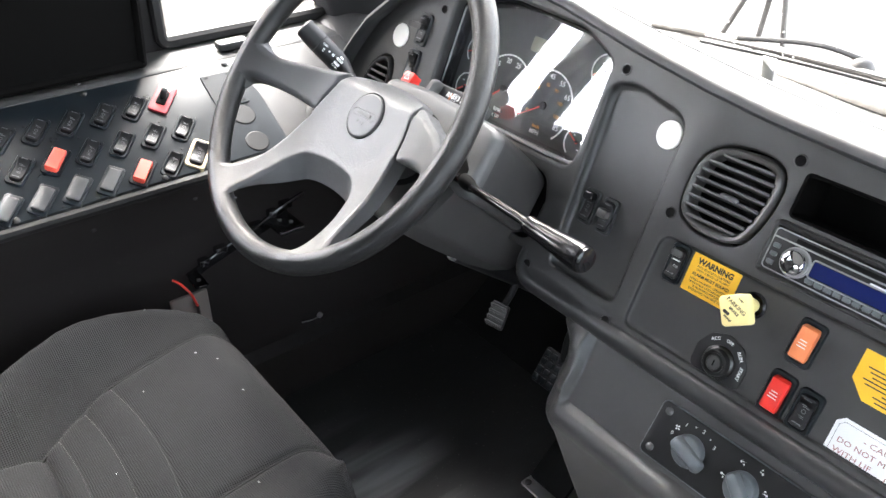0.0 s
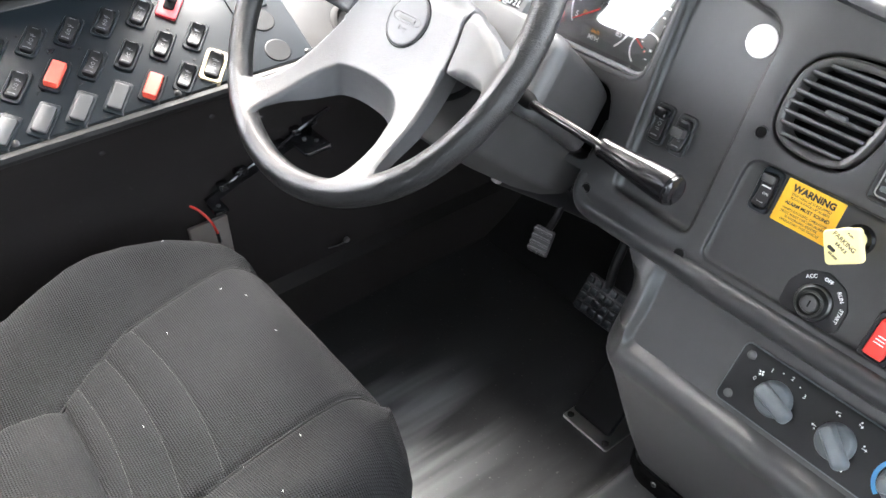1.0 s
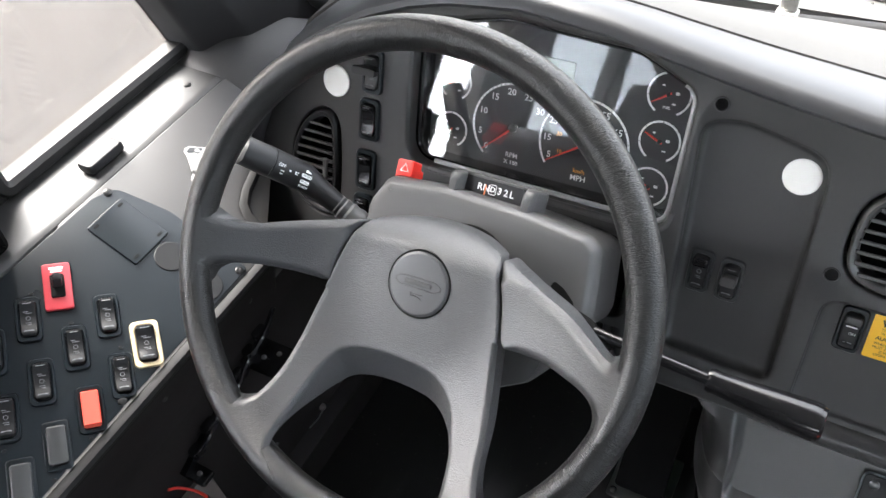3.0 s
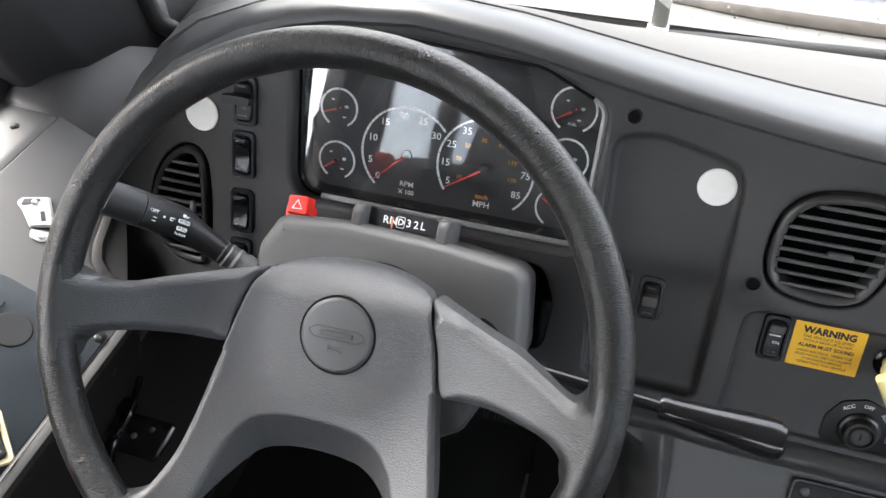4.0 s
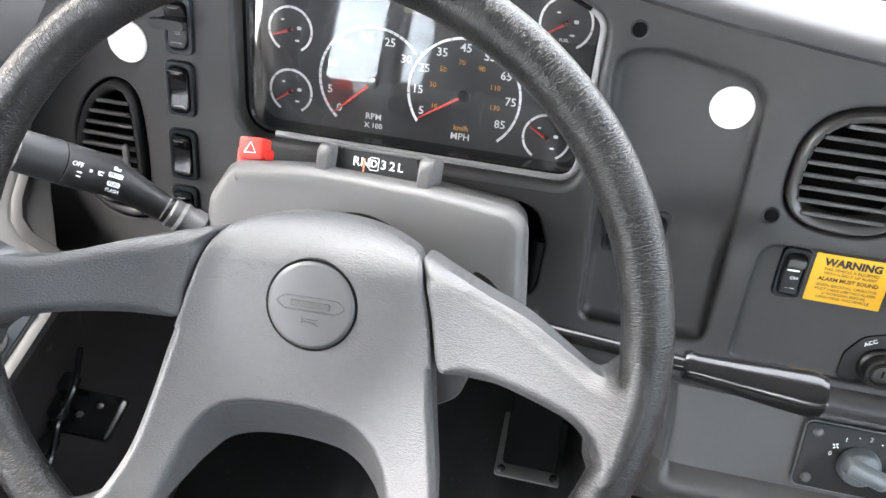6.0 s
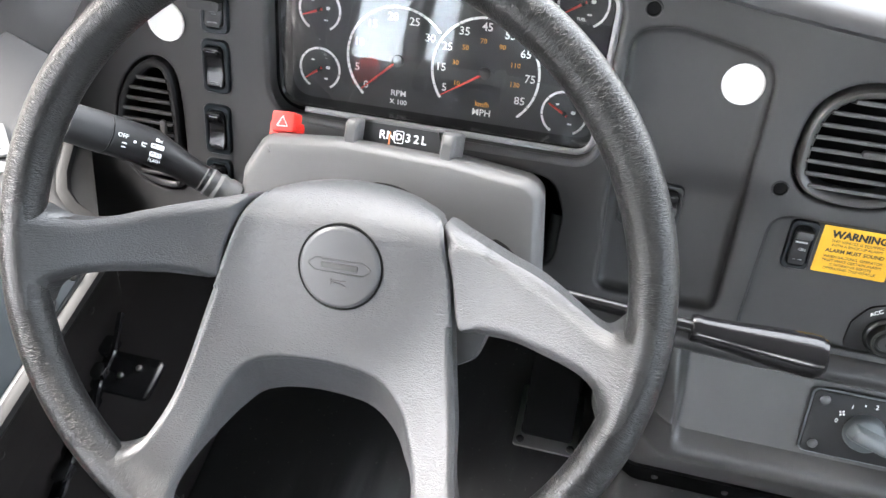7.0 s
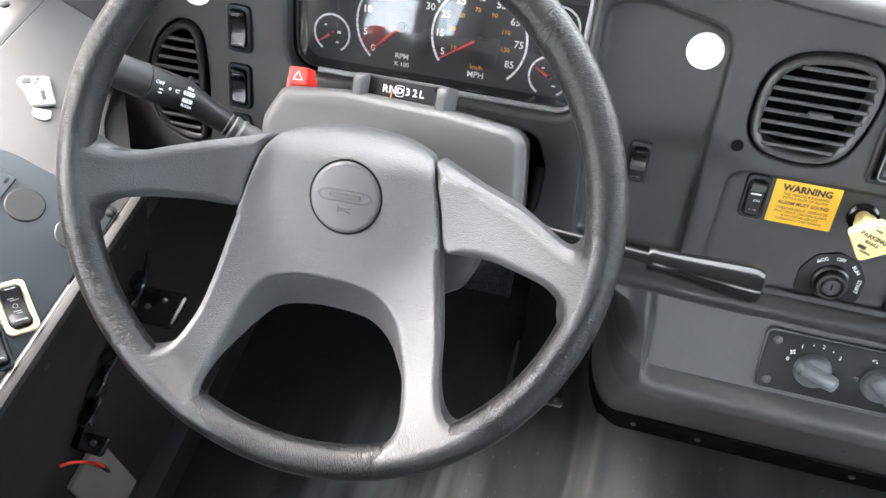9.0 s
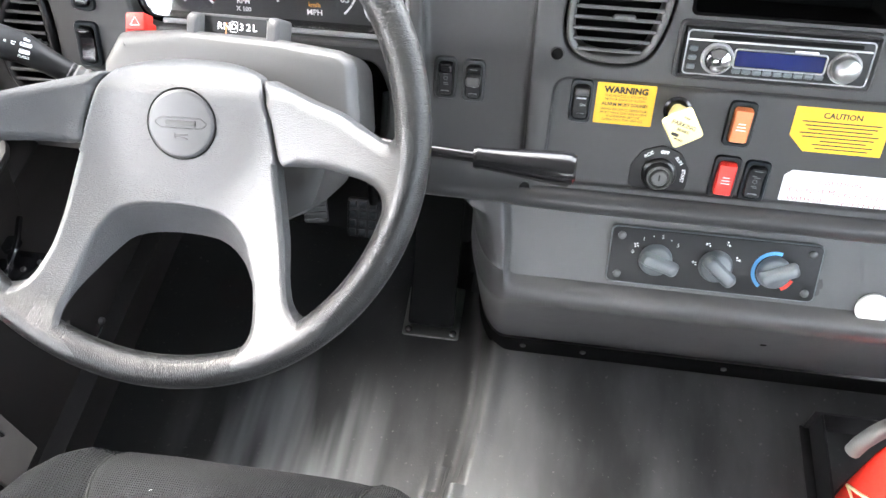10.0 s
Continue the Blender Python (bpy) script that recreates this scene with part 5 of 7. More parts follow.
for k, (txt, sz, y) in enumerate((("WARNING", 0.0092, 0.0148), ("THIS VEHICLE IS EQUIPPED", 0.0036, 0.0085), ("WITH A BACK-UP ALARM", 0.0036, 0.0047), ("ALARM MUST SOUND", 0.0048, -0.0005), ("WHEN BACKING, OPERATOR", 0.0036, -0.0062), ("MUST MAKE CERTAIN ALARM", 0.0036, -0.0100), ("IS WORKING BEFORE", 0.0036, -0.0138), ("OPERATING THIS VEHICLE", 0.0036, -0.0176))):
    lettering(txt, sz, INK, warn, (0, y, 0.0006), wide=1.0, bold=0.0004 if sz > 0.008 else 0.00012 if sz > 0.004 else 0)
caut = thing("caution_label", put(DM, 0.598, 0.09, -0.0058), "yellow caution label with a cut corner and black print", "label")
bm = bmesh.new()
slab(bm, rounded([(-0.03, -0.0245), (0.047, -0.0245), (0.047, 0.0235), (-0.047, 0.0235), (-0.047, -0.008)], 0.0008, 2), 0, 0.0004, 0)
part("sticker", bm, YELLOW, caut, smooth=0)
lettering("CAUTION", 0.0085, INK, caut, (0, 0.0155, 0.0006), bold=0.0002)
for k in range(8):
    bars([(0.001 + (0.006 if k > 4 else 0), 0.0085 - 0.0041 * k, 0.078 - (k % 3) * 0.007 - (0.018 if k > 4 else 0), 0.0013)], INK, caut, 0.0005)
white = thing("white_label", put(DM, 0.615, 0.018, -0.0056), "white label with thin border and dark red print", "label")
bm = bmesh.new()
slab(bm, rounded([(-0.058, -0.024), (0.058, -0.024), (0.058, 0.0255), (-0.051, 0.0255), (-0.058, 0.019)], 0.0006, 2), 0, 0.0004, 0)
part("sticker", bm, PAPER, white, smooth=0)
bm = bmesh.new()
lp = rounded([(-0.054, -0.020), (0.054, -0.020), (0.054, 0.0215), (-0.0495, 0.0215), (-0.054, 0.017)], 0.0006, 2)
tube(bm, [(x, y, 0.0004) for x, y in lp + lp[:1]], 0.0002, 4)
part("border", bm, INK, white)
lettering("- CAUTION -", 0.0078, REDPRINT, white, (0.0, 0.0135, 0.0006), wide=1.25)
lettering("DO NOT M", 0.0078, REDPRINT, white, (-0.050, 0.003, 0.0006), align="LEFT", wide=1.2)
lettering("WITH LIF", 0.0078, REDPRINT, white, (-0.050, -0.0075, 0.0006), align="LEFT", wide=1.2)
for q in range(9):
    for w in (0.0035, -0.007):
        bars([(0.004 + 0.0055 * q, w, 0.003, 0.0008), (0.004 + 0.0055 * q - 0.0015, w - 0.0022, 0.0009, 0.005)], REDPRINT, white, 0.0005)

# parking brake knob
park = thing("parking_brake_knob", put(DM, 0.4345, 0.098, -0.006), "cream diamond-shaped parking brake knob with black print", "knob")
bm = bmesh.new()
turned(bm, [(0.0145, 0), (0.0145, 0.002), (0.012, 0.004), (0.011, 0.001)], 28)
part("collar", bm, GLOSSY, park)
bm = bmesh.new()
turned(bm, [(0.007, 0.0), (0.007, 0.012), (0.0105, 0.014), (0.0105, 0.027), (0.0125, 0.029), (0.0125, 0.036)], 24)
part("stem", bm, CREAM, park)
bm = bmesh.new()
slab(bm, rounded([(0, -0.0226), (0.0226, 0), (0, 0.0226), (-0.0226, 0)], 0.005), 0.034, 0.044, 0.002, pose(0.002, -0.004, 0, 0, 0, -13))
part("tag", bm, CREAM, park)
for txt, sz, x, y in (("PARKING", 0.0060, 0.002, 0.0005), ("BRAKE", 0.0042, 0.002, -0.0055), ("RELEASE", 0.0027, -0.001, -0.0150), ("PUSH", 0.0027, 0.004, 0.008)):
    lettering(txt, sz, INK, park, (x, y, 0.0442), turn=-17, bold=0.0001)
bm = bmesh.new()
slab(bm, rounded([(-0.004, -0.012), (0.004, -0.012), (0.004, -0.0085), (-0.004, -0.0085)], 0.0015), 0.044, 0.0442, 0, pose(-0.002, 0.0, 0, 0, 0, -17))
part("mark", bm, INK, park)

# ignition switch
ign = thing("ignition_switch", put(DM, 0.4275, 0.025, -0.006), "round steel ignition lock on a black plate with white positions", "ignition switch")
bm = bmesh.new()
slab(bm, rounded([(-0.031, -0.016), (-0.022, -0.021), (0.022, -0.021), (0.031, -0.016), (0.031, 0.008), (0.02, 0.026), (0.0, 0.033), (-0.02, 0.026), (-0.031, 0.008)], 0.012), 0, 0.002, 0.0008)
part("plate", bm, BLACK, ign)
bm = bmesh.new()
turned(bm, [(0.0185, 0.002), (0.0185, 0.004), (0.017, 0.006), (0.0155, 0.0065), (0.0145, 0.012), (0.0135, 0.0135), (0.0115, 0.0135), (0.0105, 0.0115), (0.0095, 0.0115), (0.0085, 0.013), (0.001, 0.013)], 36)
part("bezel", bm, GUNMETAL, ign, "dark steel lock ring")
bm = bmesh.new()
turned(bm, [(0.0078, 0.0125), (0.0075, 0.0138), (0.001, 0.0138)], 24)
part("cylinder", bm, DARKSTEEL, ign)
bm = bmesh.new()
slab(bm, rrect(0.0016, 0.007, 0.0006, 2), 0.0138, 0.014, 0)
part("keyhole", bm, DEEP, ign)
for txt, a in (("ACC", 122), ("OFF", 84), ("RUN", 42), ("START", 0)):
    lettering(txt, 0.0052, PRINT, ign, (0.0255 * math.cos(radians(a)), 0.0255 * math.sin(radians(a)), 0.0022), turn=a - 90, bold=0.0001)

# radio
radio = thing("car_radio", put(DM, 0.516, 0.164, 0), "silver-trimmed black car radio with blue display", "radio")
bm = bmesh.new()
o = rrect(0.188, 0.056, 0.005, 4)
loft(bm, [[(x, y, -0.002) for x, y in offset(o, 0.002)], [(x, y, 0.003) for x, y in offset(o, 0.001)], [(x, y, 0.0045) for x, y in offset(o, -0.001)], [(x, y, 0.003) for x, y in offset(o, -0.004)], [(x, y, -0.01) for x, y in offset(o, -0.0045)]], ends=False)
part("trim_frame", bm, DASH, radio)
bm = bmesh.new()
slab(bm, rrect(0.178, 0.047, 0.003, 3), -0.02, 0.009, 0.003)
part("body", bm, BLACK, radio)
bm = bmesh.new()
slab(bm, rrect(0.14, 0.004, 0.0015, 3, 0.006, 0.0165), 0.009, 0.0095, 0)
part("disc_slot", bm, DEEP, radio)
bm = bmesh.new()
slab(bm, rrect(0.172, 0.0016, 0.0006, 3, 0, 0.0125), 0.009, 0.0098, 0)
part("trim_line", bm, STEEL, radio)
bm = bmesh.new()
lp = rrect(0.0865, 0.0185, 0.003, 4, 0.003, -0.003)
tube(bm, [(x, y, 0.0094) for x, y in lp + lp[:1]], 0.0009, 6)
part("display_trim", bm, STEEL, radio)
bm = bmesh.new()
lp = rrect(0.174, 0.043, 0.004, 4)
tube(bm, [(x, y, 0.0088) for x, y in lp + lp[:1]], 0.0008, 6)
part("face_trim", bm, TRIMSTEEL, radio)
for x in (-0.056, 0.064):
    bm = bmesh.new()
    turned(bm, [(0.0158, 0.0085), (0.0158, 0.0100), (0.0145, 0.0112), (0.0132, 0.0100)], 32, pose(x, -0.0045, 0))
    part("knob_ring", bm, TRIMSTEEL, radio)
bm = bmesh.new()
slab(bm, rrect(0.083, 0.015, 0.002, 3, 0.003, -0.003), 0.009, 0.0096, 0)
part("display", bm, BLUELCD, radio, "dark blue display")
bars([(0.026, 0.0078, 0.022, 0.0022)], PRINT, radio, 0.0093, "badge")
for x, mm in ((-0.056, CHROME), (0.064, STEEL)):
    bm = bmesh.new()
    turned(bm, [(0.0125, 0.008), (0.0125, 0.016), (0.0115, 0.019), (0.009, 0.0203), (0.001, 0.0208)], 32, pose(x, -0.0045, 0))
    part("knob", bm, mm, radio, "silver knob")
for k in range(9):
    bm = bmesh.new()
    block(bm, (0.0085, 0.005, 0.003), (-0.036 + 0.0098 * k, -0.0155, 0.0098), 0.001)
    part("button", bm, GREYKNOB, radio)
for k in range(3):
    bm = bmesh.new()
    block(bm, (0.008, 0.005, 0.003), (-0.08, 0.004 - 0.009 * k, 0.0098), 0.001)
    part("button", bm, GREYKNOB, radio)

# heater controls
heat = thing("heater_controls", put(LM, 0.506, 0.0, 0.004), "black heater control plate with three grey knobs", "heater controls")
bm = bmesh.new()
slab(bm, rrect(0.231, 0.066, 0.006, 4), -0.006, 0.0025, 0.001)
part("plate", bm, BLACK, heat)
bm = bmesh.new()
lp = rrect(0.2315, 0.0665, 0.006, 4)
tube(bm, [(x, y, 0.0) for x, y in lp + lp[:1]], 0.0014, 6)
part("edge", bm, GREYKNOB, heat)
for x in (-0.105, 0.105):
    for y in (-0.0235, 0.0235):
        bm = bmesh.new()
        turned(bm, [(0.0048, 0.0025), (0.0048, 0.0035), (0.003, 0.0048), (0.001, 0.0049)], 14, pose(x, y, 0))
        part("screw", bm, DARKSTEEL, heat)
for x, a in ((-0.064, -18), (0.003, -40), (0.067, 25)):
    bm = bmesh.new()
    turned(bm, [(0.019, 0.0025), (0.0185, 0.006), (0.0165, 0.011), (0.015, 0.012), (0.001, 0.0125)], 32, pose(x, -0.002, 0))
    k = part("knob", bm, GREYKNOB, heat, "translucent grey rotary knob")
    bm = bmesh.new()
    loft(bm, [[pose(x, -0.002, 0, 0, 0, a) @ Vector((px, py, z)) for px, py in rrect(w, h, min(w, h) * 0.35, 4, cx)] for z, w, h, cx in ((0.011, 0.044, 0.017, 0.004), (0.017, 0.042, 0.015, 0.004), (0.0215, 0.036, 0.011, 0.003), (0.0228, 0.03, 0.006, 0.003))])
    part("grip", bm, GREYKNOB, k)
for txt, x, y in (("0", -0.0905, 0.005), ("1", -0.08, 0.0215), ("2", -0.0595, 0.026), ("3", -0.0415, 0.0175)):
    lettering(txt, 0.0062, PRINT, heat, (x, y, 0.0026))
# a fan, and figures with arrows for the air's way
bm = bmesh.new()
for k in range(4):
    slab(bm, rrect(0.0024, 0.0016, 0.0006, 2), 0.0025, 0.0027, 0, pose(-0.0875, 0.0135, 0, 0, 0, 45 + 90 * k) @ pose(0.0019, 0.0006, 0))
part("symbol", bm, PRINT, heat)
for x, y, turn in ((-0.0205, 0.0, 180), (-0.009, 0.0235, 200), (0.013, 0.0245, -20), (0.0265, 0.0075, 0), (0.02, -0.0205, -60)):
    bm = bmesh.new()
    m = pose(x, y, 0, 0, 0, turn)
    slab(bm, rrect(0.0045, 0.0007, 0.0002, 2), 0.0025, 0.0027, 0, m)
    slab(bm, rrect(0.0022, 0.0007, 0.0002, 2), 0.0025, 0.0027, 0, m @ pose(0.0018, 0.0006, 0, 0, 0, -40))
    slab(bm, rrect(0.0022, 0.0007, 0.0002, 2), 0.0025, 0.0027, 0, m @ pose(0.0018, -0.0006, 0, 0, 0, 40))
    slab(bm, circle(0.0010, 10, -0.0015, 0.0028), 0.0025, 0.0027, 0, m)
    part("symbol", bm, PRINT, heat)
for x, y in ((-0.0695, 0.0255), (-0.0495, 0.023)):
    bars([(x, y, 0.0015, 0.0015)], PRINT, heat, 0.0025, "symbol")
bm = bmesh.new()
arc_band(bm, 0.067, -0.002, 0.0205, 0.0245, 75, 235, 0.0025, 0.0028)
part("cold_band", bm, BLUE, heat, "blue printed band")
bm = bmesh.new()
arc_band(bm, 0.067, -0.002, 0.0205, 0.0245, -60, -20, 0.0025, 0.0028, 16)
part("warm_band", bm, NEEDLE, heat, "red printed band")


# ---- steering column and wheel ----
wheel = thing("steering_wheel", WM, "four-spoke steering wheel with grained dark rim and grey hub", "steering wheel")
bm = bmesh.new()
R0, TUBE, n_big = 0.2022, 0.0141, 160
loft_rows = []
for k in range(n_big):
    a = 2 * math.pi * k / n_big
    loft_rows.append([((R0 + TUBE * math.cos(b)) * math.cos(a), (R0 + TUBE * math.cos(b)) * math.sin(a), TUBE * math.sin(b)) for b in (2 * math.pi * i / 24 for i in range(24))])
rs = [ring(bm, r) for r in loft_rows]
for k in range(n_big):
    bridge(bm, rs[k], rs[(k + 1) % n_big])
part("rim", bm, RIM, wheel, "black leather-grained rim")


def moulded(bm, poly, height, edge, skirt=0.026, step=0.0025, arch=False):
    """A moulded shell over a closed outline: height(x, y) on top, falling round over the edge (radius edge(x, y)), with a skirt below."""
    loop = np.array(closed_smooth(poly, 8))
    nxt = np.roll(loop, -1, 0)
    lo, hi = loop.min(0) - step, loop.max(0) + step
    nx, ny = int((hi[0] - lo[0]) / step) + 2, int((hi[1] - lo[1]) / step) + 2
    gx, gy = np.meshgrid(lo[0] + step * np.arange(nx), lo[1] + step * np.arange(ny), indexing="ij")
    p = np.stack([gx.ravel(), gy.ravel()], 1)
    seg = nxt - loop
    d, foot, inside = np.zeros(len(p)), np.zeros_like(p), np.zeros(len(p), bool)
    for s0 in range(0, len(p), 3000):
        q = p[s0:s0 + 3000]
        t = np.clip(((q[:, None] - loop) * seg).sum(-1) / np.maximum((seg**2).sum(-1), 1e-12), 0, 1)
        near = loop + t[..., None] * seg
        gap = np.linalg.norm(q[:, None] - near, axis=-1)
        d[s0:s0 + 3000], foot[s0:s0 + 3000] = gap.min(1), near[np.arange(len(q)), gap.argmin(1)]
        cross = (loop[:, 1] > q[:, None, 1]) != (nxt[:, 1] > q[:, None, 1])
        xi = loop[:, 0] + (q[:, None, 1] - loop[:, 1]) / np.where(np.abs(seg[:, 1]) < 1e-12, 1e-12, seg[:, 1]) * seg[:, 0]
        inside[s0:s0 + 3000] = ((cross & (q[:, None, 0] < xi)).sum(1) % 2).astype(bool)
    inside = inside.reshape(nx, ny)
    verts = {}

    def vert(i, j):
        n = i * ny + j
        if n not in verts:
            x, y, dd = (*p[n], d[n]) if inside[i, j] else (*foot[n], 0.0)
            if inside[i, j] and dd < step * 0.3:
                x, y, dd = *foot[n], 0.0
            e = edge(x, y)
            r = max(e - dd, 0.0)
            u = max(0.0, min(1.0, (math.hypot(x, y) - 0.186) / 0.010))
            verts[n] = bm.verts.new((x, y, height(x, y) - 0.8 * e * (r / e) ** 2 * (1 - u * u * (3 - 2 * u))))
        return verts[n]

    for i in range(nx - 1):
        for j in range(ny - 1):
            if inside[i, j] or inside[i + 1, j] or inside[i, j + 1] or inside[i + 1, j + 1]:
                bm.faces.new((vert(i, j), vert(i + 1, j), vert(i + 1, j + 1), vert(i, j + 1)))
    bmesh.ops.remove_doubles(bm, verts=bm.verts, dist=0.0004)
    border = [e for e in bm.edges if len(e.link_faces) == 1]
    out = bmesh.ops.extrude_edge_only(bm, edges=border)
    for v in out["geom"]:
        if isinstance(v, bmesh.types.BMVert):
            far = max(0.0, min(1.0, (math.hypot(v.co.x, v.co.y) - 0.14) / 0.05))
            v.co.z -= skirt * (1 - 0.3 * far)
            if arch and -0.0905 < v.co.x < 0.0790 + 0.1 * max(0.0, -v.co.y - 0.06) and v.co.y < -0.06 and math.hypot(v.co.x, v.co.y) < 0.19:
                # the sloping inner wall of the lower opening
                k = max(0.0, min(1.0, (v.co.y + 0.160) / 0.085))
                k = k * k * (3 - 2 * k)
                v.co.z += skirt * (0.65 - 0.30 * k)
                v.co.y -= 0.026 * k
                v.co.x *= 1 - 0.07 * k
            else:
                v.co.x *= 0.985
                v.co.y *= 0.985


def dish(x, y):
    """The height of hub and spokes: a flat hub, then a cone that runs out over the rim."""
    r = math.hypot(x, y)
    if r > 0.1945:
        return math.sqrt(max(TUBE**2 - (r - R0) ** 2, 0.0)) + 0.0004
    f = max(0.0, (r - 0.060) / 0.1345)
    z = -0.052 + 0.0640 * f**1.75
    return z - 0.055 * max(0.0, (y - 0.020) / 0.040) ** 2 * max(0.0, min(1.0, (0.13 - r) / 0.05))


HUB_LINE = [(-0.0700, 0.0321), (-0.060, 0.0419), (-0.041, 0.0477), (-0.020, 0.0505), (0.006, 0.0507), (0.029, 0.0485), (0.048, 0.0441), (0.0635, 0.0370), (0.0690, 0.0206), (0.0748, 0.001), (0.0803, -0.0270), (0.0838, -0.0480), (0.0884, -0.0711), (0.0945, -0.0977), (0.0992, -0.1232), (0.1038, -0.1365), (0.1095, -0.1450), (0.1180, -0.1490), (0.1310, -0.1455), (0.1430, -0.1420), (0.1320, -0.1590), (0.1080, -0.1740), (0.0850, -0.1840), (0.0650, -0.1910), (0.0650, -0.1800), (0.0727, -0.1690), (0.0747, -0.158), (0.0725, -0.144), (0.0683, -0.1274), (0.0625, -0.1144), (0.0567, -0.1009), (0.0497, -0.0913), (0.0417, -0.0839), (0.0319, -0.0786), (0.0207, -0.0757), (-0.0009, -0.0738), (-0.0228, -0.0738), (-0.0419, -0.0758), (-0.0567, -0.0807), (-0.0654, -0.0905), (-0.0724, -0.1038), (-0.0794, -0.1283), (-0.0841, -0.1488), (-0.0862, -0.1620), (-0.0836, -0.1728), (-0.0720, -0.1850), (-0.0690, -0.1910), (-0.0880, -0.1840), (-0.1090, -0.1720), (-0.1310, -0.1570), (-0.1500, -0.1370), (-0.1400, -0.1370), (-0.1300, -0.1395), (-0.1220, -0.1380), (-0.1155, -0.1330), (-0.1104, -0.1234), (-0.1045, -0.1070), (-0.1002, -0.0849), (-0.0942, -0.0478), (-0.0882, -0.0214), (-0.0840, -0.0042), (-0.0770, 0.0177)]
LEFT_SPOKE = [(-0.0712, 0.0365), (-0.0790, 0.0177), (-0.0860, -0.0042), (-0.0902, -0.0228), (-0.1235, -0.0228), (-0.1546, -0.0235), (-0.1755, -0.0275), (-0.1850, -0.0345), (-0.1875, -0.0470), (-0.1980, -0.0420), (-0.2040, -0.0120), (-0.2030, 0.0160), (-0.1930, 0.0230), (-0.1840, 0.0135), (-0.1646, 0.0120), (-0.1305, 0.0220), (-0.0897, 0.0330)]
RIGHT_SPOKE = [(0.0657, 0.0365), (0.0710, 0.0206), (0.0770, 0.001), (0.0842, -0.0279), (0.0966, -0.031), (0.123, -0.0293), (0.145, -0.0312), (0.164, -0.0336), (0.1748, -0.0384), (0.1796, -0.0459), (0.1815, -0.0560), (0.1930, -0.0540), (0.2030, -0.0200), (0.2040, 0.0060), (0.1950, 0.0140), (0.1860, 0.0000), (0.1780, -0.0020), (0.1618, 0.0045), (0.138, 0.0150), (0.1139, 0.0220), (0.0856, 0.0315)]


def spoke_height(x, y):
    return dish(x, min(y, 0.024))


def hub_edge(x, y):
    return 0.0022 if y > -0.03 and abs(x) > 0.062 else 0.0055


def spoke_edge(x, y):
    return 0.0022 + 0.0068 * max(0.0, min(1.0, max((abs(x) - 0.088) / 0.012, (y - 0.018) / 0.008)))


bm = bmesh.new()
moulded(bm, HUB_LINE[::-1], dish, hub_edge, skirt=0.022, step=0.0015, arch=True)
part("hub_pad", bm, HUB, wheel, "grey grained hub with two lower spokes", smooth=32)
# left spoke turns from the light; its darker colour holds that shade
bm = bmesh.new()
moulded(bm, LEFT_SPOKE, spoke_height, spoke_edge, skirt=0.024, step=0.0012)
part("spoke", bm, SHADED_SPOKE, wheel, "grained upper spoke with shade put into its colour", smooth=32)
bm = bmesh.new()
moulded(bm, RIGHT_SPOKE[::-1], dish, spoke_edge, skirt=0.029, step=0.0012)
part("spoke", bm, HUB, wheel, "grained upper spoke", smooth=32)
BM = pose(-0.0007, -0.0018, -0.0025)
# black ring flush with the hub, painting the shade in the button's gap
bm = bmesh.new()
turned(bm, [(0.0305, -0.052), (0.0303, -0.0493), (0.0288, -0.0493), (0.0285, -0.053)], 48, BM)
part("button_gap_shade", bm, DEEP, wheel)
bm = bmesh.new()
turned(bm, [(0.0286, -0.056), (0.0284, -0.0484), (0.0268, -0.0470), (0.0255, -0.0468), (0.001, -0.0466)], 48, BM)
horn = part("horn_button", bm, BUTTON, wheel, "round grey horn button with an oval emblem")
bm = bmesh.new()
lp = rounded([(-0.0235, 0), (-0.017, -0.0045), (0.017, -0.0045), (0.0235, 0), (0.017, 0.0045), (-0.017, 0.0045)], 0.006)
lp = [(x, y + 0.001) for x, y in lp]
tube(bm, [(x, y, -0.0467 - 0.0004 * (abs(x) / 0.02) ** 2) for x, y in lp + lp[:1]], 0.0005, 6)
slab(bm, rrect(0.026, 0.0042, 0.001, 2, 0, 0.001), -0.0492, -0.0461, 0.0003)
for pts in ([(-0.005, -0.012), (-0.005, -0.0075)], [(-0.005, -0.0105), (0.002, -0.011), (0.006, -0.0125)], [(-0.005, -0.009), (0.003, -0.009), (0.006, -0.0085)]):
    tube(bm, [(x, y, -0.0467) for x, y in pts], 0.0005, 5)
bm.transform(BM @ pose(0, 0, 0.0003))
part("emblem", bm, DASH, horn)

# column: shroud, gear display, hazard switch, stalks
col = thing("steering_column", HM, "grey plastic steering column shroud", "steering column")
bm = bmesh.new()
upper = rounded([(-0.122, -0.02), (0.131, -0.02), (0.1265, 0.020), (0.1205, 0.064), (0.1080, 0.0735), (0.046, 0.0795), (-0.045, 0.0815), (-0.107, 0.0755), (-0.1225, 0.046)], [0.02, 0.02, 0.03, 0.016, 0.02, 0.05, 0.05, 0.014, 0.02], 6)
loft(bm, [[(x, y, z) for x, y in offset(upper, d)] for d, z in ((-0.0150, -0.0872), (-0.0085, -0.0880), (-0.0068, -0.0886), (-0.0035, -0.0918), (-0.0012, -0.0955), (0.0, -0.1010), (0.0, -0.1060), (-0.001, -0.1070))])
part("upper_shroud", bm, SHROUD, col)
# no holes are cut: black slabs paint the darkness of both openings
bm = bmesh.new()
slab(bm, circle(0.0527, 48), -0.0900, -0.0869, 0)
part("column_gap_shade", bm, DEEP, col, "black disc painting the dark gap round the column")
bm = bmesh.new()
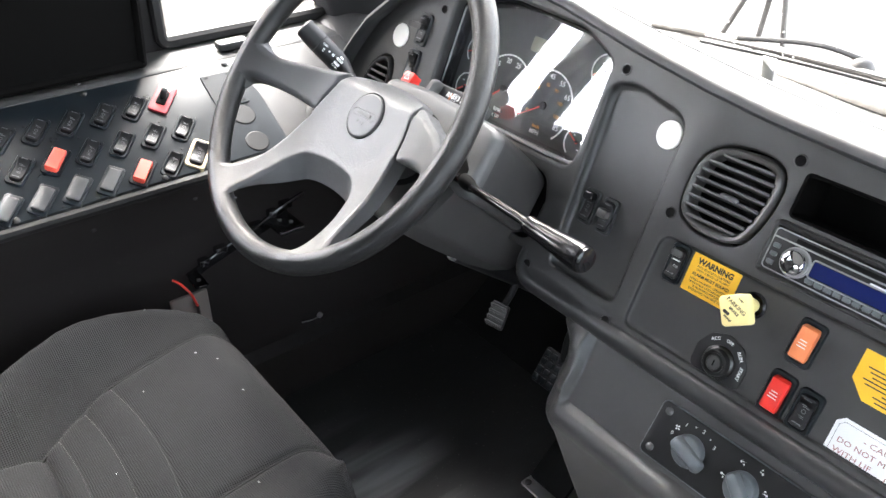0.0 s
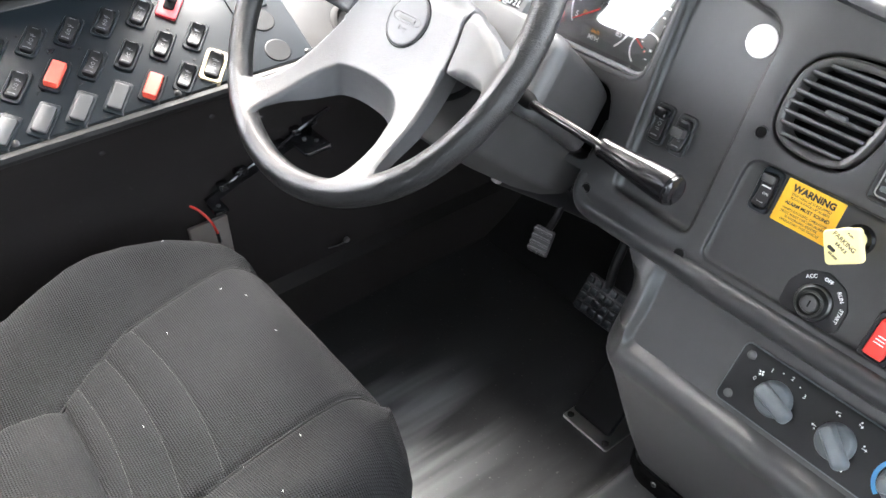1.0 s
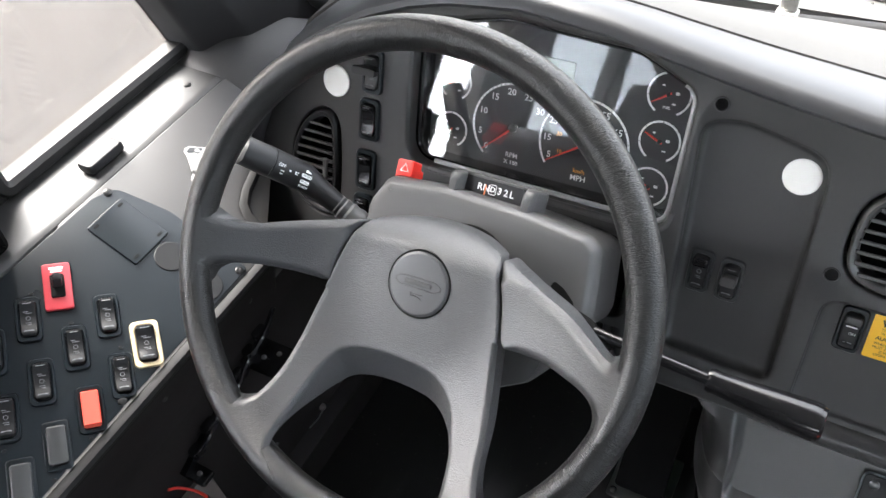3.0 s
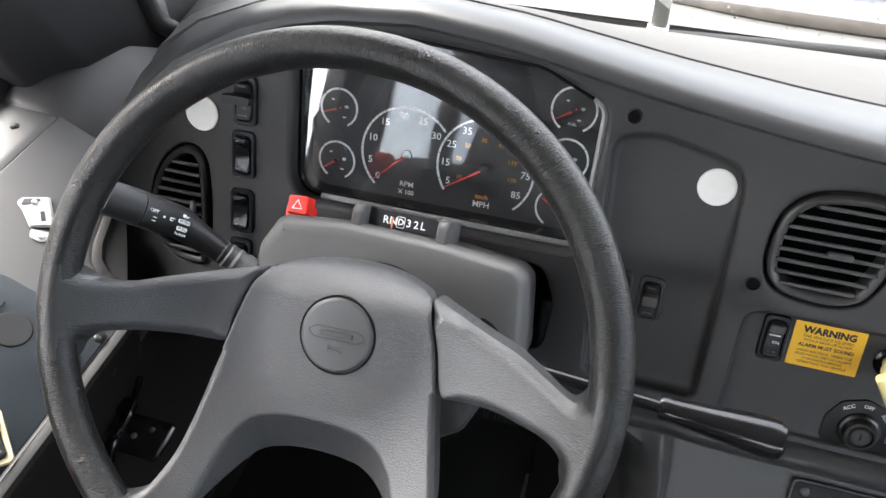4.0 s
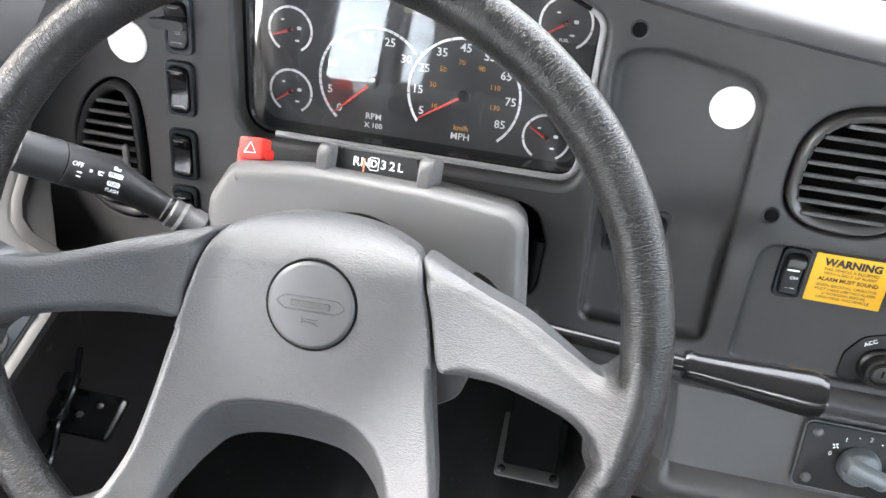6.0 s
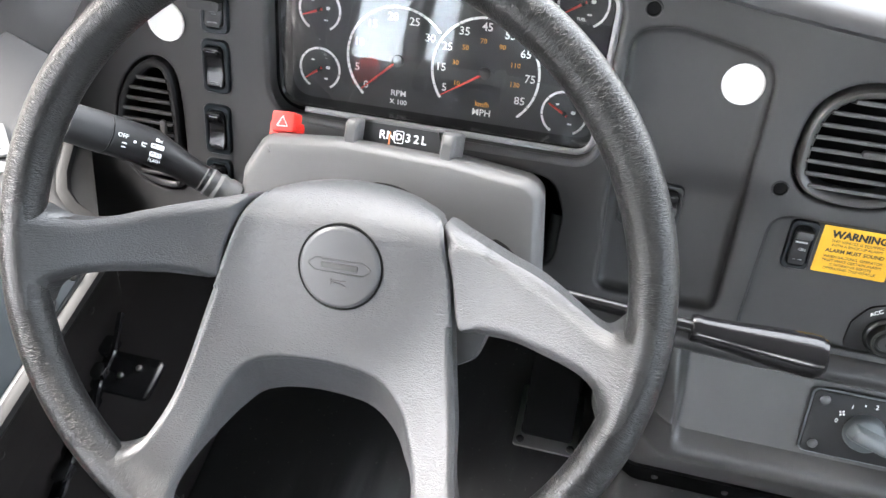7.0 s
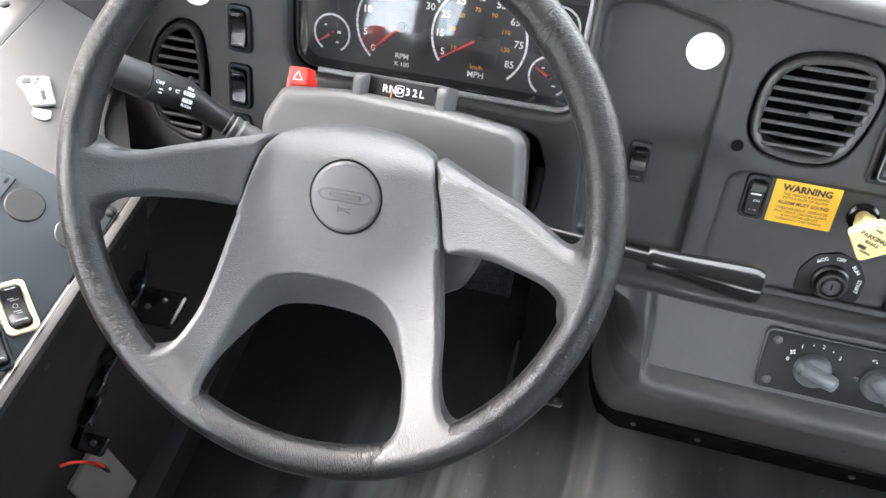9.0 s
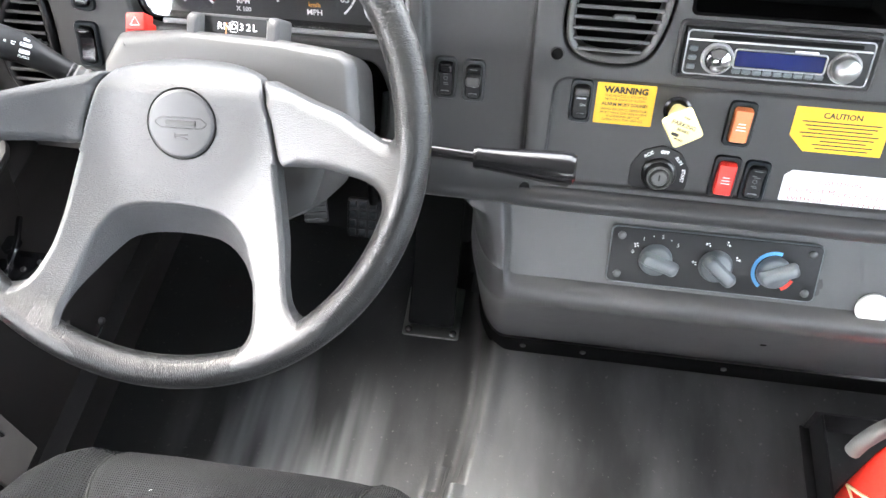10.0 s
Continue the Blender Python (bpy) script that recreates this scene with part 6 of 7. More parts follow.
slab(bm, rounded([(0.084, -0.008), (0.113, -0.008), (0.112, 0.012), (0.100, 0.0215), (0.088, 0.027)], [0.008, 0.006, 0.006, 0.01, 0.006], 4), -0.0900, -0.0869, 0)
part("lever_slot_shade", bm, DEEP, col, "black patch painting the dark slot of the gear lever")
# flank of the same shroud, coloured darker to hold the shade on it
bm = bmesh.new()
loft(bm, [[(x * s, y * s + dy, z) for x, y in upper] for z, s, dy in ((-0.105, 0.97, 0.0), (-0.1065, 0.992, 0.0), (-0.110, 0.992, 0.001), (-0.125, 0.972, 0.002), (-0.16, 0.955, 0.003), (-0.20, 0.94, 0.003), (-0.23, 0.90, 0.003))])
part("shroud_flank", bm, DASH, col, "flank of the shroud with shade put into its colour")
bm = bmesh.new()
lowl = rounded([(-0.10, 0.0), (-0.085, -0.075), (-0.05, -0.098), (0.05, -0.098), (0.09, -0.075), (0.112, 0.0)], 0.02, 4)
loft(bm, [[(x * s, y * s, z) for x, y in lowl] for z, s in ((-0.092, 0.92), (-0.096, 0.98), (-0.104, 1.0), (-0.16, 0.98), (-0.26, 0.9), (-0.32, 0.8))])
part("lower_shroud", bm, CONSOLE, col, "dark lower shroud")
bm = bmesh.new()
turned(bm, [(0.035, -0.36), (0.035, -0.1), (0.046, -0.09), (0.046, -0.045), (0.040, -0.040)], 28)
part("column_tube", bm, BLACK, col)
bm = bmesh.new()
tube(bm, [(-0.02, -0.08, -0.3), (-0.03, -0.06, -0.5), (-0.03, -0.05, -0.62)], 0.018, 14)
part("column_shaft", bm, BLACK, col)
gear = thing("gear_indicator", HM, "grey gear indicator with white letters on black", "gear indicator")
for x in (-0.0365, 0.0410):
    bm = bmesh.new()
    loft(bm, [[(px, py, z) for px, py in rrect(w, h, 0.0035, 4, x, y)] for z, w, h, y in ((-0.135, 0.0125, 0.030, 0.0835), (-0.103, 0.0120, 0.030, 0.0835), (-0.0965, 0.0105, 0.027, 0.0825), (-0.0935, 0.0070, 0.021, 0.0805))])
    part("post", bm, SHROUD, gear)
bm = bmesh.new()
block(bm, (0.074, 0.003, 0.022), (0.002, 0.0975, -0.123), 0.001)
part("hood", bm, SHROUD, gear)
bm = bmesh.new()
slab(bm, rounded([(-0.034, 0.070), (0.029, 0.070), (0.0345, 0.083), (0.0300, 0.0965), (-0.034, 0.0965)], 0.001, 2), -0.116, -0.1105, 0)
part("display", bm, BLACK, gear)
for txt, x in (("R", -0.0150), ("N", -0.0082), ("D", -0.0012), ("3", 0.0062), ("2", 0.0129), ("L", 0.0192)):
    lettering(txt, 0.0094 if txt != "D" else 0.0076, PRINT, gear, (x, 0.0880, -0.1104), wide=1.0, bold=0.00012)
bm = bmesh.new()
lp = rrect(0.0070, 0.0094, 0.001, 3, -0.0012, 0.0880)
tube(bm, [(x, y, -0.1103) for x, y in lp + lp[:1]], 0.0003, 5)
part("box", bm, PRINT, gear)
bm = bmesh.new()
slab(bm, rrect(0.0012, 0.0125, 0.0004, 2, -0.0088, 0.0850), -0.1103, -0.1098, 0)
part("pointer", bm, ORANGE, gear)
haz = thing("hazard_switch", HM @ pose(-0.0975, 0.0850, -0.114, -5, 0, 3), "red hazard switch with a white triangle", "switch")
bm = bmesh.new()
block(bm, (0.0195, 0.0165, 0.018), (0, 0, 0), 0.0015)
part("cap", bm, RED, haz)
bm = bmesh.new()
loft(bm, [[(x + d, y - 0.006, z) for x, y in rrect(w, 0.014, 0.003, 3)] for z, w, d in ((-0.012, 0.026, -0.002), (0.0, 0.024, -0.002), (0.003, 0.020, 0.0))])
part("base", bm, RED, haz)
bm = bmesh.new()
tri_ = [(-0.0045, -0.0035), (0.0045, -0.0035), (0, 0.0045)]
tube(bm, [(x, y, 0.0090) for x, y in tri_ + tri_[:1]], 0.0006, 5)
part("triangle", bm, PRINT, haz)

stalk = thing("indicator_stalk", Matrix(), "black indicator and wiper stalk with white symbols", "control stalk")
tip, bend, root = Vector((-0.2225, 0.0480, 0.7500)), Vector((-0.1830, 0.0790, 0.7000)), Vector((-0.1400, 0.0800, 0.6660))
bm = bmesh.new()
tube(bm, [tip, tip * 0.97 + bend * 0.03, tip * 0.55 + bend * 0.45, tip * 0.54 + bend * 0.46, tip * 0.53 + bend * 0.47, bend * 0.92 + tip * 0.08, bend, bend * 0.6 + root * 0.4, root], [0.0120, 0.0146, 0.0155, 0.0146, 0.0153, 0.0150, 0.0146, 0.0118, 0.0102], 24)
part("arm", bm, BLACK, stalk)
bm = bmesh.new()
tube(bm, [root + (root - bend) * t for t in (-0.3, -0.2, -0.15, -0.1, 0, 0.05, 0.15, 0.2, 0.35)], [0.009, 0.0112, 0.0100, 0.0118, 0.0108, 0.0124, 0.0114, 0.0128, 0.0125], 16)
part("boot", bm, SHROUD, stalk, "ribbed rubber boot")
axis = (bend - tip).normalized()
up_ = Vector((0.404, -0.336, 0.408))
up_ = (up_ - axis * up_.dot(axis)).normalized()
KM = frame_of(tip + up_ * 0.0157, axis, up_.cross(axis))
def marks(rows, txts):
    for x, y, w, h in rows:
        bm = bmesh.new()
        slab(bm, rrect(w, h, min(w, h) * 0.3, 2, x, y), -0.0012, 0.0, 0, KM)
        part("symbol", bm, PRINT, stalk, smooth=0)
    for txt, x, y, s, c in txts:
        ob = lettering(txt, s, c, stalk, (x, y, 0.0003), turn=0)
        ob.data.transform(KM)
marks([(0.0662, 0.0063, 0.0022, 0.0026), (0.069, 0.0063, 0.0026, 0.0008), (0.069, 0.0052, 0.0026, 0.0005), (0.0675, 0.0014, 0.0105, 0.0036), (0.0675, -0.0050, 0.0092, 0.0036), (0.0567, 0.0012, 0.004, 0.0007), (0.0552, 0.0002, 0.0007, 0.0022), (0.0567, -0.001, 0.0028, 0.0007), (0.0495, 0.0, 0.002, 0.002), (0.042, -0.003, 0.0035, 0.0008), (0.042, -0.006, 0.003, 0.0008)],
      [("OFF", 0.0395, 0.002, 0.0046, PRINT), ("PUSH", 0.0675, 0.0014, 0.0036, INK), ("PULL", 0.0675, -0.0050, 0.0036, INK), ("FLASH", 0.0672, -0.0098, 0.0036, PRINT)])

lever = thing("gear_lever", Matrix(), "black gear lever with slim shaft and glossy grip", "lever")
bm = bmesh.new()
tube(bm, [(0.07, 0.07, 0.640), (0.13, 0.056, 0.645), (0.19, 0.049, 0.648), (0.245, 0.045, 0.648)], 0.0052, 12, 4)
part("shaft", bm, GLOSSY, lever, "glossy black shaft")
bm = bmesh.new()
tube(bm, [(0.112, 0.064, 0.642), (0.120, 0.060, 0.644), (0.130, 0.057, 0.645), (0.138, 0.055, 0.645)], [0.0085, 0.009, 0.0085, 0.006], 14)
part("boot", bm, DEEP, lever, "dark rubber boot")
bm = bmesh.new()
tube(bm, [(0.240, 0.045, 0.648), (0.2405, 0.045, 0.648), (0.244, 0.045, 0.648), (0.248, 0.0448, 0.648), (0.27, 0.0435, 0.648), (0.30, 0.042, 0.648), (0.32, 0.041, 0.648), (0.3265, 0.0405, 0.648), (0.3268, 0.0405, 0.648), (0.330, 0.040, 0.648), (0.331, 0.040, 0.648)], [0.006, 0.0095, 0.0105, 0.0098, 0.0115, 0.0142, 0.0155, 0.0152, 0.0138, 0.0135, 0.011], 24)
part("grip", bm, GLOSSY, lever, "glossy black tapered grip")

# ---- seat ----
seat = thing("driver_seat", pose(0.03, -0.35, 0), "dark grey fabric driver's seat with curved stitching", "seat")
# half width of the cushion by depth, the front at the top of the table
HALF = [(-0.60, 0.20), (-0.451, 0.216), (-0.408, 0.240), (-0.37, 0.257), (-0.337, 0.268), (-0.30, 0.269), (-0.25, 0.259), (-0.215, 0.240), (-0.192, 0.215), (-0.174, 0.18), (-0.163, 0.14), (-0.157, 0.09)]
SEAM_L = [(-0.60, 0.045), (-0.45, -0.045), (-0.432, -0.060), (-0.397, -0.086), (-0.346, -0.117), (-0.254, -0.136), (-0.206, -0.144), (-0.15, -0.148)]
SEAM_R = [(-0.60, 0.10), (-0.45, 0.138), (-0.37, 0.138), (-0.31, 0.131), (-0.25, 0.127), (-0.19, 0.126), (-0.15, 0.138)]
SEAM_L[0] = (-0.60, -0.02)


def arc_y(c, x):
    return c - 0.9 * x * x


ARCS = (-0.332, -0.375, -0.4165, -0.440)


def cushion(x, y):
    """The height of the cushion at x across (from its middle) and y ahead (in the cabin)."""
    hw = curve_at(HALF, y)
    a, b = curve_at(SEAM_L, y), curve_at(SEAM_R, y)
    z = 0.404 - 0.012 * max(0, (-0.25 - y) / 0.2)
    out = max(0.0, (a - x) / max(a + hw, 0.02)) if x < a else max(0.0, (x - b) / max(hw - b, 0.02))
    z += (0.016 + 0.03 * max(0, min(1, (-0.22 - y) / 0.15))) * math.sin(min(1.0, out * 1.3) * math.pi / 2) ** 1.6
    d = min(hw - abs(x), (-0.157 - y) * 1.0)
    if d < 0.065:
        z -= 0.062 * (1 - max(d, 0) / 0.065) ** 2.2
    for s_ in (a, b):
        z -= 0.0045 * math.exp(-(((x - s_) / 0.0045) ** 2))
    if a < x < b:
        for k, c in enumerate(ARCS):
            w = (0.003, 0.003, 0.004, 0.008)[k]
            z -= w * 0.7 * math.exp(-(((y - arc_y(c, x)) / 0.0045) ** 2))
            z += 0.003 * math.exp(-(((y - arc_y(c, x) - 0.02) / 0.014) ** 2)) if k else 0
        z += 0.03 * max(0.0, min(1.0, (arc_y(ARCS[-1], x) - y) / 0.05)) ** 0.6
    return z + 0.0012 * noise.noise((x * 22, y * 22, 3))


bm, rows = bmesh.new(), []
NX, NY = 150, 130
for j in range(NY + 1):
    y = -0.60 + (0.60 - 0.157) * (1 - (1 - j / NY) ** 1.0)
    hw = curve_at(HALF, y)
    rows.append([(u * hw, y + 0.35, cushion(u * hw, y)) for u in (-1 + 2 * i / NX for i in range(NX + 1))])
sheet(bm, rows)
rim_ = rows[0] + [rows[j][NX] for j in range(1, NY + 1)] + rows[NY][-2::-1] + [rows[NY - j][0] for j in range(1, NY)]
sk = [rim_, [(x * 1.015, y * 1.015, z - 0.02) for x, y, z in rim_], [(x, y, 0.29) for x, y, z in rim_], [(x * 0.94, y * 0.94, 0.27) for x, y, z in rim_]]
loft(bm, sk, ends=False)
bmesh.ops.remove_doubles(bm, verts=bm.verts, dist=0.0003)
part("cushion", bm, FABRIC, seat, "woven fabric cushion with side bolsters", smooth=60)
for table in (SEAM_L, SEAM_R):
    bm = bmesh.new()
    pts = [(curve_at(table, y), y + 0.35, cushion(curve_at(table, y), y) + 0.0008) for y in (-0.46 + 0.285 * k / 60 for k in range(61))]
    tube(bm, pts, 0.0013, 6)
    part("seam", bm, PIPING, seat)
for c in ARCS[:3]:
    bm = bmesh.new()
    a, b = curve_at(SEAM_L, c) + 0.004, curve_at(SEAM_R, c) - 0.004
    n = int((b - a) / 0.0032)
    for k in range(n):
        pts = []
        for x in (a + (b - a) * k / n, a + (b - a) * (k + 0.62) / n):
            y = arc_y(c, x)
            pts.append((x, y + 0.35, cushion(x, y) + 0.0004))
        tube(bm, pts, 0.00032, 4)
    ob = part("stitching", bm, STITCH, seat)
    ob["kind"] = "stuff"
for k in range(9):
    x, y = random.uniform(-0.22, 0.22), random.uniform(-0.45, -0.18)
    if abs(x) > curve_at(HALF, y) - 0.03:
        continue
    q = random.uniform(0, 3.1)
    dx, dy = 0.0014 * math.cos(q), 0.0014 * math.sin(q)
    bm = bmesh.new()
    tube(bm, [(x - dx, y + 0.35 - dy, cushion(x, y) + 0.0006), (x, y + 0.35, cushion(x, y) + 0.0013), (x + dx, y + 0.35 + dy, cushion(x + dx, y + dy) + 0.0005)], 0.00028, 4)
    part("lint", bm, PAPER, seat, "white fleck of lint")
bm, rows = bmesh.new(), []
for j in range(40):
    t = j / 39
    z = 0.40 + 0.62 * t
    row = []
    for i in range(41):
        u = -1 + 2 * i / 40
        w = 0.25 * (1 - 0.18 * t**2) * (0.86 + 0.14 * min(1, t * 6))
        row.append((u * w, -0.165 - 0.16 * t + 0.05 * abs(u) ** 2.5 - 0.09 * max(0, abs(u) - 0.8) ** 1.5 * 5 - 0.05 * (1 - min(1, t * 7)) ** 2, z))
    rows.append(row)
sheet(bm, rows)
sheet(bm, [[(x * 0.98, -0.30 - 0.16 * j / 39, z) for x, y, z in rows[j]] for j in range(40)])
loft(bm, [[rows[0][0], *rows[0][1:]], [(x, -0.30, z) for x, y, z in rows[0]]], closed=False)
loft(bm, [[r[0] for r in rows], [(r[0][0] * 0.98, -0.30 - 0.16 * j / 39, r[0][2]) for j, r in enumerate(rows)]], closed=False)
loft(bm, [[r[-1] for r in rows], [(r[-1][0] * 0.98, -0.30 - 0.16 * j / 39, r[-1][2]) for j, r in enumerate(rows)]], closed=False)
part("backrest", bm, FABRIC, seat, "woven fabric backrest")
bm = bmesh.new()
block(bm, (0.36, 0.30, 0.06), (0, -0.05, 0.24), 0.01)
block(bm, (0.30, 0.26, 0.22), (0, -0.06, 0.11), 0.01)
part("pedestal", bm, BLACK, seat, "black seat pedestal")

# ---- pedals ----
acc = thing("accelerator_pedal", pose(0.1485, 0.235, 0.0), "black accelerator pedal on a steel floor plate", "pedal")
bm = bmesh.new()
slab(bm, rounded([(-0.048, -0.018), (0.048, -0.018), (0.048, 0.085), (-0.048, 0.085)], 0.006), 0, 0.004, 0.001)
part("floor_plate", bm, STEEL, acc, "worn steel floor plate")
for x in (-0.038, 0.038):
    bm = bmesh.new()
    turned(bm, [(0.006, 0.004), (0.006, 0.006), (0.003, 0.0085), (0.001, 0.0086)], 12, pose(x, -0.008, 0))
    part("bolt", bm, SCREW, acc)
bm = bmesh.new()
block(bm, (0.076, 0.235, 0.014), (0, 0.110, 0), 0.004, pose(0, 0.002, 0.022, 42, 0, 0))
part("treadle", bm, DEEP, acc, "black rubber treadle")
bm = bmesh.new()
block(bm, (0.05, 0.03, 0.03), (0, 0.02, 0.015), 0.004)
part("hinge", bm, BLACK, acc)
brk = thing("brake_pedal", pose(0.035, 0.36, 0.125, 55, 0, 0) @ Matrix.Scale(0.8, 4), "black brake pedal with a raised grid tread", "pedal")
bm = bmesh.new()
block(bm, (0.11, 0.085, 0.014), (0, 0, 0), 0.004)
part("pad", bm, BLACK, brk)
for i in range(5):
    for j in range(4):
        bm = bmesh.new()
        block(bm, (0.015, 0.014, 0.006), (-0.042 + 0.021 * i, -0.03 + 0.02 * j, 0.009), 0.0015)
        part("tread", bm, PANEL, brk)
bm = bmesh.new()
tube(bm, [(0, 0.02, -0.005), (0, 0.09, 0.03), (0, 0.22, 0.05)], 0.01, 10, 4)
part("arm", bm, BLACK, brk)
aux = thing("small_pedal", pose(-0.013, 0.25, 0.28, 60, 0, 10), "small grey ribbed pedal pad below the column", "pedal")
bm = bmesh.new()
block(bm, (0.034, 0.042, 0.008), (0, 0, 0), 0.002)
part("pad", bm, DASH, aux)
for k in range(4):
    bm = bmesh.new()
    block(bm, (0.034, 0.004, 0.004), (0, -0.015 + 0.01 * k, 0.005), 0.001)
    part("rib", bm, LOWER, aux)
bm = bmesh.new()
tube(bm, [(0, 0.01, -0.004), (0, 0.06, -0.02), (0, 0.18, 0.0)], 0.006, 8, 4)
part("arm", bm, BLACK, aux)

# ---- small things by the side wall ----
br = thing("black_bracket", Matrix(), "black steel bracket with bolts under the console", "bracket")
bm = bmesh.new()
tube(bm, [(-0.304, -0.15, 0.366), (-0.304, -0.10, 0.385), (-0.302, 0.0, 0.415), (-0.302, 0.03, 0.425)], 0.016, 4, 3, 0.5)
block(bm, (0.066, 0.046, 0.008), (-0.270, 0.008, 0.425), 0.004)
block(bm, (0.034, 0.022, 0.008), (-0.288, -0.14, 0.362), 0.003)
part("bar", bm, GLOSSY, br)
for x, y, z in ((-0.275, 0.004, 0.428), (-0.260, 0.016, 0.428), (-0.286, -0.14, 0.365)):
    bm = bmesh.new()
    turned(bm, [(0.0035, 0), (0.0035, 0.003), (0.0015, 0.004)], 8, pose(x, y, z))
    part("bolt", bm, DARKSTEEL, br)
harness = thing("wire_harness", Matrix(), "black wires and connectors tied along the steel bracket", "wiring")
for k, (y, z) in enumerate(((-0.125, 0.392), (-0.095, 0.404), (-0.06, 0.414), (-0.03, 0.424), (0.0, 0.437), (0.025, 0.445))):
    bm = bmesh.new()
    block(bm, (0.016, 0.017 + 0.004 * (k % 2), 0.013), (-0.292, y, z), 0.003)
    part("connector", bm, GLOSSY, harness)
bm = bmesh.new()
tube(bm, [(-0.292, -0.13, 0.388), (-0.284, -0.11, 0.402), (-0.290, -0.08, 0.408), (-0.282, -0.045, 0.424), (-0.290, -0.01, 0.432), (-0.283, 0.02, 0.450), (-0.296, 0.06, 0.452)], 0.0035, 8, 5)
part("wire", bm, GLOSSY, harness)
bm = bmesh.new()
tube(bm, [(-0.304, -0.175, 0.372), (-0.300, -0.165, 0.362), (-0.290, -0.155, 0.345), (-0.286, -0.15, 0.325), (-0.288, -0.148, 0.31)], 0.0019, 8, 5)
wire = thing("red_wire", Matrix(), "short loose red wire with a black sleeve beside the seat", "wire")
part("lead", bm, WIREH, wire)
bm = bmesh.new()
tube(bm, [(-0.2862, -0.1495, 0.322), (-0.2872, -0.1486, 0.314), (-0.2885, -0.1478, 0.304)], 0.0030, 8)
part("sleeve", bm, BLACK, wire, "black rubber sleeve")
bm = bmesh.new()
block(bm, (0.008, 0.062, 0.13), (-0.304, -0.155, 0.27), 0.002)
solo("tan_board", bm, TAN, Matrix(), "tan board fixed to the wall beside the seat", "board")
bm = bmesh.new()
turned(bm, [(0.0055, 0), (0.0055, 0.004), (0.004, 0.006), (0.001, 0.0062)], 10, pose(-0.305, 0.075, 0.19, 0, 90, 0))
tube(bm, [(-0.30, 0.075, 0.19), (-0.296, 0.055, 0.192), (-0.297, 0.035, 0.195)], 0.0012, 6)
solo("wire_clip", bm, STEEL, Matrix(), "small steel clip screw on the dark wall panel", "clip")

# ---- fire extinguisher ----
ext = thing("fire_extinguisher", pose(0.808, 0.0, 0.042), "red fire extinguisher with grey hose in a black floor bracket", "fire extinguisher")
bm = bmesh.new()
turned(bm, [(0.05, 0.0), (0.062, 0.006), (0.064, 0.02), (0.064, 0.15), (0.06, 0.17), (0.045, 0.188), (0.022, 0.197), (0.018, 0.21)], 32, pose(0, -0.02, 0))
part("cylinder", bm, REDPAINT, ext)
bm = bmesh.new()
tube(bm, [(0.02, -0.02, 0.25), (0.035, 0.03, 0.255), (0.0, 0.05, 0.225), (-0.04, 0.045, 0.185), (-0.062, 0.035, 0.155), (-0.068, 0.03, 0.13)], 0.0105, 12, 5)
part("hose", bm, HOSE, ext, "grey rubber hose")
bm = bmesh.new()
tube(bm, [(-0.03, -0.07, 0.165), (-0.058, -0.045, 0.15), (-0.066, -0.02, 0.12), (-0.064, 0.0, 0.09)], 0.0022, 6, 5)
tube(bm, [(-0.02, -0.075, 0.165), (-0.05, -0.06, 0.14), (-0.062, -0.04, 0.11), (-0.064, 0.0, 0.09)], 0.0022, 6, 5)
part("tie", bm, IVORY, ext, "cream plastic tie")
bm = bmesh.new()
block(bm, (0.004, 0.24, 0.055), (-0.069, 0.0, 0.0275), 0.0015)
block(bm, (0.16, 0.004, 0.055), (0.0, 0.118, 0.0275), 0.0015)
block(bm, (0.018, 0.24, 0.004), (-0.076, 0.0, 0.002), 0.0012)
part("bracket", bm, BLACK, ext, "black steel floor bracket")
bm = bmesh.new()
turned(bm, [(0.015, 0.205), (0.02, 0.21), (0.02, 0.225), (0.008, 0.235)], 16, pose(0, -0.02, 0))
block(bm, (0.02, 0.10, 0.012), (0, -0.04, 0.24), 0.003)
part("valve", bm, BLACK, ext, "black valve head and handle")

# ---- outside the windscreen ----
for pts, arm in (([(-0.02, 0.70, 0.655), (0.12, 0.722, 0.657), (0.30, 0.755, 0.652), (0.62, 0.79, 0.645)], [(0.02, 0.745, 0.662), (0.13, 0.80, 0.668), (0.20, 0.83, 0.655)]),
                 ([(0.78, 0.71, 0.655), (0.95, 0.735, 0.655), (1.15, 0.755, 0.65), (1.4, 0.77, 0.64)], [(0.85, 0.75, 0.662), (0.95, 0.80, 0.668), (1.02, 0.83, 0.655)])):
    wp = thing("wiper", Matrix(), "black wiper parked on the wet windscreen", "wiper", "wipers")
    bm = bmesh.new()
    tube(bm, pts, 0.0032, 8, 6)
    part("blade", bm, BLACK, wp)
    bm = bmesh.new()
    tube(bm, [(x, y + 0.012, z + 0.007) for x, y, z in pts], 0.003, 6, 6)
    part("carrier", bm, STEEL, wp)
    bm = bmesh.new()
    tube(bm, arm, 0.005, 8, 6, 0.6)
    part("arm", bm, BLACK, wp)
    bm = bmesh.new()
    turned(bm, [(0.02, 0), (0.022, 0.012), (0.016, 0.022), (0.006, 0.026)], 16, pose(arm[-1][0], arm[-1][1], 0.632))
    part("pivot", bm, BLACK, wp)
bm = bmesh.new()
tube(bm, [(-0.18, 0.775, 0.632), (0.0, 0.79, 0.642), (0.25, 0.815, 0.640), (0.6, 0.835, 0.634), (1.2, 0.83, 0.62)], 0.008, 8, 6, 0.7)
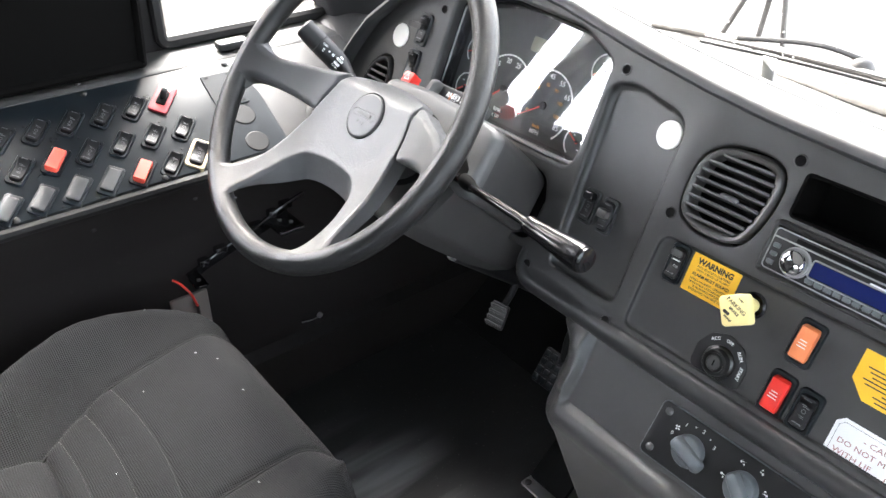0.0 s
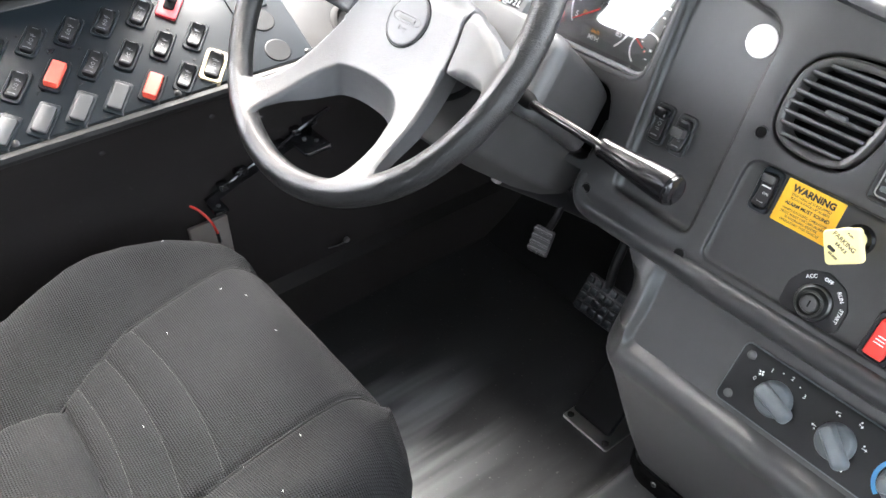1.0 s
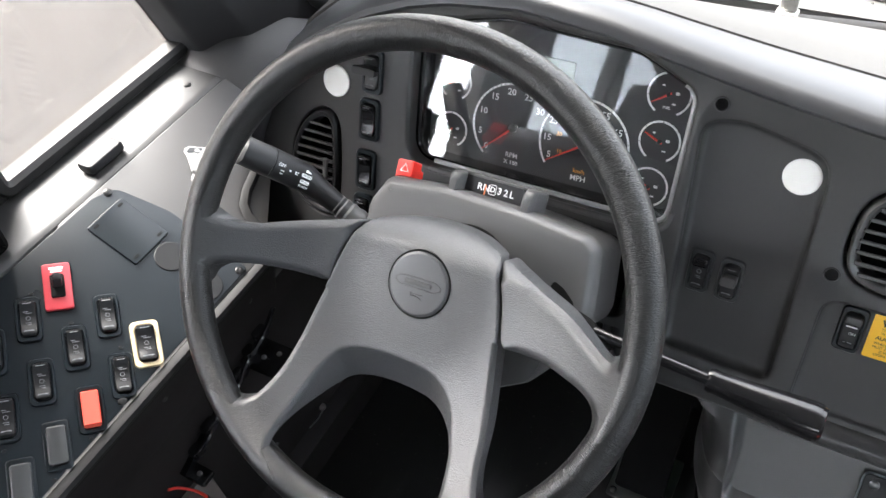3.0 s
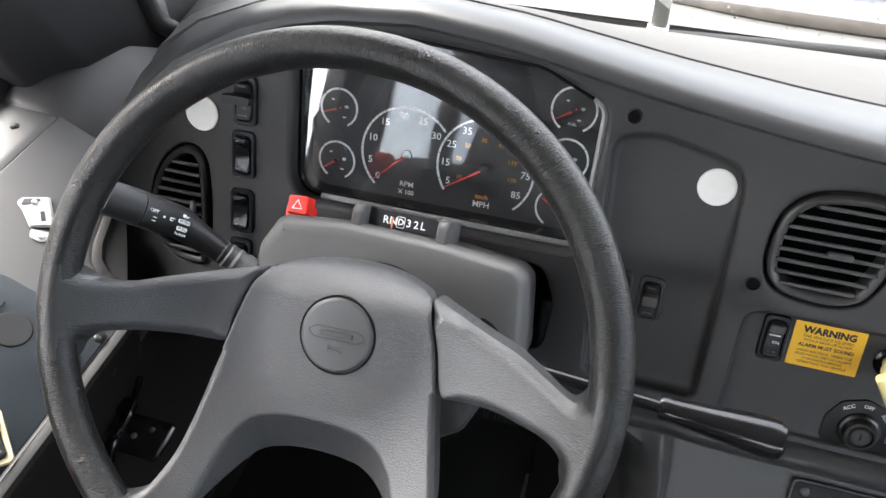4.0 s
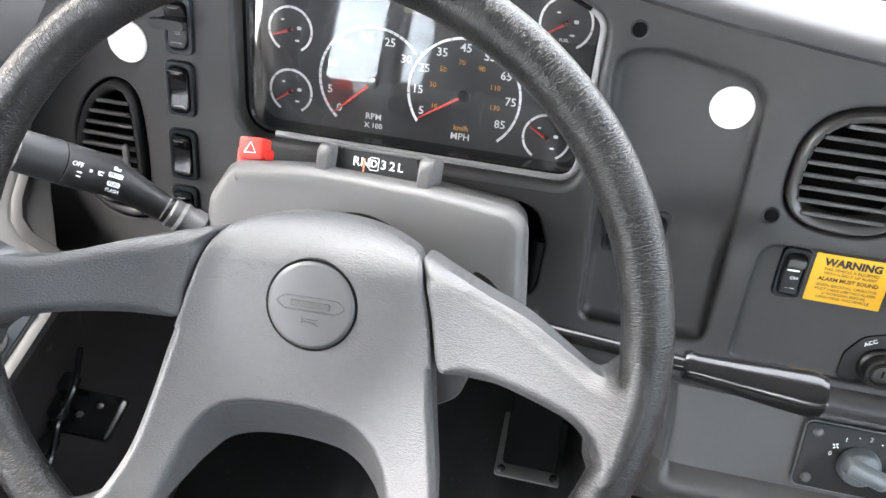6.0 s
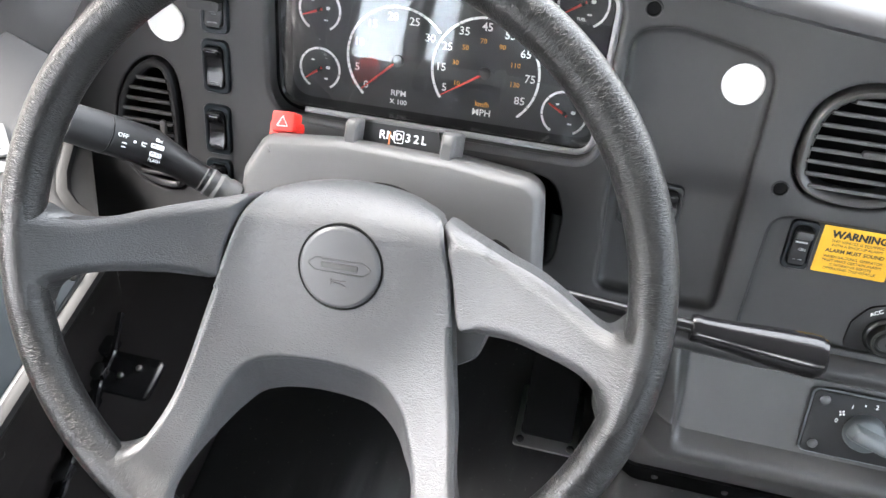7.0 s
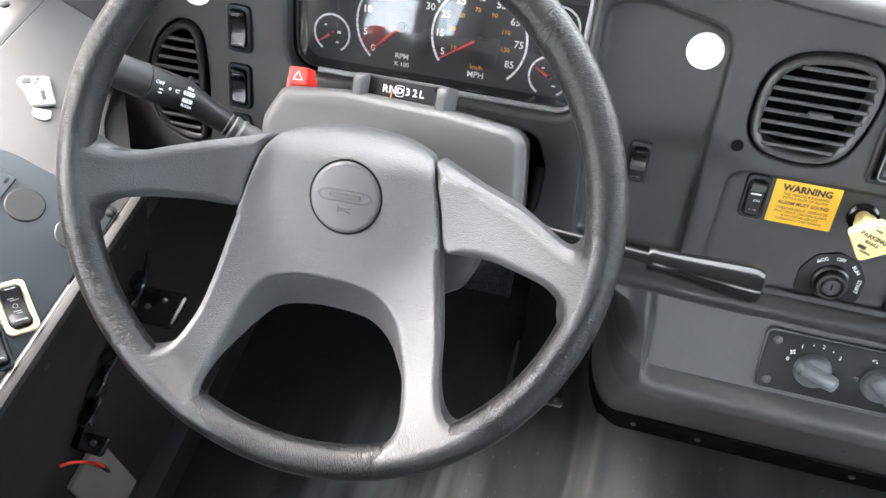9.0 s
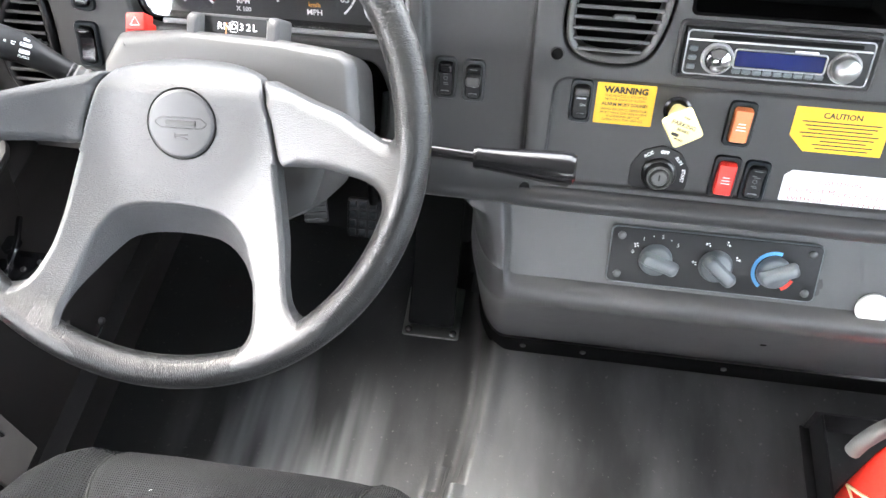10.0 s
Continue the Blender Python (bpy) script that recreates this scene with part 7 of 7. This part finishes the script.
solo("cowl_seal", bm, GRIME, Matrix(), "grimy dark rubber seal between hood and cowl", "trim", kind="structure")
bm = bmesh.new()
tube(bm, [(0.10, 0.705, 0.638), (0.2, 0.695, 0.640), (0.33, 0.682, 0.641), (0.6, 0.675, 0.64), (1.2, 0.675, 0.63)], [0.002, 0.007, 0.011, 0.011, 0.011], 8, 5, 0.6)
solo("windscreen_strip", bm, GRIME, Matrix(), "dirty olive-brown strip at the foot of the windscreen", "trim", kind="structure")
for (x0, z0), (x1, z1) in (((-0.258, 0.537), (-0.226, 0.608)), ((-0.173, 0.543), (-0.166, 0.621)), ((-0.116, 0.552), (-0.129, 0.629))):
    bm = bmesh.new()
    dx = (x1 - x0) / (z1 - z0)
    tube(bm, [(x0 - dx * 0.35, 0.895, z0 - 0.37), (x0 - dx * 0.33, 1.08, z0 - 0.36), (x0 - dx * 0.30, 1.145, z0 - 0.30), (x0, 1.15, z0), (x1, 1.15, z1), (x1 + dx * 0.4, 1.15, z1 + 0.4)], 0.0065, 10)
    solo("mirror_bracket", bm, POLE, Matrix(), "slanted grey metal strut of an outside mirror", "mirror strut", "mirror struts")
bm = bmesh.new()
for k in range(190):
    x, z, r = random.uniform(-0.15, 0.6), 0.645 + 0.3 * random.random() ** 1.8, random.uniform(0.0008, 0.0024)
    turned(bm, [(r, 0), (r * 0.9, r * 0.35), (r * 0.5, r * 0.6), (r * 0.05, r * 0.66)], 8, pose(x, 0.642 - (z - 0.62) * 0.162 + 0.004, z, -81, 0, 0))
solo("raindrops", bm, DROP, Matrix(), "clear raindrops scattered on the windscreen", "raindrops", kind="stuff")
# on the dash top
bm = bmesh.new()
block(bm, (0.022, 0.005, 0.05), (0, 0, 0.02), 0.0015, pose(0.17, 0.603, 0.655, 12, 0, 3))
block(bm, (0.026, 0.016, 0.004), (0.17, 0.60, 0.650), 0.001)
solo("white_clip", bm, WHITE, Matrix(), "small white plastic clip at the foot of the windscreen", "clip")
slots = thing("defroster_vent", Matrix(), "dark slotted defroster vent in the dash top", "air vent")
for k in range(12):
    bm = bmesh.new()
    block(bm, (0.016, 0.009, 0.003), (0.345 + 0.021 * k, 0.577, 0.6555), 0.001)
    part("slot", bm, DEEP, slots)
